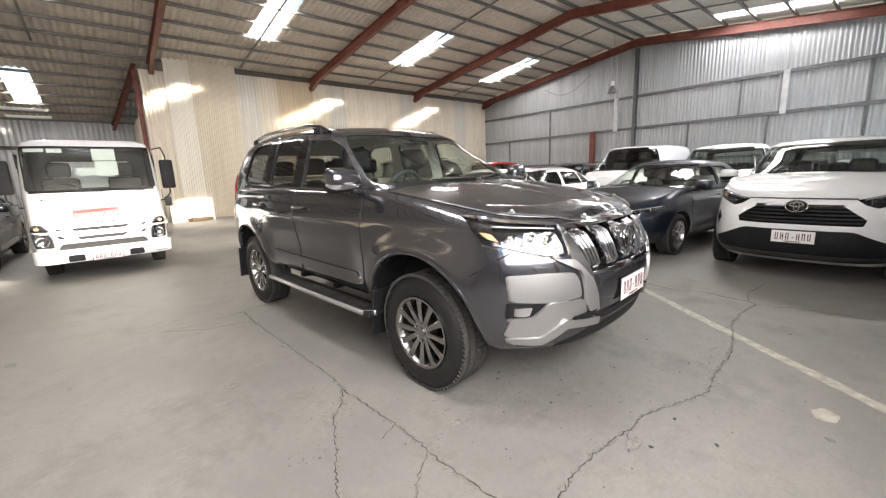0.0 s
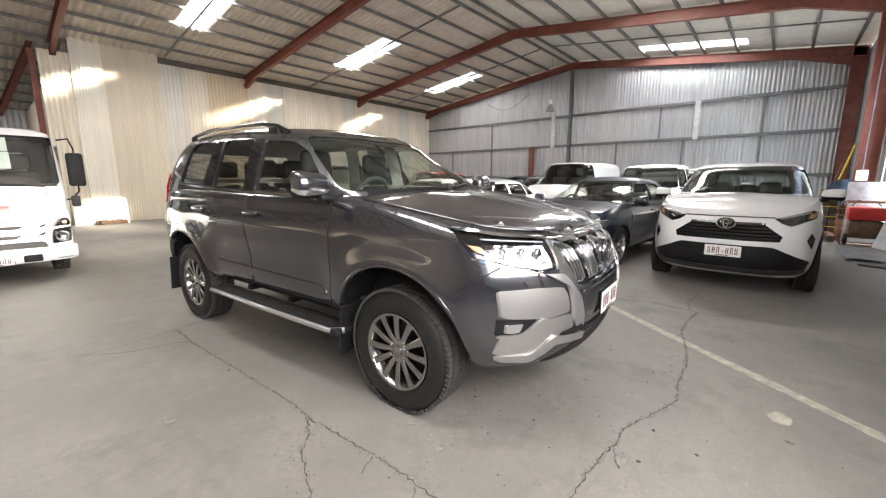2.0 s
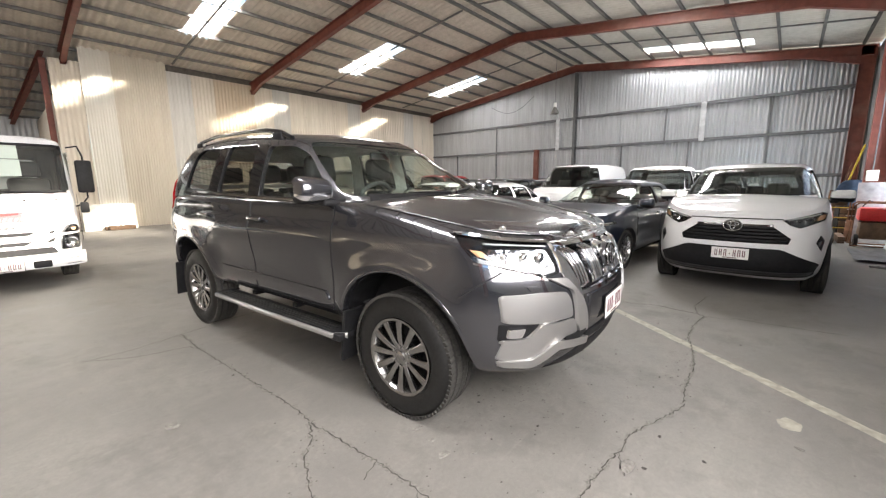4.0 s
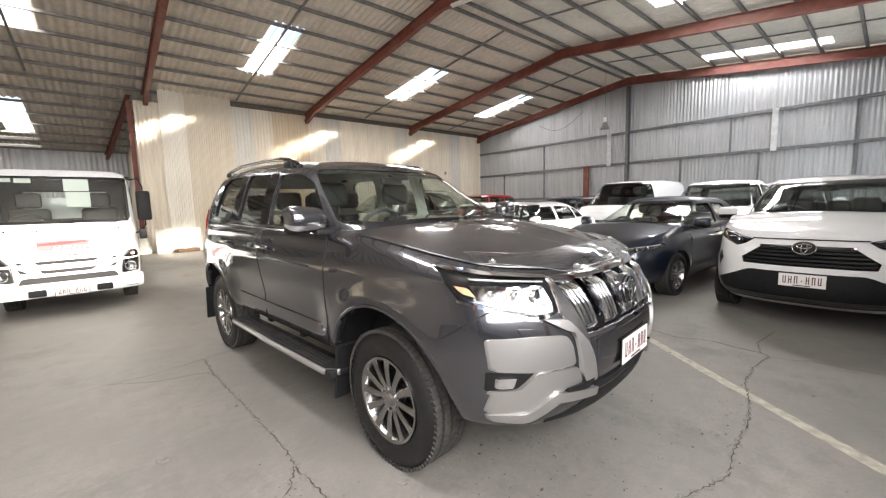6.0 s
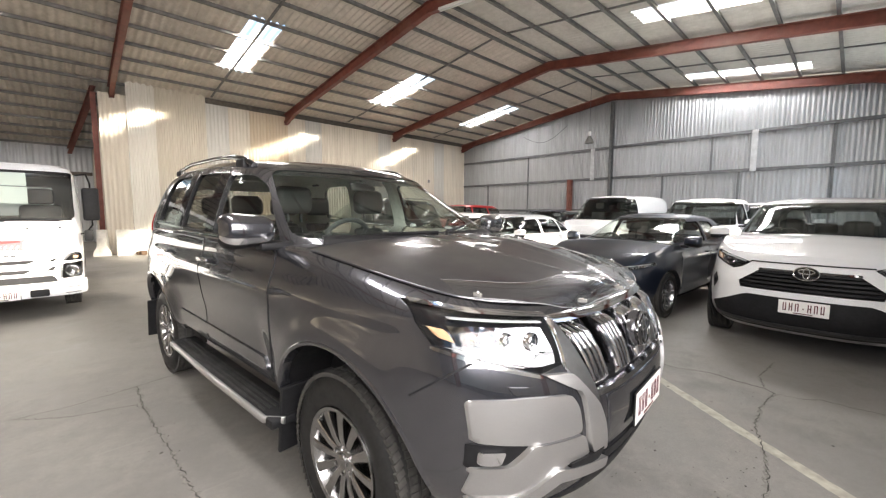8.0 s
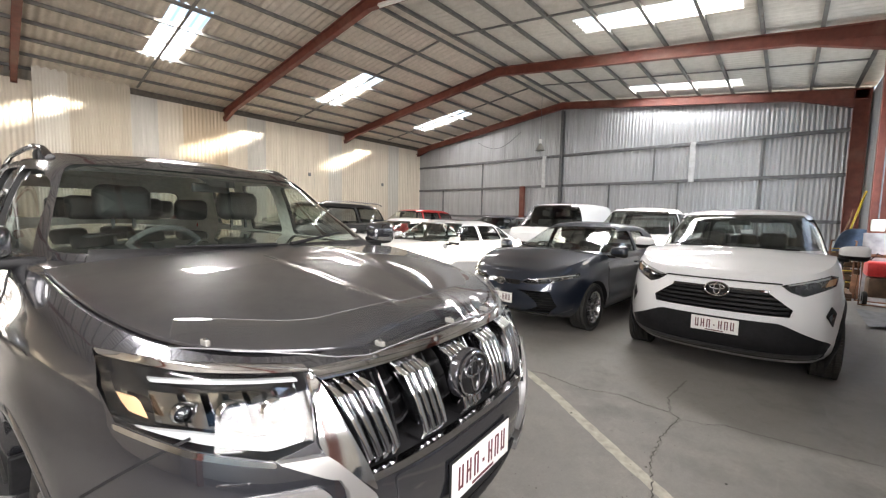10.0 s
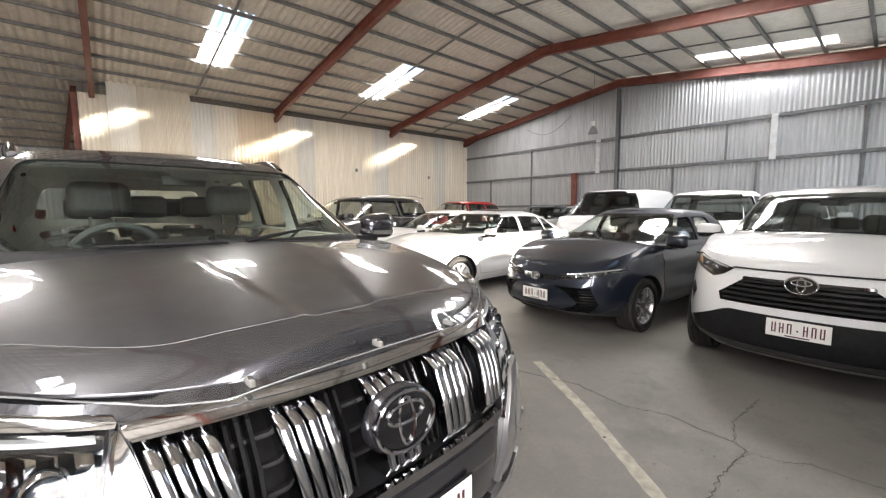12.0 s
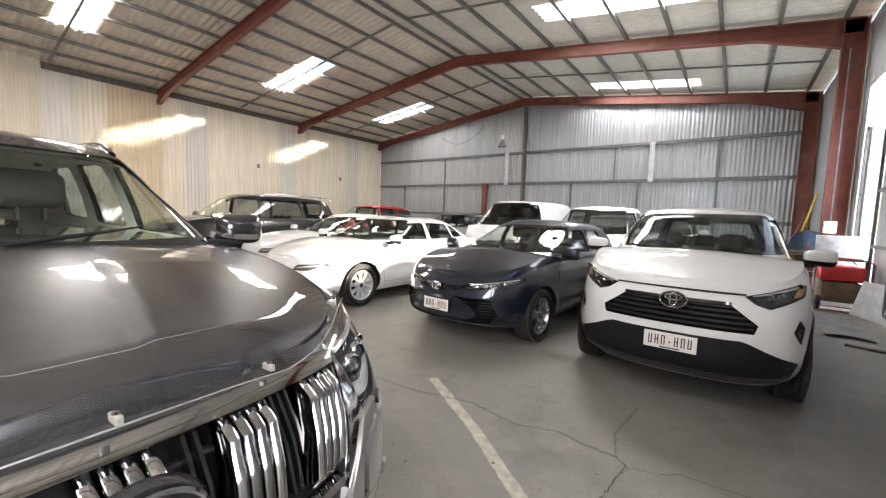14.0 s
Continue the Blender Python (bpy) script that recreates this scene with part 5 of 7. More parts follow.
    face(car, body, "bumper_blade", [(0.645, 0.926), (0.540, 0.918), (0.44, 0.79), (0.375, 0.60), (0.46, 0.612), (0.503, 0.70), (0.510, 0.852), (0.545, 0.864)], "silver", 0.020, 0.035, True, 0.012, "satin silver bumper blade", 24, 8)
    face(car, body, "bumper_lower", [(0.818, 0.60), (0.735, 0.615), (0.70, 0.690), (0.515, 0.700), (0.47, 0.612), (0.56, 0.595), (0.61, 0.57), (0.70, 0.475), (0.78, 0.465), (0.822, 0.50)], "silver", 0.012, 0.03, True, 0.01, "satin silver lower bumper", 24, 8)
    face(car, body, "skid_trim", [(0.815, 0.485), (0.705, 0.492), (0.61, 0.588), (0.36, 0.560), (0.36, 0.515), (0.59, 0.535), (0.69, 0.440), (0.80, 0.448)], "silver", 0.026, 0.04, True, 0.01, "satin silver skid trim", 28, 5)
    face(car, body, "bumper_vent", [(0.56, 0.600), (0.40, 0.618), (0.42, 0.575), (0.545, 0.560)], "black", 0.022, 0.03, True, 0.008)
    face(car, body, "fog_lamp", [(0.815, 0.672), (0.765, 0.680), (0.770, 0.628), (0.812, 0.622)], "chrome", 0.020, 0.02, True, 0.008, "small chrome fog lamp")
    face(car, body, "fog_trim", [(0.825, 0.610), (0.825, 0.588), (0.73, 0.600), (0.672, 0.700), (0.702, 0.700), (0.752, 0.622)], "silver", 0.026, 0.025, True, 0.006, "satin silver fog lamp trim")
    face(car, body, "fog_pocket", [(0.838, 0.698), (0.70, 0.694), (0.745, 0.615), (0.832, 0.605)], "black", 0.006, 0.012, True, 0.006, "dark fog lamp pocket")
    face(car, body, "valance", [(-0.60, 0.43), (-0.36, 0.505), (0.36, 0.505), (0.60, 0.43), (0.58, 0.40), (-0.58, 0.40)], "black", 0.004, 0.02, False, 0.0, "", 30, 4)
    face(car, body, "bumper_centre", [(-0.37, 0.80), (0.37, 0.80), (0.36, 0.60), (-0.36, 0.60)], "graphite", 0.006, 0.02, False, 0.01, "", 20, 4)
    face(car, body, "lower_intake", [(-0.36, 0.575), (0.36, 0.575), (0.36, 0.535), (-0.36, 0.535)], "black", 0.010, 0.02, False, 0.006, "", 20, 2)
    face(car, body, "washer_cap", [(0.745, 0.893), (0.69, 0.889), (0.70, 0.868), (0.735, 0.868)], "graphite", 0.008, 0.01, True, 0.004)
    number_plate(car, (0.968, 0.02, 0.675), 0, 6)
    # bonnet protector of clear acrylic with five clips
    bm = bmesh.new()
    back_e, front_e = pchip([-0.70, -0.378, 0, 0.378, 0.70], [0.385, 0.628, 0.672, 0.628, 0.385]), pchip([-0.765, -0.43, 0, 0.43, 0.765], [0.49, 0.735, 0.80, 0.735, 0.49])
    rows = []
    for j in range(49):
        q = -1 + j / 24
        row = []
        for i in range(9):
            t = i / 8
            y = q * (0.70 + 0.065 * t)
            x = back_e(q * 0.70) * (1 - t) + (front_e(q * 0.765) + 0.042) * t
            row.append((x, y, body.deck(min(x, 0.745), y) - 0.62 * max(0, x - 0.745) + 0.014 + 0.014 * math.sin(math.pi * t * 0.75)))
        rows.append(row)
    grid(bm, rows)
    shield = part("bonnet_protector", bm, M["acrylic"], car, "clear acrylic bonnet protector strip", 60)
    bm = bmesh.new()
    tube(bm, [r[0] for r in rows], 0.0008, 6)
    part("protector_edge", bm, M["acrylic_edge"], shield)
    bm = bmesh.new()
    tube(bm, [r[-1] for r in rows], 0.002, 6)
    part("protector_lip", bm, M["acrylic_edge"], shield)
    for y, x in ((-0.69, 0.56), (-0.30, 0.79), (0.0, 0.83), (0.30, 0.79), (0.69, 0.56)):
        c = part("clip", boxed(-0.020, 0.016, -0.006, 0.006, -0.004, 0.012, 0.003), M["clip"], shield, "small clear plastic clip")
        c.location = (x, y, body.deck(min(x, 0.745), y) - 0.62 * max(0, x - 0.745) + 0.022)
        bm = bmesh.new()
        lathe(bm, [(0.001, 0.006), (0.005, 0.005), (0.006, 0.0)], 10, axis="z")
        part("screw", bm, M["chrome"], c).location = (0, 0, 0.012)
    # window trims, arch lips
    for sg in (1, -1):
        part("belt_trim", skin([(-2.95, 1.372), (-2.4, 1.352), (-1.6, 1.322), (-0.62, 1.305), (-0.62, 1.291), (-1.6, 1.306), (-2.4, 1.336), (-2.95, 1.356)], body.side(sg, 0.008, True), 0.02, 40, 2), M["chrome"], car, "chrome strip below the side windows", 50)
        for x0, r0 in ((0, 0.487), (-2.79, 0.487)):
            bm = bmesh.new()
            rows = []
            for i in range(41):
                a = radians(8 + 182 * i / 40)
                row = []
                for rr, out in ((r0 - 0.006, -0.05), (r0 - 0.004, 0.0), (r0, 0.005), (r0 + 0.012, 0.005), (r0 + 0.02, -0.004)):
                    x, z = x0 + rr * math.cos(a), 0.43 + rr * math.sin(a)
                    row.append((x, sg * (body.half(x, max(z, 0.5), False) + out), z))
                rows.append(row)
            grid(bm, rows)
            part("arch_lip", bm, M["graphite"], car, smooth=60)
            flap = part("mud_flap", boxed(-0.012, 0.012, -0.15, 0.13, -0.20, 0.16, 0.008), M["black"], car, "black rubber mud flap")
            flap.matrix_local = pose(x0 - 0.46, sg * 0.82, 0.44, 0, 8, 0)
        part("bumper_gap", skin([(0.66, 0.985), (0.44, 0.83), (0.436, 0.836), (0.656, 0.991)], body.side(sg, 0.002, False), 0.003, 12, 1), M["black"], car)
        # side step
        st = part("side_step", boxed(-2.20, -0.42, -0.09, 0.09, -0.03, 0.018, 0.012), M["black"], car, "black side step with a silver edge", 40)
        st.location = (0, sg * 0.94, 0.435)
        bm = bmesh.new()
        tube(bm, [(-2.22, sg * 0.02, -0.01), (-2.16, sg * 0.085, 0.0), (-1.3, sg * 0.098, 0.002), (-0.5, sg * 0.085, 0.0), (-0.42, sg * 0.02, 0.0)], 0.019, 10)
        part("step_edge", bm, M["silver"], st, "satin silver step edge", 50)
        for j in range(4):
            part("tread_strip", boxed(-2.1, -0.55, sg * (0.06 - 0.03 * j) - 0.006, sg * (0.06 - 0.03 * j) + 0.006, 0.016, 0.023, 0.002), M["rubber"], st)
        for x in (-1.95, -1.3, -0.65):
            part("step_bracket", boxed(x - 0.03, x + 0.03, -sg * 0.25 - 0.1, -sg * 0.25 + 0.18, -0.02, 0.02, 0.004), M["black"], st)
        # roof rail
        rail = part("roof_rail", bmesh.new(), M["black"], car, "black and silver roof rail")
        bm = bmesh.new()
        pts = [(-3.04, 0.70, 1.79), (-2.94, 0.70, 1.845), (-2.6, 0.70, 1.878), (-2.0, 0.70, 1.876), (-1.66, 0.70, 1.862), (-1.48, 0.69, 1.83), (-1.34, 0.68, 1.775)]
        tube(bm, [(x, sg * y, z) for x, y, z in pts], [0.014, 0.016, 0.015, 0.015, 0.018, 0.024, 0.022], 10)
        rail.data = mesh_of(bm, M["black_gloss"], 50)
        for x, z in ((-2.95, 1.83), (-1.5, 1.82)):
            part("rail_foot", boxed(x - 0.07, x + 0.07, sg * 0.70 - 0.022, sg * 0.70 + 0.022, z - 0.06, z + 0.015, 0.02), M["black"], rail, smooth=40)
        # tail lamp, reflector
        part("tail_lamp", skin([(-3.62, 1.12), (-3.40, 1.18), (-3.36, 1.44), (-3.46, 1.52), (-3.54, 1.50), (-3.60, 1.3)], body.side(sg, 0.012), 0.04, 12, 8), M["tail_red"], car, "red tail lamp", 60)
        part("side_moulding", skin([(-2.15, 0.71), (-0.62, 0.70), (-0.60, 0.645), (-2.12, 0.64)], body.side(sg, 0.014, False), 0.02, 20, 3), M["graphite"], car, smooth=50)
        part("pillar_cover", skin([(-1.69, 1.33), (-1.52, 1.325), (-1.52, 1.735), (-1.69, 1.745)], body.side(sg, 0.002, True), 0.006, 8, 6), M["black_gloss"], car, smooth=50)
        part("pillar_cover", skin([(-2.43, 1.36), (-2.25, 1.35), (-2.19, 1.755), (-2.34, 1.755)], body.side(sg, 0.002, True), 0.006, 8, 6), M["black_gloss"], car, smooth=50)
    # dark bands printed round the windscreen, wipers and cowl
    for q in ([(-0.655, 1.738), (0.655, 1.738), (0.672, 1.700), (-0.672, 1.700)], [(-0.10, 1.700), (0.10, 1.700), (0.07, 1.655), (-0.07, 1.655)]):
        part("screen_band", skin(q, body.front(-0.0175, True), 0.002, 24, 3), M["black"], car, "black band printed on the windscreen")
    part("cowl", skin([(-0.74, 1.30), (0.74, 1.30), (0.72, 1.345), (-0.72, 1.345)], body.front(0.004, True), 0.02, 24, 2), M["black"], car, smooth=50)
    for ya, za, yb, zb in ((-0.02, 1.345, -0.46, 1.352), (0.06, 1.345, 0.48, 1.395)):
        bm = bmesh.new()
        tube(bm, [(body.nose(ya + (yb - ya) * t, za + (zb - za) * t, True) + 0.022, ya + (yb - ya) * t, za + (zb - za) * t) for t in (0, 0.25, 0.5, 0.75, 1)], [0.011, 0.010, 0.008, 0.006, 0.004], 6)
        part("wiper", bm, M["black"], car, "black windscreen wiper arm")
    # inner fittings: mirror and sensor
    part("interior_mirror", boxed(-0.015, 0.015, -0.11, 0.11, -0.028, 0.028, 0.012), M["trim"], car).matrix_local = pose(-1.06, 0, 1.655, 0, -10, 0)
    part("sensor_pod", boxed(-0.04, 0.04, -0.07, 0.07, -0.015, 0.015, 0.012), M["trim"], car).matrix_local = pose(-1.02, 0, 1.715, 0, 30, 0)
    return car, body


M["acrylic_edge"] = plain("bright_acrylic_edge", (0.17, 0.17, 0.18), 0.2, grain=0.05)
M["clip"] = plain("clear_plastic_clip", (0.22, 0.215, 0.20), 0.35, grain=0.1)
M["bar_chrome"] = plain("soft_chrome", (0.66, 0.66, 0.67), 0.09, 1.0, 0.05)
M["grille_chrome"] = plain("darker_chrome", (0.42, 0.42, 0.43), 0.09, 1.0, 0.05)
prado_car, prado_body = prado()
# ---- parked cars ----
def sedan_like(name, label, m, paint, L, W, H, wb, kind, front_over=0.93, belt=0.95, nose=0.72, cowl=1.0, wheel=0.33, spokes=10, face_mat="alloy_bright", tint="glass_mid", pockets=(), careful=False):
    """A parked car. kind: sedan, hatch, suv, ute or van."""
    car = thing(name, label, "van" if kind == "van" else "car", m, "parked cars")
    w = W / 2
    xf, xr = front_over, front_over - L
    if kind == "sedan":
        green = [(0, -0.22, xr + 0.36, w * 0.93), (0.4, -0.68, xr + 0.72, w * 0.85), (0.8, -1.10, xr + 1.12, w * 0.73), (0.93, -1.28, xr + 1.34, w * 0.67), (1, -1.42, xr + 1.55, w * 0.60)]
    elif kind == "hatch":
        green = [(0, -0.1, xr + 0.12, w * 0.93), (0.4, -0.58, xr + 0.26, w * 0.85), (0.8, -1.02, xr + 0.46, w * 0.74), (0.93, -1.2, xr + 0.6, w * 0.68), (1, -1.35, xr + 0.75, w * 0.62)]
    elif kind == "suv":
        green = [(0, -0.12, xr + 0.10, w * 0.94), (0.4, -0.42, xr + 0.2, w * 0.87), (0.8, -0.76, xr + 0.34, w * 0.78), (0.93, -0.89, xr + 0.44, w * 0.74), (1, -1.03, xr + 0.55, w * 0.68)]
    elif kind == "ute":
        green = [(0, -0.15, xr + 1.75, w * 0.92), (0.4, -0.5, xr + 1.8, w * 0.86), (0.8, -0.86, xr + 1.88, w * 0.78), (0.93, -1.0, xr + 1.93, w * 0.74), (1, -1.12, xr + 2.0, w * 0.68)]
    else:
        green = [(0, 0.45, xr + 0.03, w * 0.97), (0.4, 0.05, xr + 0.05, w * 0.94), (0.8, -0.34, xr + 0.1, w * 0.89), (0.93, -0.46, xr + 0.14, w * 0.86), (1, -0.6, xr + 0.2, w * 0.81)]
    g_front = green[0][1]
    body = Body(
        low=[(0, xf - 0.20, xr + 0.2, w * 0.88), (0.12, xf - 0.05, xr + 0.06, w * 0.955), (0.35, xf, xr, w), (0.6, xf - 0.005, xr + 0.01, w), (0.82, xf - 0.045, xr + 0.04, w * 0.98), (0.94, xf - 0.085, xr + 0.08, w * 0.958), (1, xf - 0.14, xr + 0.12, w * 0.925)],
        green=green,
        top=[(xr, belt + 0.05), (-1, belt + 0.01), (green[0][1] - 0.1, cowl), (max(0.35, g_front + 0.1), nose + (cowl - nose) * 0.62), (xf - 0.1, nose), (xf, nose - 0.03)],
        bottom=[(xr, 0.34), (xr + 0.5, 0.24), (0, 0.2), (xf, 0.24)],
        belt=[(xr, belt + 0.04), (-1, belt), (green[0][1], cowl - 0.015), (0.6, cowl - 0.02)],
        roof=[(xr, H - 0.12), (xr + L * 0.3, H - 0.045), (-1.7, H - 0.035), (-1.2, H - 0.05), (-0.6, H - 0.07)],
        corner=(6.5, 2.6, 7, 3.4), gcorner=(6, 2.9, 6, 3.6), crown=0.045)

    def sculpt(x, z):
        # flared arches, hollow doors and a shoulder line
        out = sum(0.020 * math.exp(-(max(0, math.hypot(x - x0, z - wheel) - wheel - 0.06) / 0.07) ** 2) for x0 in (0, -wb))
        mid = max(0, 1 - ((x + wb / 2) / (wb / 2 - 0.38)) ** 4) if kind != "van" else 0
        out -= mid * 0.028 * math.exp(-((z - 0.58) / 0.13) ** 2)
        return out + 0.012 * math.exp(-((z - belt + 0.14) / 0.04) ** 2) * (x < 0.2)
    body.sculpt = sculpt
    g0, g1 = green[0][1], green[-1][1]
    b0 = green[0][2]
    zb, zt = belt + 0.055, H - 0.135
    bx = g1 - 0.28
    lean = body.gf(0.85) - 0.10
    front_w = [(bx, zb), (g0 - 0.40, zb + (0.012 if kind != "van" else 0.03)), (lean, zt - 0.01), (bx, zt + 0.005)]
    r_x = green[-1][2]
    windows = [front_w]
    px = bx - 0.09
    if kind == "ute":
        windows.append([(b0 + 0.22, zb + 0.01), (px, zb), (px, zt + 0.005), (r_x + 0.02, zt)])
    elif kind != "van":
        mid = max(b0 + 0.52, -wb + 0.30)
        windows.append([(mid, zb + 0.015), (px, zb), (px, zt + 0.005), (mid + 0.10, zt - 0.01)])
        if kind == "suv":
            windows.append([(b0 + 0.28, zb + 0.05), (mid - 0.08, zb + 0.02), (mid + 0.02, zt - 0.01), (r_x - 0.05, zt - 0.05)])
        elif kind == "sedan":
            windows.append([(b0 + 0.62, zb + 0.04), (mid - 0.05, zb + 0.02), (mid + 0.04, zt - 0.03), (mid - 0.12, zt - 0.06)])
    sb = cowl + 0.03
    screen = [(-w * 0.84, sb), (w * 0.84, sb), (w * 0.66, H - 0.085), (-w * 0.66, H - 0.085)]
    rear = [(-w * 0.66, belt + 0.17), (w * 0.66, belt + 0.17), (w * 0.55, H - 0.17), (-w * 0.55, H - 0.17)]
    kinds = ["glass_mid"] + [tint] * (len(windows) - 1)
    r_arch = wheel + 0.05
    doors = [[(bx - 0.03, 0.34), (-0.50, 0.34), (-0.44, 0.6), (-0.40, belt - 0.05), (bx - 0.03, belt - 0.02)], [(-wb + 0.40, belt - 0.2), (-wb + 0.46, 0.55), (-wb + 0.54, 0.34), (bx - 0.045, 0.34), (bx - 0.045, belt - 0.02), (-wb + 0.30, belt - 0.01)]]
    if kind == "van":
        doors = [[(bx - 0.03, 0.4), (-0.46, 0.4), (-0.44, 0.7), (-0.42, belt - 0.03), (bx - 0.03, belt - 0.03)]]
    build_body(car, body, paint, windows, screen, rear, [(0, r_arch), (-wb, r_arch)], wheel, 0.4, kinds, 0.26, "black", doors, 14, pockets, "trim", careful)
    add_wheels(car, [(0, w - 0.115, 0), (0, -w + 0.115, 0), (-wb, w - 0.115, 0), (-wb, -w + 0.115, 0)], wheel, 0.215, wheel - 0.105, spokes, {"face": face_mat, "wide": 0.04 if spokes <= 10 else 0.02, "pair": True})
    interior(car, body, g0, 0.32 if kind != "van" else 0.75, g0 - 0.95, g0 - 1.85, w * 0.86)
    mirror_parts(car, body, g0 - 0.40, belt + 0.10, w * 0.955, paint if kind != "van" else "black", 0.88)
    part("interior_mirror", boxed(-0.015, 0.015, -0.11, 0.11, -0.03, 0.03, 0.012), M["trim"], car).location = (body.gf(0.8) - 0.14, 0, H - 0.19)
    if kind != "van":
        handle_parts(car, body, (bx + 0.12, -wb + 0.58), belt - 0.10, paint)
    for ya, yb in ((0.05, -w * 0.7), (w * 0.62, 0.12)):
        bm = bmesh.new()
        tube(bm, [(body.nose(ya + (yb - ya) * t, sb + 0.005 + 0.02 * t, True) + 0.02, ya + (yb - ya) * t, sb + 0.005 + 0.02 * t) for t in (0, 0.33, 0.66, 1)], [0.010, 0.009, 0.007, 0.004], 6)
        part("wiper", bm, M["black"], car)
    return car, body


def facing(x, y, deg, ahead):
    """A pose whose nose is at x, y; deg: the way it faces."""
    return Matrix.Translation((x, y, 0)) @ Matrix.Rotation(radians(deg), 4, "Z") @ Matrix.Translation((-ahead, 0, 0))


# white compact suv
HL = [(0.45, 0.955), (0.62, 1.00), (0.79, 1.05), (0.845, 1.03), (0.83, 0.955), (0.61, 0.868), (0.52, 0.90)]
GR = [(-0.37, 0.885), (0.37, 0.885), (0.545, 0.75), (0.525, 0.685), (-0.525, 0.685), (-0.545, 0.75)]
rav, rb = sedan_like("compact_suv", "white compact suv with black grille and black lower bumper", facing(4.38, -1.19, 180, 0.93), "white_paint", 4.6, 1.86, 1.70, 2.69, "suv", 0.93, 1.11, 0.985, 1.19, 0.35, 10, "alloy_dark", "glass_dark", [(HL, 0.05), (GR, 0.06)], True)
lamp(rav, rb, "headlamp", HL, 0.05, [(0.835, 1.02), (0.77, 1.01), (0.75, 0.95), (0.82, 0.965)], [(0.69, 0.965, 0.03), (0.60, 0.945, 0.028)], [[(0.78, 1.035), (0.50, 0.962), (0.50, 0.952), (0.78, 1.02)]], [(0.77, 1.0), (0.55, 0.955), (0.56, 0.905), (0.77, 0.965)])
for i, z in enumerate((0.715, 0.755, 0.795, 0.835, 0.87)):
    hw = 0.52 if z < 0.76 else 0.545 - (z - 0.75) * 1.3
    part("grille_slat", skin([(-hw, z - 0.010), (hw, z - 0.010), (hw, z + 0.008), (-hw, z + 0.008)], rb.front(-0.012), 0.03, 24, 1), M["black"], rav)
face(rav, rb, "grille_frame", [(-0.375, 0.905), (0.375, 0.905), (0.38, 0.885), (-0.38, 0.885)], "black_gloss", 0.006, 0.02, False, 0.004, "", 24, 1)
face(rav, rb, "bonnet_shut_line", [(-0.46, 0.972), (0.46, 0.972), (0.46, 0.960), (-0.46, 0.960)], "black", 0.003, 0.01, False, 0.003, "", 24, 1)
face(rav, rb, "lower_bumper", [(-0.86, 0.40), (-0.80, 0.46), (-0.47, 0.625), (0.47, 0.625), (0.80, 0.46), (0.86, 0.40), (0.86, 0.27), (-0.86, 0.27)], "black", 0.010, 0.03, False, 0.02, "black plastic lower bumper", 40, 6)
face(rav, rb, "lower_lip", [(-0.78, 0.345), (0.78, 0.345), (0.74, 0.30), (-0.74, 0.30)], "alloy_dark", 0.022, 0.03, False, 0.01, "", 30, 2)
face(rav, rb, "fog_bezel", [(0.765, 0.70), (0.80, 0.79), (0.845, 0.72), (0.825, 0.59)], "black", 0.008, 0.02, True, 0.008)
face(rav, rb, "fog_lamp", [(0.785, 0.70), (0.815, 0.725), (0.83, 0.69), (0.80, 0.655)], "chrome", 0.014, 0.02, True, 0.012)
emblem(rav, 0.945, 0, 0.89, 0.188, 0.13, -4)
number_plate(rav, (0.958, 0, 0.547), 0, 6)
for sg in (1, -1):
    for x0 in (0, -2.69):
        bm = bmesh.new()
        rows = []
        for i in range(31):
            a = radians(-18 + 216 * i / 30)
            rows.append([(x0 + r * math.cos(a), sg * (rb.half(x0 + r * math.cos(a), max(0.3, 0.4 + r * math.sin(a)), False) + o), 0.4 - 0.05 + r * math.sin(a)) for r, o in ((0.395, -0.01), (0.40, 0.012), (0.46, 0.012), (0.465, 0.0))])
        grid(bm, rows)
        part("arch_trim", bm, M["black"], rav, smooth=50)

# blue-grey hatchback
HL = [(0.25, 0.672), (0.34, 0.725), (0.62, 0.765), (0.82, 0.81), (0.835, 0.77), (0.62, 0.69), (0.42, 0.66)]
GR = [(-0.63, 0.585), (0.63, 0.585), (0.70, 0.40), (0.62, 0.31), (-0.62, 0.31), (-0.70, 0.40)]
corolla, cb = sedan_like("hatchback", "dark blue-grey hatchback with black mesh grille", facing(4.38, 1.20, 176, 0.93), "blue_grey", 4.37, 1.79, 1.475, 2.64, "hatch", 0.93, 0.96, 0.78, 1.02, 0.32, 10, "alloy_bright", "glass_dark", [(HL, 0.05), (GR, 0.05)])
lamp(corolla, cb, "headlamp", HL, 0.05, None, [(0.70, 0.745, 0.026), (0.60, 0.725, 0.026), (0.50, 0.71, 0.024)], [[(0.80, 0.795), (0.40, 0.722), (0.40, 0.714), (0.80, 0.783)]], [(0.78, 0.77), (0.46, 0.72), (0.46, 0.69), (0.78, 0.745)])
for z in [0.33 + 0.03 * i for i in range(9)]:
    hw = 0.62 + min(0.08, max(0, (z - 0.31)) * 0.9) if z < 0.4 else 0.70 - (z - 0.4) * 0.36
    part("grille_slat", skin([(-hw, z - 0.004), (hw, z - 0.004), (hw, z + 0.004), (-hw, z + 0.004)], cb.front(-0.012), 0.02, 20, 1), M["black_gloss"], corolla)
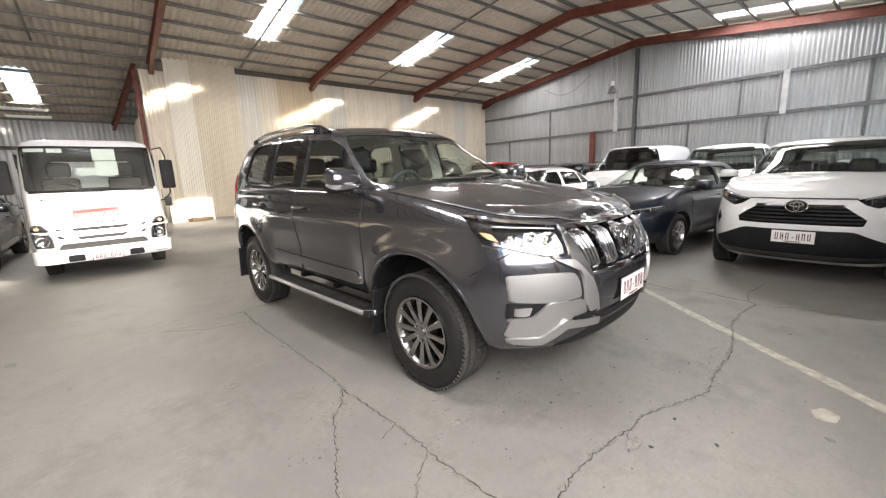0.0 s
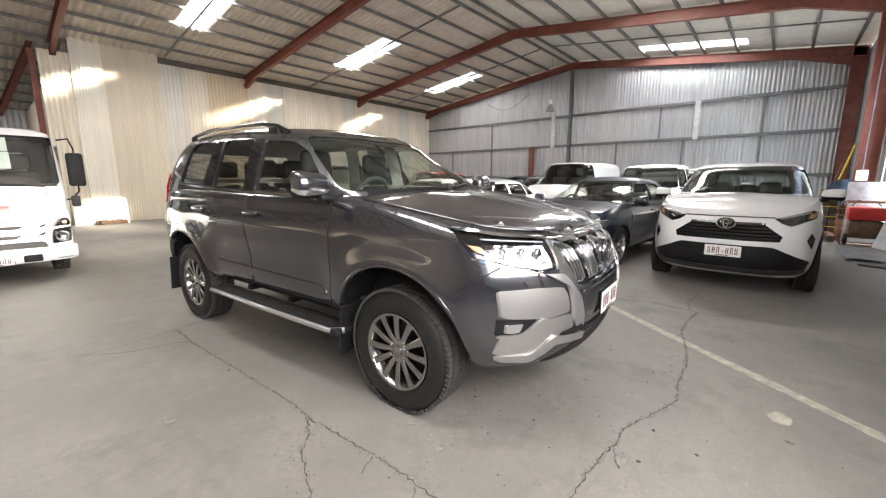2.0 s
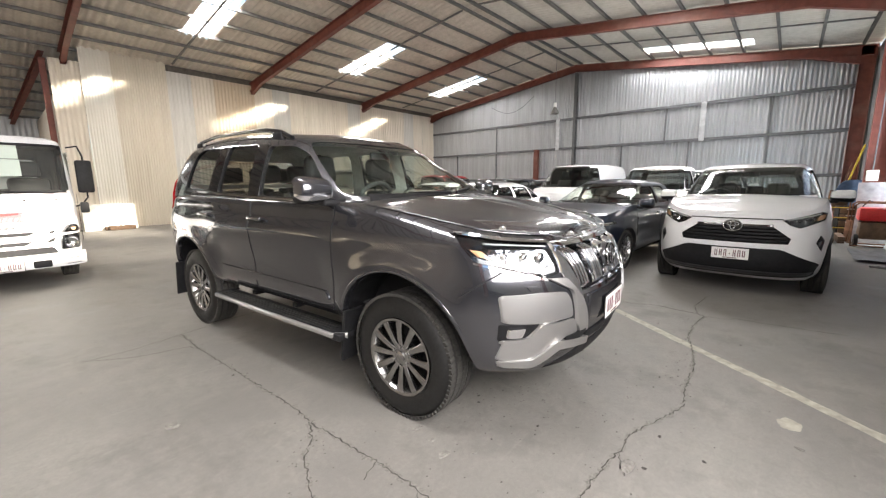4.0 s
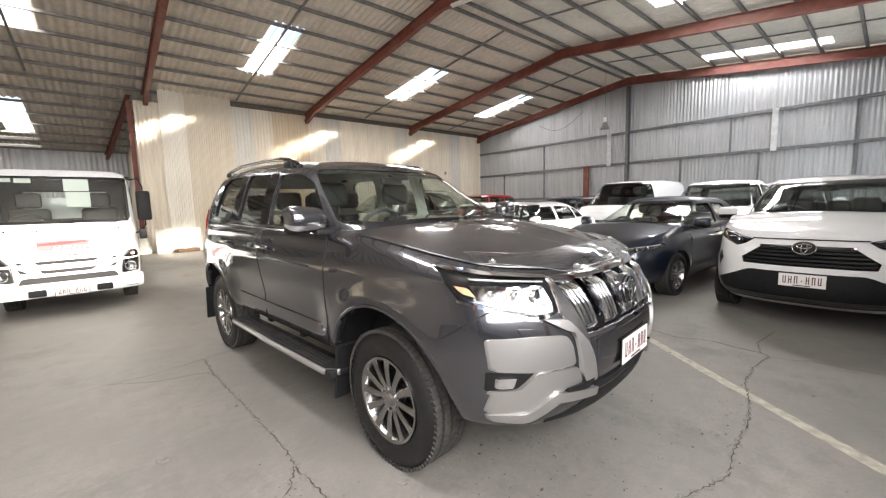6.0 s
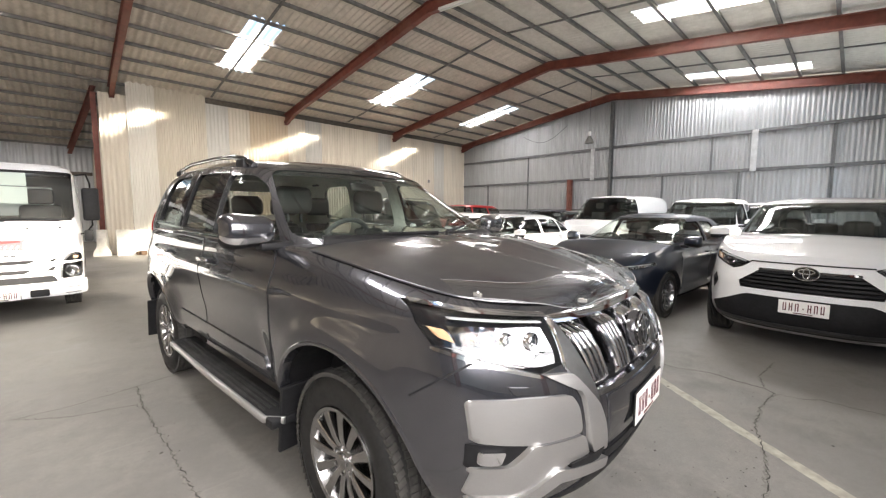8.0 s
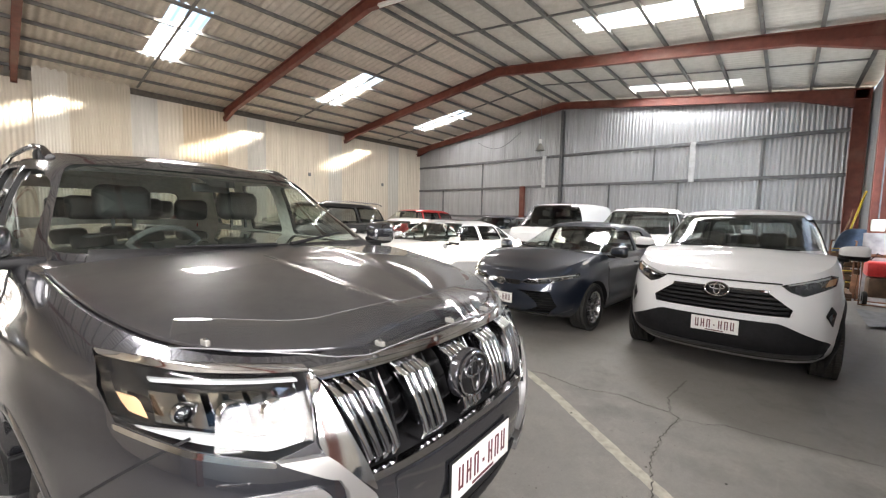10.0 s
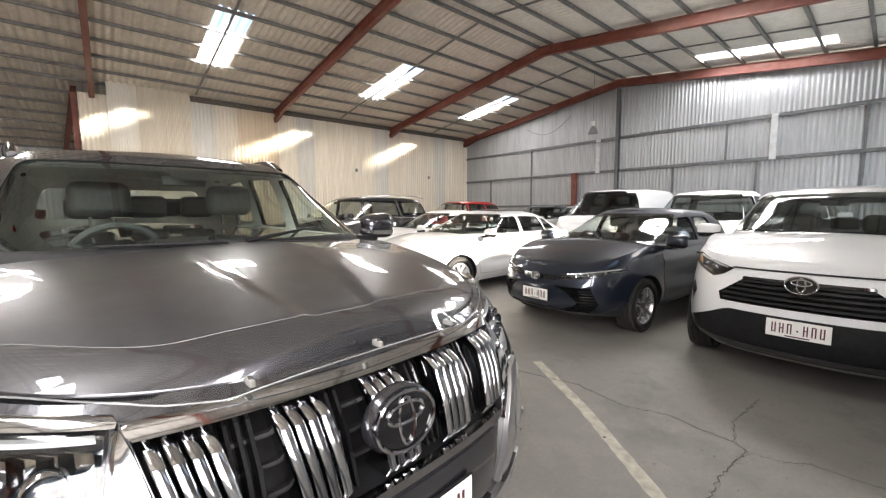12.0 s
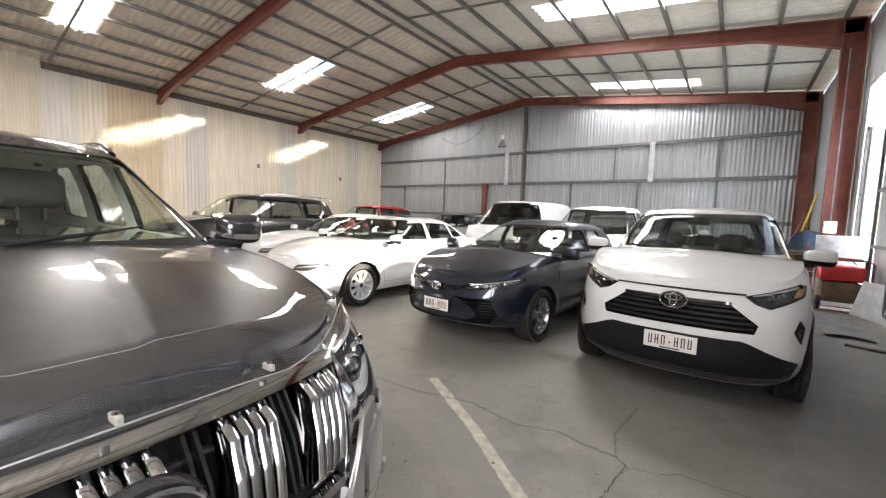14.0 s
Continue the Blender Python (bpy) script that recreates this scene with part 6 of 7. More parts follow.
face(corolla, cb, "upper_grille", [(-0.26, 0.70), (0.26, 0.70), (0.27, 0.645), (-0.27, 0.645)], "black_gloss", 0.004, 0.01, False, 0.01, "", 20, 2)
face(corolla, cb, "bumper_wing", [(0.84, 0.44), (0.76, 0.40), (0.64, 0.30), (0.66, 0.27), (0.80, 0.34), (0.85, 0.40)], "blue_grey", 0.02, 0.03, True, 0.01)
face(corolla, cb, "lower_lip", [(-0.62, 0.30), (0.62, 0.30), (0.58, 0.27), (-0.58, 0.27)], "alloy", 0.014, 0.02, False, 0.006, "", 24, 2)
emblem(corolla, 0.915, 0, 0.672, 0.13, 0.09, -10)
number_plate(corolla, (0.945, 0.01, 0.462), 0, 6)


def plain_face(car, b, z0, z1, lamp_z, w, lower=0.28):
    """Lamps and grille of a car seen from farther off."""
    h = [(w * 0.45, lamp_z - 0.05), (w * 0.5, lamp_z + 0.03), (w * 0.86, lamp_z + 0.06), (w * 0.9, lamp_z + 0.02), (w * 0.7, lamp_z - 0.05)]
    face(car, b, "headlamp", h, "chrome_dark", 0.006, 0.02, True, 0.01, "clear headlamp with dark reflector")
    face(car, b, "headlamp_strip", [(w * 0.52, lamp_z - 0.02), (w * 0.54, lamp_z), (w * 0.82, lamp_z + 0.035), (w * 0.82, lamp_z + 0.02)], "drl", 0.012, 0.01, True, 0.004)
    face(car, b, "grille", [(-w * 0.42, z1), (w * 0.42, z1), (w * 0.5, (z0 + z1) / 2), (w * 0.46, z0), (-w * 0.46, z0), (-w * 0.5, (z0 + z1) / 2)], "black", 0.005, 0.02, False, 0.02, "", 20, 4)
    for i in range(4):
        z = z0 + (z1 - z0) * (i + 0.5) / 4
        face(car, b, "grille_slat", [(-w * 0.44, z - 0.008), (w * 0.44, z - 0.008), (w * 0.44, z + 0.008), (-w * 0.44, z + 0.008)], "alloy_dark", 0.012, 0.015, False, 0.003, "", 16, 1)
    face(car, b, "lower_intake", [(-w * 0.7, lower + 0.09), (w * 0.7, lower + 0.09), (w * 0.64, lower), (-w * 0.64, lower)], "black", 0.005, 0.015, False, 0.01, "", 20, 2)


def roof_panel(car, b, half, front, back, material, label):
    """A thin panel lying on the roof."""
    rows = []
    for i in range(17):
        x = b.gf(1) - front - (b.gf(1) - front - b.gr(1) - back) * i / 16
        ends = min(1, (b.gf(1) - x) / 0.25, (x - b.gr(1)) / 0.25)
        w = b.half(x, b.zroof(x) - 1e-3, True)
        rows.append([(x, w * q, b.zroof(x) + 0.006 + b.roof_crown * (1 - q * q) * max(0, ends) ** 0.5) for q in [(-1 + j / 6) * 0.97 for j in range(13)]])
    bm = bmesh.new()
    grid(bm, rows)
    part("roof_panel", bm, M[material], car, label, 60)


M["chrome_dark"] = plain("dark_chrome", (0.3, 0.3, 0.31), 0.15, 0.9, 0.05)
camry, b = sedan_like("sedan", "white sedan with many-spoked bright alloy wheels", facing(3.98, 4.05, 180, 0.98), "white_paint", 4.88, 1.84, 1.46, 2.82, "sedan", 0.98, 0.96, 0.76, 1.0, 0.335, 20, "alloy_light", "glass_mid")
plain_face(camry, b, 0.30, 0.52, 0.66, 0.9)
roof_panel(camry, b, 0.60, 0.05, 0.12, "black_gloss", "gloss black roof panel")
white2, b = sedan_like("sedan", "white sedan parked beside another white sedan", facing(4.75, 6.45, 176, 0.95), "white_paint", 4.8, 1.84, 1.46, 2.8, "sedan", 0.95, 0.96, 0.78, 1.0, 0.335, 10, "alloy_bright", "glass_mid")
plain_face(white2, b, 0.30, 0.56, 0.68, 0.9)
blk, b = sedan_like("large_suv", "black large suv with bright window trim and roof rails", facing(3.75, 9.05, 180, 0.93), "black_paint", 4.95, 1.93, 1.88, 2.85, "suv", 0.93, 1.20, 1.06, 1.24, 0.38, 10, "alloy", "glass_dark", (), True)
plain_face(blk, b, 0.6, 0.95, 0.9, 0.94)
for sg in (1, -1):
    bm = bmesh.new()
    tube(bm, [(-3.6, sg * 0.68, 1.80), (-3.45, sg * 0.68, 1.87), (-2.4, sg * 0.68, 1.90), (-1.5, sg * 0.68, 1.88), (-1.35, sg * 0.66, 1.82)], 0.018, 8)
    part("roof_rail", bm, M["alloy_bright"], blk, "bright roof rail", 50)
    part("belt_trim", skin([(-3.4, 1.245), (-0.5, 1.245), (-0.5, 1.232), (-3.4, 1.232)], b.side(sg, 0.008, True), 0.02, 30, 1), M["chrome"], blk)
redc, b = sedan_like("compact_suv", "red compact suv with dark windows and roof rails", facing(9.6, 10.8, 176, 0.9), "red_paint", 4.5, 1.85, 1.82, 2.65, "suv", 0.9, 1.15, 1.04, 1.18, 0.35, 10, "alloy", "glass_dark")
plain_face(redc, b, 0.55, 0.85, 0.9, 0.9)
wag, b = sedan_like("hatchback", "dark hatchback parked among the rear row", facing(10.9, 7.3, 180, 0.9), "blue_grey", 4.4, 1.8, 1.62, 2.65, "hatch", 0.9, 1.04, 0.88, 1.1, 0.33, 10, "alloy")
plain_face(wag, b, 0.35, 0.6, 0.75, 0.88)
wag2, b = sedan_like("sedan", "pale silver sedan parked beside the panel van", facing(11.2, 5.9, 180, 0.9), "silver", 4.6, 1.8, 1.58, 2.7, "hatch", 0.9, 1.02, 0.86, 1.08, 0.33, 10, "alloy")
plain_face(wag2, b, 0.35, 0.6, 0.75, 0.88)
van, b = sedan_like("panel_van", "white panel van with blank side panels", facing(9.9, 4.0, 178, 0.95), "white_paint", 4.9, 1.92, 2.03, 3.0, "van", 0.95, 1.18, 1.04, 1.24, 0.34, 10, "alloy_dark")
plain_face(van, b, 0.6, 0.85, 0.85, 0.92)
ute, b = sedan_like("utility_truck", "white dual-cab utility with dark windows", facing(8.0, 1.0, 180, 0.93), "white_paint", 5.3, 1.85, 1.83, 3.08, "ute", 0.93, 1.18, 1.1, 1.2, 0.38, 10, "alloy_dark", "glass_dark")
plain_face(ute, b, 0.62, 0.95, 0.92, 0.9)
part("tonneau_cover", boxed(-4.2, -2.5, -0.78, 0.78, 1.20, 1.26, 0.02), M["black"], ute, "black tray cover")
ute2, b = sedan_like("utility_truck", "white dual-cab utility behind another one", facing(11.0, 0.1, 180, 0.93), "white_paint", 5.3, 1.85, 1.80, 3.08, "ute", 0.93, 1.17, 1.1, 1.18, 0.38, 10, "alloy_dark", "glass_dark")
plain_face(ute2, b, 0.62, 0.95, 0.92, 0.9)
dark, b = sedan_like("hatchback", "dark blue hatchback parked beside the white truck", facing(-3.9, 7.2, 268, 0.9), "blue_grey", 4.3, 1.76, 1.5, 2.6, "hatch", 0.9, 0.98, 0.8, 1.04, 0.32, 10, "alloy")
plain_face(dark, b, 0.35, 0.6, 0.7, 0.86)
# ---- white light truck: its front looks towards -y ----
def truck():
    t = thing("light_truck", "white cab-over light truck with papers inside its windscreen", "truck", pose(-1.515, 6.35, 0))

    def fr(lift=0.0):
        # front skin: bowed in plan, windscreen raked back
        def place(u, v, d):
            wide = float(np.interp(v, (0.42, 0.5, 0.9, 1.28, 1.7, 1.98, 2.08), (0.84, 0.855, 0.86, 0.855, 0.835, 0.81, 0.78))) if v > 0.47 else 0.885
            bend = max(1e-4, 1 - min(0.999, abs(u) / wide) ** (2 / 0.30)) ** (0.34 / 2)
            y = 0.75 - 0.75 * bend + (0 if v < 1.28 else (v - 1.28) * 0.24)
            return (u, y - lift + d, v)
        return place
    bm = bmesh.new()
    rows = []
    for z, w, r in ((0.42, 0.84, 0.06), (0.5, 0.855, 0.08), (0.9, 0.86, 0.09), (1.28, 0.855, 0.1), (1.7, 0.835, 0.12), (1.98, 0.81, 0.14), (2.08, 0.78, 0.15), (2.12, 0.70, 0.15)):
        y0 = 0.0 if z < 1.28 else (z - 1.28) * 0.24
        if z > 2.05:
            y0 += (z - 2.05) * 1.2
        ring = []
        n = 40
        for i in range(n):
            a = 2 * math.pi * i / n
            c, s = math.cos(a), math.sin(a)
            ring.append((w * power(c, 0.30), y0 + 0.75 + (0.75 if s > 0 else 0.75) * power(s, 0.34) * (1 if s > 0 else 1), z))
        rows.append(ring)
    vr = grid(bm, rows, close=True)
    bm.faces.new(vr[0][::-1]), bm.faces.new(vr[-1])
    cab = part("cab", bm, M["truck_white"], t, smooth=35)
    ws = rounded([(-0.79, 1.335), (0.79, 1.335), (0.755, 2.0), (-0.755, 2.0)], 0.09)
    cut = [prism(ws, lambda u, v: (u, 0.9, v), lambda u, v: (u, -0.6, v)),
           prism(rounded([(0.30, 1.30), (0.98, 1.32), (0.98, 1.92), (0.42, 1.92)], 0.05), lambda u, v: (-2, u, v), lambda u, v: (2, u, v)),
           boxed(-0.78, 0.78, 0.12, 1.38, 0.75, 2.02), prism(rounded([(-0.55, 1.38), (0.55, 1.38), (0.55, 1.85), (-0.55, 1.85)], 0.05), lambda u, v: (u, 1.2, v), lambda u, v: (u, 1.8, v))]
    carve(cab, cut, M["trim"])
    part("windscreen", skin(ws, fr(0.004), 0.006, 24, 8), M["truck_glass"], t, smooth=60)
    for sg in (1, -1):
        part("side_window", boxed(sg * 0.835 - 0.003, sg * 0.835 + 0.003, 0.30, 0.98, 1.31, 1.93), M["glass_mid"], t)
    for q in ([(-0.74, 1.360), (0.74, 1.360), (0.76, 1.322), (-0.76, 1.322)], [(-0.72, 1.985), (0.72, 1.985), (0.72, 2.006), (-0.72, 2.006)]):
        part("windscreen_seal", skin(q, fr(0.008), 0.008, 24, 8), M["black"], t)
    part("dashboard", boxed(-0.76, 0.76, 0.12, 0.45, 0.95, 1.33, 0.04), M["trim"], t, smooth=40)
    for x in (-0.42, 0.42):
        s = part("seat", boxed(-0.24, 0.24, 0.82, 0.98, 0.95, 1.55, 0.06), M["seat"], t, smooth=40)
        s.location = (x, 0, 0)
        part("headrest", boxed(-0.15, 0.15, 0.86, 0.96, 1.56, 1.80, 0.05), M["seat"], s, smooth=40)
        part("seat_base", boxed(-0.24, 0.24, 0.5, 0.9, 0.85, 1.02, 0.05), M["seat"], s, smooth=40)
    bm = bmesh.new()
    tube(bm, [(0.2 * math.cos(a), 0.2 * math.sin(a), 0) for a in [2 * math.pi * i / 28 for i in range(29)]], 0.016, 8)
    box(bm, -0.19, 0.19, -0.02, 0.02, -0.012, 0.012)
    part("steering_wheel", bm, M["trim"], t, smooth=40).matrix_local = pose(-0.42, 0.52, 1.36, 30, 0, 0)
    for x0, x1, z0, z1 in ((0.035, 0.32, 1.80, 2.0), (0.05, 0.325, 1.56, 1.79), (-0.72, -0.5, 1.93, 1.985), (-0.47, -0.3, 1.92, 1.985)):
        part("paper_sheet", skin([(x0, z0), (x1, z0), (x1, z1), (x0, z1)], fr(-0.012), 0.002, 6, 4), M["paper"], t, "white paper taped inside the windscreen")
    # front panel: sign, slots, lower grille, lamps, bumper
    sign = part("sign_board", skin(rounded([(-0.32, 0.925), (0.325, 0.925), (0.325, 1.065), (-0.32, 1.065)], 0.01), fr(0.012), 0.012, 12, 4), M["sign_dark"], t, "dark grey sign board with a red band and pale bars")
    part("sign_band", skin([(-0.31, 1.0), (-0.05, 1.005), (0.22, 1.03), (0.22, 1.052), (-0.05, 1.05), (-0.31, 1.03)], fr(0.015), 0.002, 10, 1), M["sign_red"], sign)
    part("sign_end", skin([(0.235, 0.945), (0.315, 0.945), (0.315, 1.055), (0.25, 1.055)], fr(0.015), 0.002, 4, 1), M["grey_cloth"], sign)
    for i in range(7):
        x = -0.16 + i * 0.055
        part("sign_bar", skin([(x, 0.942), (x + 0.036, 0.942), (x + 0.040, 0.985), (x + 0.004, 0.985)], fr(0.015), 0.002, 2, 1), M["plate"], sign)
    for i in range(5):
        x = -0.14 + i * 0.066
        part("name_bar", skin([(x, 0.832), (x + 0.045, 0.832), (x + 0.045, 0.858), (x, 0.858)], fr(0.010), 0.008, 2, 1), M["alloy_dark"], t)
    for q in ([(-0.375, 0.775), (0.36, 0.775), (0.27, 0.722), (-0.335, 0.722)], [(-0.33, 0.642), (0.315, 0.642), (0.235, 0.585), (-0.285, 0.585)]):
        part("front_slot", skin(q, fr(0.006), 0.012, 20, 3), M["black"], t, smooth=40)
        part("slot_lip", skin([(q[3][0], q[3][1] + 0.004), (q[2][0], q[2][1] + 0.004), (q[2][0], q[2][1] - 0.014), (q[3][0], q[3][1] - 0.014)], fr(0.016), 0.02, 20, 2), M["truck_white"], t, smooth=40)
    for sg in (1, -1):
        for q in ([(0.465, 0.738), (0.535, 0.742), (0.562, 0.785), (0.52, 0.783)], [(0.435, 0.608), (0.525, 0.620), (0.552, 0.675), (0.51, 0.672)]):
            part("front_slot", skin([(sg * u, v) for u, v in q], fr(0.006), 0.012, 6, 2), M["black"], t)
        q = rounded([(sg * 0.60, 0.49), (sg * 0.825, 0.50), (sg * 0.835, 0.725), (sg * 0.615, 0.705)], 0.02)
        h = part("headlamp", skin(q, fr(0.024), 0.008, 10, 5), M["lens"], t, "clear headlamp with round reflector")
        part("lamp_back", skin(q, fr(0.004), 0.012, 10, 5), M["chrome"], h)
        part("lamp_rim", skin([(sg * 0.585, 0.482), (sg * 0.60, 0.482), (sg * 0.617, 0.718), (sg * 0.60, 0.718)], fr(0.008), 0.012, 2, 6), M["alloy_dark"], h)
        bm = bmesh.new()
        lathe(bm, [(0.078, -0.02), (0.072, -0.012), (0.045, 0.005), (0.001, 0.01)], 24)
        part("reflector", bm, M["chrome"], h, smooth=50).location = (sg * 0.715, 0.025, 0.60)
        q = rounded([(sg * 0.615, 0.745), (sg * 0.835, 0.745), (sg * 0.825, 0.83), (sg * 0.77, 0.868), (sg * 0.70, 0.85)], 0.015)
        ind = part("indicator", skin(q, fr(0.014), 0.02, 10, 4), M["lamp_silver"], t, "clear indicator with an amber bulb and dark edge")
        part("indicator_edge", skin([(sg * 0.61, 0.745), (sg * 0.645, 0.745), (sg * 0.725, 0.855), (sg * 0.69, 0.855)], fr(0.018), 0.02, 3, 5), M["alloy_dark"], ind)
        part("bulb", skin(rounded([(sg * 0.73, 0.775), (sg * 0.79, 0.775), (sg * 0.79, 0.815), (sg * 0.73, 0.815)], 0.015), fr(0.019), 0.006, 4, 3), M["amber"], ind, "amber bulb")
        for z0, z1 in ((0.288, 0.296), (0.369, 0.377)):
            part("bumper_recess", skin([(sg * 0.625, z0), (sg * 0.79, z0), (sg * 0.79, z1), (sg * 0.625, z1)], fr(0.110), 0.01, 6, 1), M["alloy_dark"], t)
        q = rounded([(sg * 0.275, 0.272), (sg * 0.465, 0.272), (sg * 0.465, 0.372), (sg * 0.275, 0.372)], 0.012)
        part("bumper_slot", skin(q, fr(0.110), 0.012, 6, 2), M["black"], t)
        for x in (0.30, 0.62):
            part("washer_nozzle", boxed(sg * x - 0.012, sg * x + 0.012, -0.012, 0.012, 1.21, 1.235, 0.005), M["black"], t)
        # mirrors on arms
        arm = bmesh.new()
        tube(arm, [(sg * 0.82, 0.12, 1.98), (sg * 0.93, 0.02, 2.0), (sg * 0.97, 0.0, 1.86), (sg * 0.97, 0.0, 1.25), (sg * 0.90, 0.05, 1.14), (sg * 0.84, 0.12, 1.12)], 0.012, 8)
        a = part("mirror_arm", arm, M["black"], t, smooth=50)
        part("mirror_head", boxed(sg * 0.97 - 0.095, sg * 0.97 + 0.095, -0.03, 0.05, 1.32, 1.80, 0.03), M["black"], a, "black truck mirror", 40)
        part("small_mirror", boxed(sg * 0.92 - 0.05, sg * 0.92 + 0.05, -0.02, 0.04, 1.02, 1.18, 0.02), M["black"], a, smooth=40)
        part("door_seam", boxed(sg * 0.862 - 0.002, sg * 0.862 + 0.002, 0.16, 0.17, 0.6, 1.3), M["black"], t)
    part("lower_grille", skin([(-0.56, 0.455), (0.56, 0.455), (0.52, 0.545), (-0.52, 0.545)], fr(0.006), 0.01, 20, 2), M["black"], t)
    bump = part("bumper", skin(rounded([(-0.87, 0.26), (0.87, 0.262), (0.87, 0.455), (-0.87, 0.455)], 0.03), fr(0.105), 0.20, 30, 5), M["truck_white"], t, smooth=40)
    number_plate(t, (0, -0.125, 0.325), 0, 6).matrix_local = pose(0, -0.125, 0.325, 0, 0, -90)
    for ya, yb, z in ((0.1, -0.55, 1.36), (0.62, 0.02, 1.36)):
        bm = bmesh.new()
        pl = fr(0.02)
        tube(bm, [pl(ya + (yb - ya) * k / 4, z - 0.04 + 0.01 * k, 0) for k in range(5)], [0.010, 0.009, 0.008, 0.006, 0.004], 6)
        part("wiper", bm, M["black"], t)
    tyre, tread = tyre_mesh(0.34, 0.19, 0.22)
    ring, disc, spoke, hub, cap, nuts = rim_parts(0.22, 0.19, 10, {"face": "alloy_dark", "wide": 0.06})
    for x in (-0.70, 0.70):
        for y in (0.72, 3.1):
            w = new("wheel", tyre)
            w.parent, w.matrix_local = t, pose(x, y, 0.34, 0, 0, -90 if x > 0 else 90)
            o = new("rim", ring)
            o.parent = w
            o = new("hub", hub)
            o.parent = w
            tagged(new("tread", tread), kind="stuff").parent = w
    part("chassis", boxed(-0.4, 0.4, 0.3, 4.2, 0.42, 0.62, 0.01), M["black"], t)
    part("tray", boxed(-0.88, 0.88, 1.7, 4.6, 0.78, 0.88, 0.01), M["alloy_dark"], t)
    part("headboard", boxed(-0.86, 0.86, 1.68, 1.74, 0.88, 1.75, 0.01), M["truck_white"], t)
    return t


truck()
# ---- things along the walls, lamps and litter ----
def barrier(x, y, length, turn=0):
    b = thing("concrete_barrier", "whitewashed concrete barrier block with a slot underneath", "barrier", pose(x, y, 0, 0, 0, turn), "concrete barriers")
    bm = bmesh.new()
    n = length / 2
    prof = [(-0.22, 0.0), (-0.22, 0.12), (-0.13, 0.30), (-0.10, 0.84), (0.10, 0.84), (0.13, 0.30), (0.22, 0.12), (0.22, 0.0)]
    vr = grid(bm, [[(x0, yy, z) for yy, z in prof] for x0 in (-n, -n + 0.02, n - 0.02, n)], close=True)
    bm.faces.new(vr[0]), bm.faces.new(vr[-1][::-1])
    o = part("block", bm, M["concrete"], b, smooth=30)
    carve(o, [prism(rounded([(-0.17, -0.1), (0.17, -0.1), (0.17, 0.14), (-0.17, 0.14)], 0.06), lambda u, v: (u + 0.1, -1, v), lambda u, v: (u + 0.1, 1, v))], M["rust"])
    return b


barrier(0.95, 15.15, 1.35)
barrier(-0.05, 15.35, 0.5, 80)
bm = bmesh.new()
for i in range(7):
    rng = random.Random(i)
    box(bm, 0.75 + 0.1 * i, 0.95 + 0.1 * i, 14.72 + rng.uniform(0, 0.12), 14.86 + rng.uniform(0, 0.1), 0.0, 0.10 + rng.uniform(0, 0.05), 0.02)
tagged(part("rag_heap", bm, M["brown"]), "brown heap of rags in front of a barrier", "rags")


def fluorescent(x0, x1, y, z, hang):
    f = thing("fluorescent_lamp", "hanging white twin fluorescent batten, unlit", "lamp", pose((x0 + x1) / 2, y, z), "fluorescent battens")
    n = (x1 - x0) / 2
    part("batten", boxed(-n, n, -0.05, 0.05, 0.0, 0.05, 0.008), M["white_plastic"], f)
    for yy in (-0.03, 0.03):
        bm = bmesh.new()
        tube(bm, [(-n + 0.03, yy, -0.02), (n - 0.03, yy, -0.02)], 0.014, 10)
        part("tube", bm, M["white_plastic"], f, smooth=50)
    for xx in (-n * 0.7, n * 0.7):
        bm = bmesh.new()
        tube(bm, [(xx, 0, 0.05), (xx, 0, hang)], 0.005, 6)
        part("hanger", bm, M["girt"], f)


fluorescent(-3.65, -2.45, 18.0, 4.08, roof_z(18.0) - 4.1)
fluorescent(-3.5, -2.4, 17.6, 3.78, roof_z(17.6) - 3.8)
f = thing("fluorescent_lamp", "white fluorescent batten fixed below a red rafter", "lamp", pose(6.08, 5.22, roof_z(5.22) - 0.49, 0, 0, 90) @ pose(0, 0, 0, 0, -7.3, 0), "fluorescent battens")
part("batten", boxed(-0.68, 0.68, -0.05, 0.05, 0.0, 0.06, 0.008), M["white_plastic"], f)
bm = bmesh.new()
tube(bm, [(-0.65, 0, -0.02), (0.65, 0, -0.02)], 0.016, 10)
part("tube", bm, M["white_plastic"], f, smooth=50)


def high_bay(x, y, z):
    lampo = thing("pendant_lamp", "glass-shaded pendant lamp on a long cord, unlit", "lamp", pose(x, y, z))
    bm = bmesh.new()
    lathe(bm, [(0.02, 0.30), (0.07, 0.29), (0.075, 0.12), (0.05, 0.10)], 20, axis="z")
    part("gear_housing", bm, M["white_plastic"], lampo, smooth=40)
    bm = bmesh.new()
    lathe(bm, [(0.05, 0.10), (0.10, 0.02), (0.17, -0.10), (0.20, -0.20), (0.195, -0.20), (0.165, -0.10), (0.095, 0.02), (0.045, 0.10)], 28, axis="z")
    part("shade", bm, M["clip"], lampo, "ribbed clear shade", 60)
    bm = bmesh.new()
    lathe(bm, [(0.001, -0.12), (0.05, -0.10), (0.055, -0.04), (0.03, 0.06), (0.025, 0.10)], 18, axis="z")
    part("bulb", bm, M["white_plastic"], lampo, smooth=60)
    bm = bmesh.new()
    tube(bm, [(0, 0, 0.29), (0, 0, roof_z(y) - z + 0.01)], 0.008, 6)
    part("cord", bm, M["girt"], lampo)


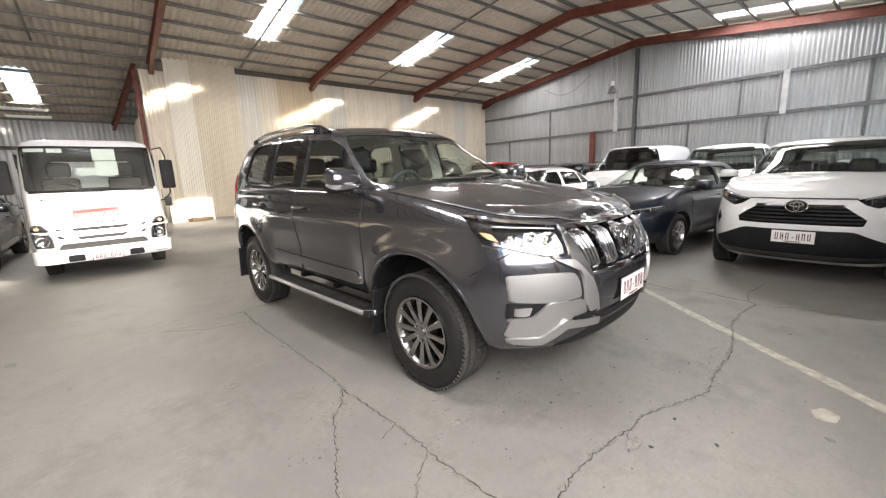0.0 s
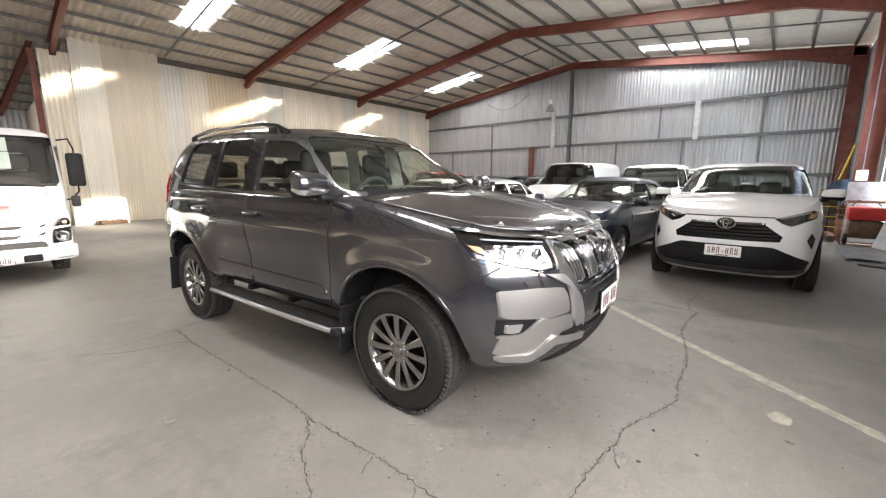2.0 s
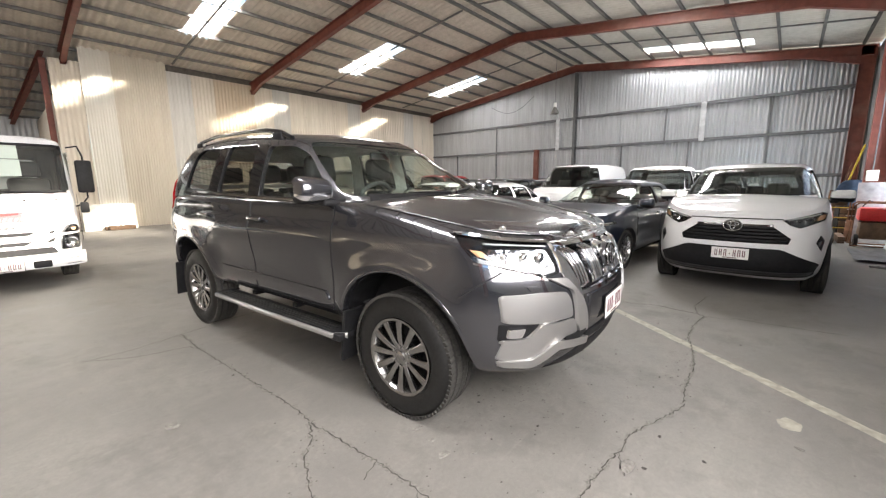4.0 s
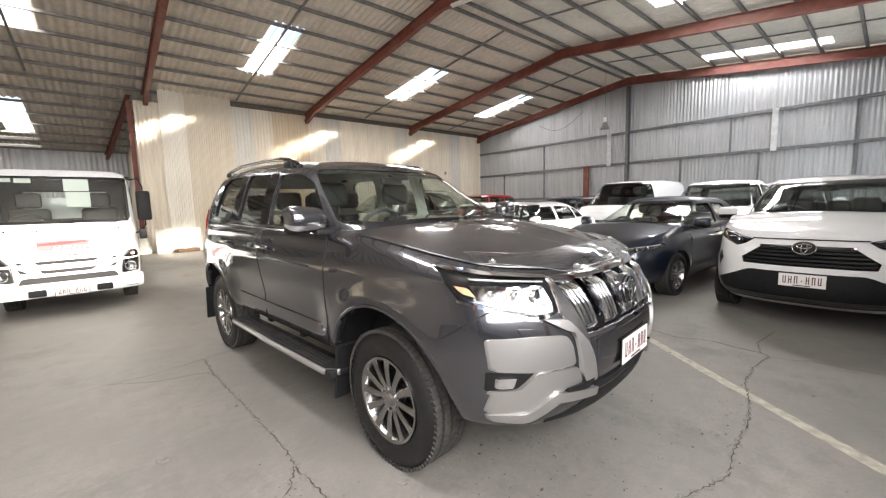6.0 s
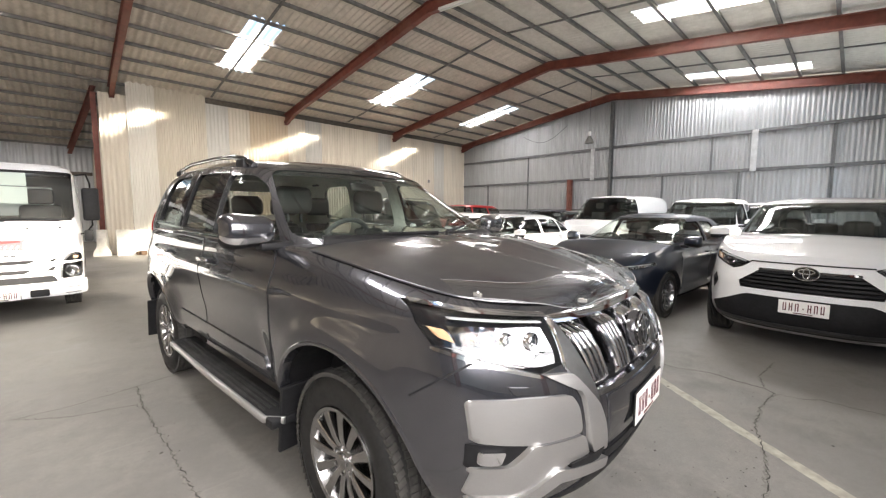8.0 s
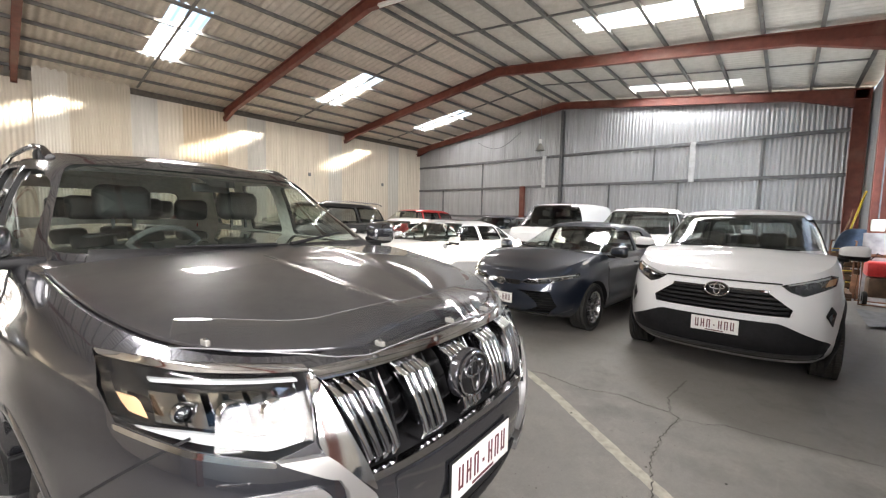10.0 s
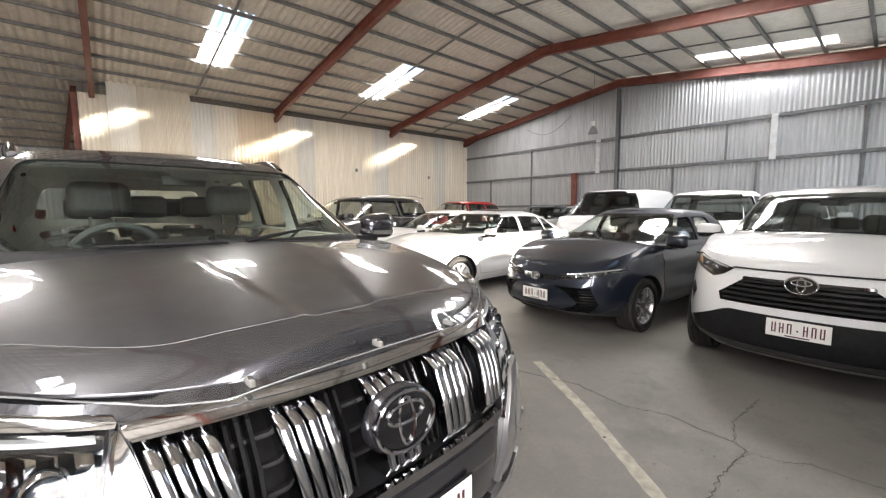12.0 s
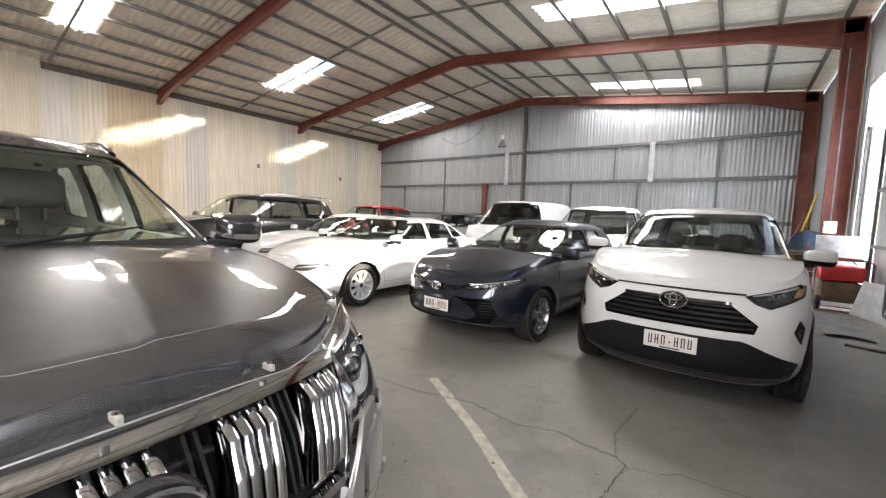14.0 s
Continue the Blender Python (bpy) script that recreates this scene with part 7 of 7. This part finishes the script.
high_bay(15.9, 6.75, 4.72)
bm = bmesh.new()
tube(bm, [(WB - 0.12, 11.2 - 2.6 * i / 12, 5.55 - 0.55 * math.sin(math.pi * i / 12) + 0.25 * i / 12) for i in range(13)], 0.012, 6)
tagged(part("loose_cable", bm, M["girt"]), "loose dark cable sagging on the back wall", "cable")

# right-hand doorway: machine, boards, poles
g = thing("red_generator", "red generator on a rusty frame with dark wheels", "generator", pose(10.75, -3.12, 0))
part("tank", boxed(-0.22, 0.22, -0.30, 0.30, 0.56, 0.84, 0.06), M["red_plastic"], g, "red enamel tank", 40)
part("engine", boxed(-0.2, 0.2, -0.26, 0.26, 0.18, 0.55, 0.04), M["brown"], g, smooth=40)
for x in (-0.25, 0.25):
    bm = bmesh.new()
    tube(bm, [(x, -0.36, 0.04), (x, -0.36, 0.90), (x, -0.30, 0.95), (x, 0.30, 0.95), (x, 0.36, 0.90), (x, 0.36, 0.04), (x, -0.36, 0.04)], 0.018, 8)
    part("frame_hoop", bm, M["rust"], g, smooth=50)
for y in (-0.28, 0.28):
    bm = bmesh.new()
    lathe(bm, [(0.05, -0.03), (0.13, -0.03), (0.14, 0.0), (0.13, 0.03), (0.05, 0.03)], 24)
    part("wheel", bm, M["rubber"], g, smooth=40).location = (-0.12, y, 0.14)
bm = bmesh.new()
tube(bm, [(0, -0.2, 0.86), (-0.05, -0.1, 0.96), (0, 0.05, 0.93), (0.03, 0.15, 0.99), (0, 0.24, 0.86)], 0.012, 6)
part("hose", bm, M["black"], g, smooth=50)


def leaning(name, label, cat, x, y, w, h, t, mat, yaw, tilt):
    o = tagged(part(name, boxed(-w / 2, w / 2, -t / 2, t / 2, 0, h, 0.01), M[mat], smooth=40), label, cat)
    o.matrix_world = pose(x, y, 0.012, tilt, 0, yaw)
    return o


leaning("wooden_board", "pale grey board leaning beside the doorway", "board", 11.25, -3.30, 0.95, 1.36, 0.03, "grey_cloth", 92, 6)
bm = bmesh.new()
outline = rounded([(-0.36, 0.0), (0.36, 0.0), (0.40, 0.9), (0.26, 1.45), (-0.26, 1.45), (-0.40, 0.9)], 0.22, 6)
skin(outline, lambda u, v, d: (u, 0.10 * (u / 0.4) ** 2 + 0.05 * ((v - 0.7) / 0.7) ** 2 + d, v), 0.015, 20, 14, bm)
pane = tagged(part("car_windscreen", bm, M["blue_cloth"], smooth=60), "blue-grey curved glass panel leaning on a column", "glass panel")
pane.matrix_world = pose(13.55, -2.86, 0.012, -9, 0, 100)


def hand_trolley(x, y, turn):
    """An upright sack trolley: two rails, rungs, a toe plate and two wheels."""
    t = thing("hand_trolley", "rusty yellow sack trolley standing by the wall", "trolley", pose(x, y, 0, 0, 0, turn))
    for sg in (1, -1):
        bm = bmesh.new()
        tube(bm, [(0.0, sg * 0.2, 0.06), (-0.10, sg * 0.2, 1.0), (-0.22, sg * 0.2, 1.16), (-0.30, sg * 0.17, 1.16)], 0.016, 8)
        part("rail", bm, M["rust"], t, smooth=50)
        bm = bmesh.new()
        lathe(bm, [(0.04, -0.03), (0.11, -0.03), (0.125, 0.0), (0.11, 0.03), (0.04, 0.03)], 20)
        part("wheel", bm, M["rubber"], t, smooth=40).location = (-0.12, sg * 0.26, 0.125)
    for z in (0.25, 0.5, 0.75, 0.98):
        bm = bmesh.new()
        tube(bm, [(-0.1 * z, -0.2, z), (-0.1 * z, 0.2, z)], 0.012, 6)
        part("rung", bm, M["yellow"], t, smooth=50)
    part("toe_plate", boxed(0.0, 0.22, -0.22, 0.22, 0.02, 0.032, 0.004), M["rust"], t)


def tool_chest(x, y, turn):
    """A low dark chest of drawers with pulls."""
    t = thing("tool_chest", "dark steel tool chest with shallow drawers", "tool chest", pose(x, y, 0, 0, 0, turn))
    part("carcass", boxed(-0.24, 0.24, -0.36, 0.36, 0.08, 0.78, 0.012), M["black"], t, smooth=40)
    for i in range(4):
        z = 0.12 + 0.16 * i
        d = part("drawer", boxed(-0.262, -0.238, -0.33, 0.33, z, z + 0.14, 0.006), M["brown"], t, smooth=40)
        part("pull", boxed(-0.285, -0.262, -0.22, 0.22, z + 0.10, z + 0.118, 0.004), M["post_pale"], d)
    for dx in (-0.18, 0.18):
        for dy in (-0.3, 0.3):
            bm = bmesh.new()
            lathe(bm, [(0.001, -0.02), (0.04, -0.02), (0.04, 0.02), (0.001, 0.02)], 14)
            part("castor", bm, M["rubber"], t, smooth=40).location = (dx, dy, 0.042)


hand_trolley(12.35, -2.62, 170)
tool_chest(12.75, -2.95, 12)
bm = bmesh.new()
rows = [[(8.3 + 1.5 * i / 14, -3.15 + 0.5 * j / 4, 0.02 + 0.035 * abs(math.sin(2.1 * i / 14 + j * 0.7)) + 0.02 * (i % 2)) for j in range(5)] for i in range(15)]
grid(bm, rows)
tagged(part("metal_sheet", bm, M["girt"], smooth=40), "crumpled galvanised sheet lying on the floor", "panel")
bm = bmesh.new()
rng = random.Random(8)
for i in range(5):
    z = 0.012 + 0.05 * (i // 2)
    box(bm, 11.0, 12.0, -2.72 + 0.16 * (i % 2) + rng.uniform(0, 0.02), -2.60 + 0.16 * (i % 2), z, z + 0.045, 0.004)
tagged(part("timber_stack", bm, M["brown"]), "small stack of brown timber battens", "timber")
leaning("metal_sheet", "bent galvanised sheet leaning by the doorway", "panel", 9.9, -3.45, 1.2, 0.62, 0.02, "post_pale", 20, 14)
leaning("metal_sheet", "rusty steel plate leaning in the doorway", "panel", 11.4, -2.95, 0.5, 0.5, 0.03, "rust", 75, 12)
bm = bmesh.new()
tube(bm, [(13.9, -2.55, 0.0), (13.85, -3.05, 2.35)], 0.022, 8)
tagged(part("yellow_pole", bm, M["yellow"], smooth=50), "yellow painted steel pole leaning on a column", "pole")
bm = bmesh.new()
tube(bm, [(14.3, -2.5, 0.0), (14.2, -2.9, 1.9)], 0.02, 8)
tagged(part("steel_pipe", bm, M["rust"], smooth=50), "rusty steel pipe leaning on the wall", "pipe")
bm = bmesh.new()
tube(bm, [(7.84, -2.78, 0.02), (7.72, -3.2, 0.02), (7.6, -3.6, 0.02)], 0.02, 8)
tagged(part("steel_bar", bm, M["girt"], smooth=50), "dark steel bar lying on the concrete floor", "bar")
d = thing("oil_drum", "dark brown steel drum beside a red column", "drum", pose(13.0, -2.55, 0))
bm = bmesh.new()
lathe(bm, [(0.001, 0.86), (0.27, 0.86), (0.28, 0.88), (0.285, 0.86), (0.28, 0.60), (0.29, 0.58), (0.28, 0.56), (0.28, 0.32), (0.29, 0.30), (0.28, 0.28), (0.28, 0.0), (0.001, 0.0)], 32, axis="z")
part("drum_body", bm, M["brown"], d, smooth=40)
part("bung", boxed(0.12, 0.18, -0.03, 0.03, 0.86, 0.88, 0.004), M["yellow"], d)
sw = thing("switch_box", "small white electrical box on a red column", "switch box", pose(11.80, WR + 0.30, 1.52))
part("box_body", boxed(-0.06, 0.0, -0.10, 0.10, -0.12, 0.12, 0.01), M["white_plastic"], sw)
part("box_lid", boxed(-0.07, -0.06, -0.085, 0.085, -0.10, 0.10, 0.004), M["plate"], sw)
bm = bmesh.new()
tube(bm, [(11.78, WR + 0.30, 1.64), (11.78, WR + 0.30, 5.0)], 0.012, 6)
tagged(part("conduit", bm, M["girt"]), "grey conduit running up a red column", "conduit")
for x, z in ((9.9, 3.4), (14.4, 3.25)):
    o = thing("wall_socket", "small grey box on the partition wall", "socket box", pose(x, WL - 0.04, z))
    part("box_body", boxed(-0.06, 0.06, -0.05, 0.0, -0.08, 0.08, 0.01), M["girt"], o)

# chips of concrete and leaves on the floor
def chip(x, y, size, seed, mat="crack_edge"):
    rng = random.Random(seed)
    bm = bmesh.new()
    bmesh.ops.create_icosphere(bm, subdivisions=1, radius=size)
    for v in bm.verts:
        v.co = Vector((v.co.x * rng.uniform(0.7, 1.6), v.co.y * rng.uniform(0.5, 1.1), max(-size * 0.1, v.co.z * rng.uniform(0.15, 0.35))))
    o = tagged(part("concrete_chip", bm, M[mat], smooth=30), "loose chip of concrete on the dusty floor", "debris", "floor chips")
    o.matrix_world = pose(x, y, 0.003, 0, 0, rng.uniform(0, 180))


for i, (x, y, s) in enumerate([(-0.96, 0.95, 0.04), (-0.03, -0.17, 0.035), (-0.09, -0.43, 0.035), (-0.05, -0.31, 0.02), (0.44, -1.19, 0.05), (-1.81, 1.73, 0.016), (1.17, -1.84, 0.02), (-2.2, 2.59, 0.05), (0.1, -0.3, 0.012), (0.02, -0.55, 0.014)]):
    chip(x, y, s, i)
rng = random.Random(4)
for i in range(46):
    chip(rng.uniform(-1.5, 3.2), rng.uniform(-2.4, 2.2) if i % 2 else rng.uniform(-1.6, -0.2), rng.uniform(0.004, 0.013), 100 + i, "crack" if i % 3 else "crack_edge")
bm = bmesh.new()
pts = []
for i in range(26):
    a = 2 * math.pi * i / 26
    r = 0.055 + 0.02 * noise.noise((math.cos(a) * 2, math.sin(a) * 2, 3))
    pts.append(bm.verts.new((1.42 + r * math.cos(a) * 1.3, -1.8 + r * math.sin(a), 0.0018)))
bm.faces.new(pts)
tagged(part("paint_spot", bm, M["line"]), "pale splash of paint on the floor", "stain", "", "structure")

# loose grit in front of the wheels and along the cracks
rng = random.Random(21)
verts, faces = [], []
for i in range(420):
    if i % 3:
        x, y = rng.gauss(0.95, 0.55), rng.gauss(-0.55, 0.42)
    else:
        a, b = CRACKS[rng.choice((2, 3, 7))][1:3]
        t = rng.uniform(-1, 4)
        x, y = a[0] + (b[0] - a[0]) * t + rng.gauss(0, 0.06), a[1] + (b[1] - a[1]) * t + rng.gauss(0, 0.06)
    r = rng.uniform(0.0018, 0.006) * (2.0 if i % 17 == 0 else 1)
    n = len(verts)
    turn = rng.uniform(0, 6.28)
    for k in range(5):
        q = turn + 2 * math.pi * k / 5
        verts.append((x + r * rng.uniform(0.7, 1.5) * math.cos(q), y + r * rng.uniform(0.6, 1.1) * math.sin(q), 0.0004))
    verts.append((x + r * 0.2, y, r * rng.uniform(0.5, 0.9)))
    faces += [(n + k, n + (k + 1) % 5, n + 5) for k in range(5)]
me = bpy.data.meshes.new("mesh")
me.from_pydata(verts, [], faces)
me.materials.append(M["grit"])
tagged(new("floor_grit", me), "dark crumbs of grit on the dusty concrete floor", "grit", "", "stuff")
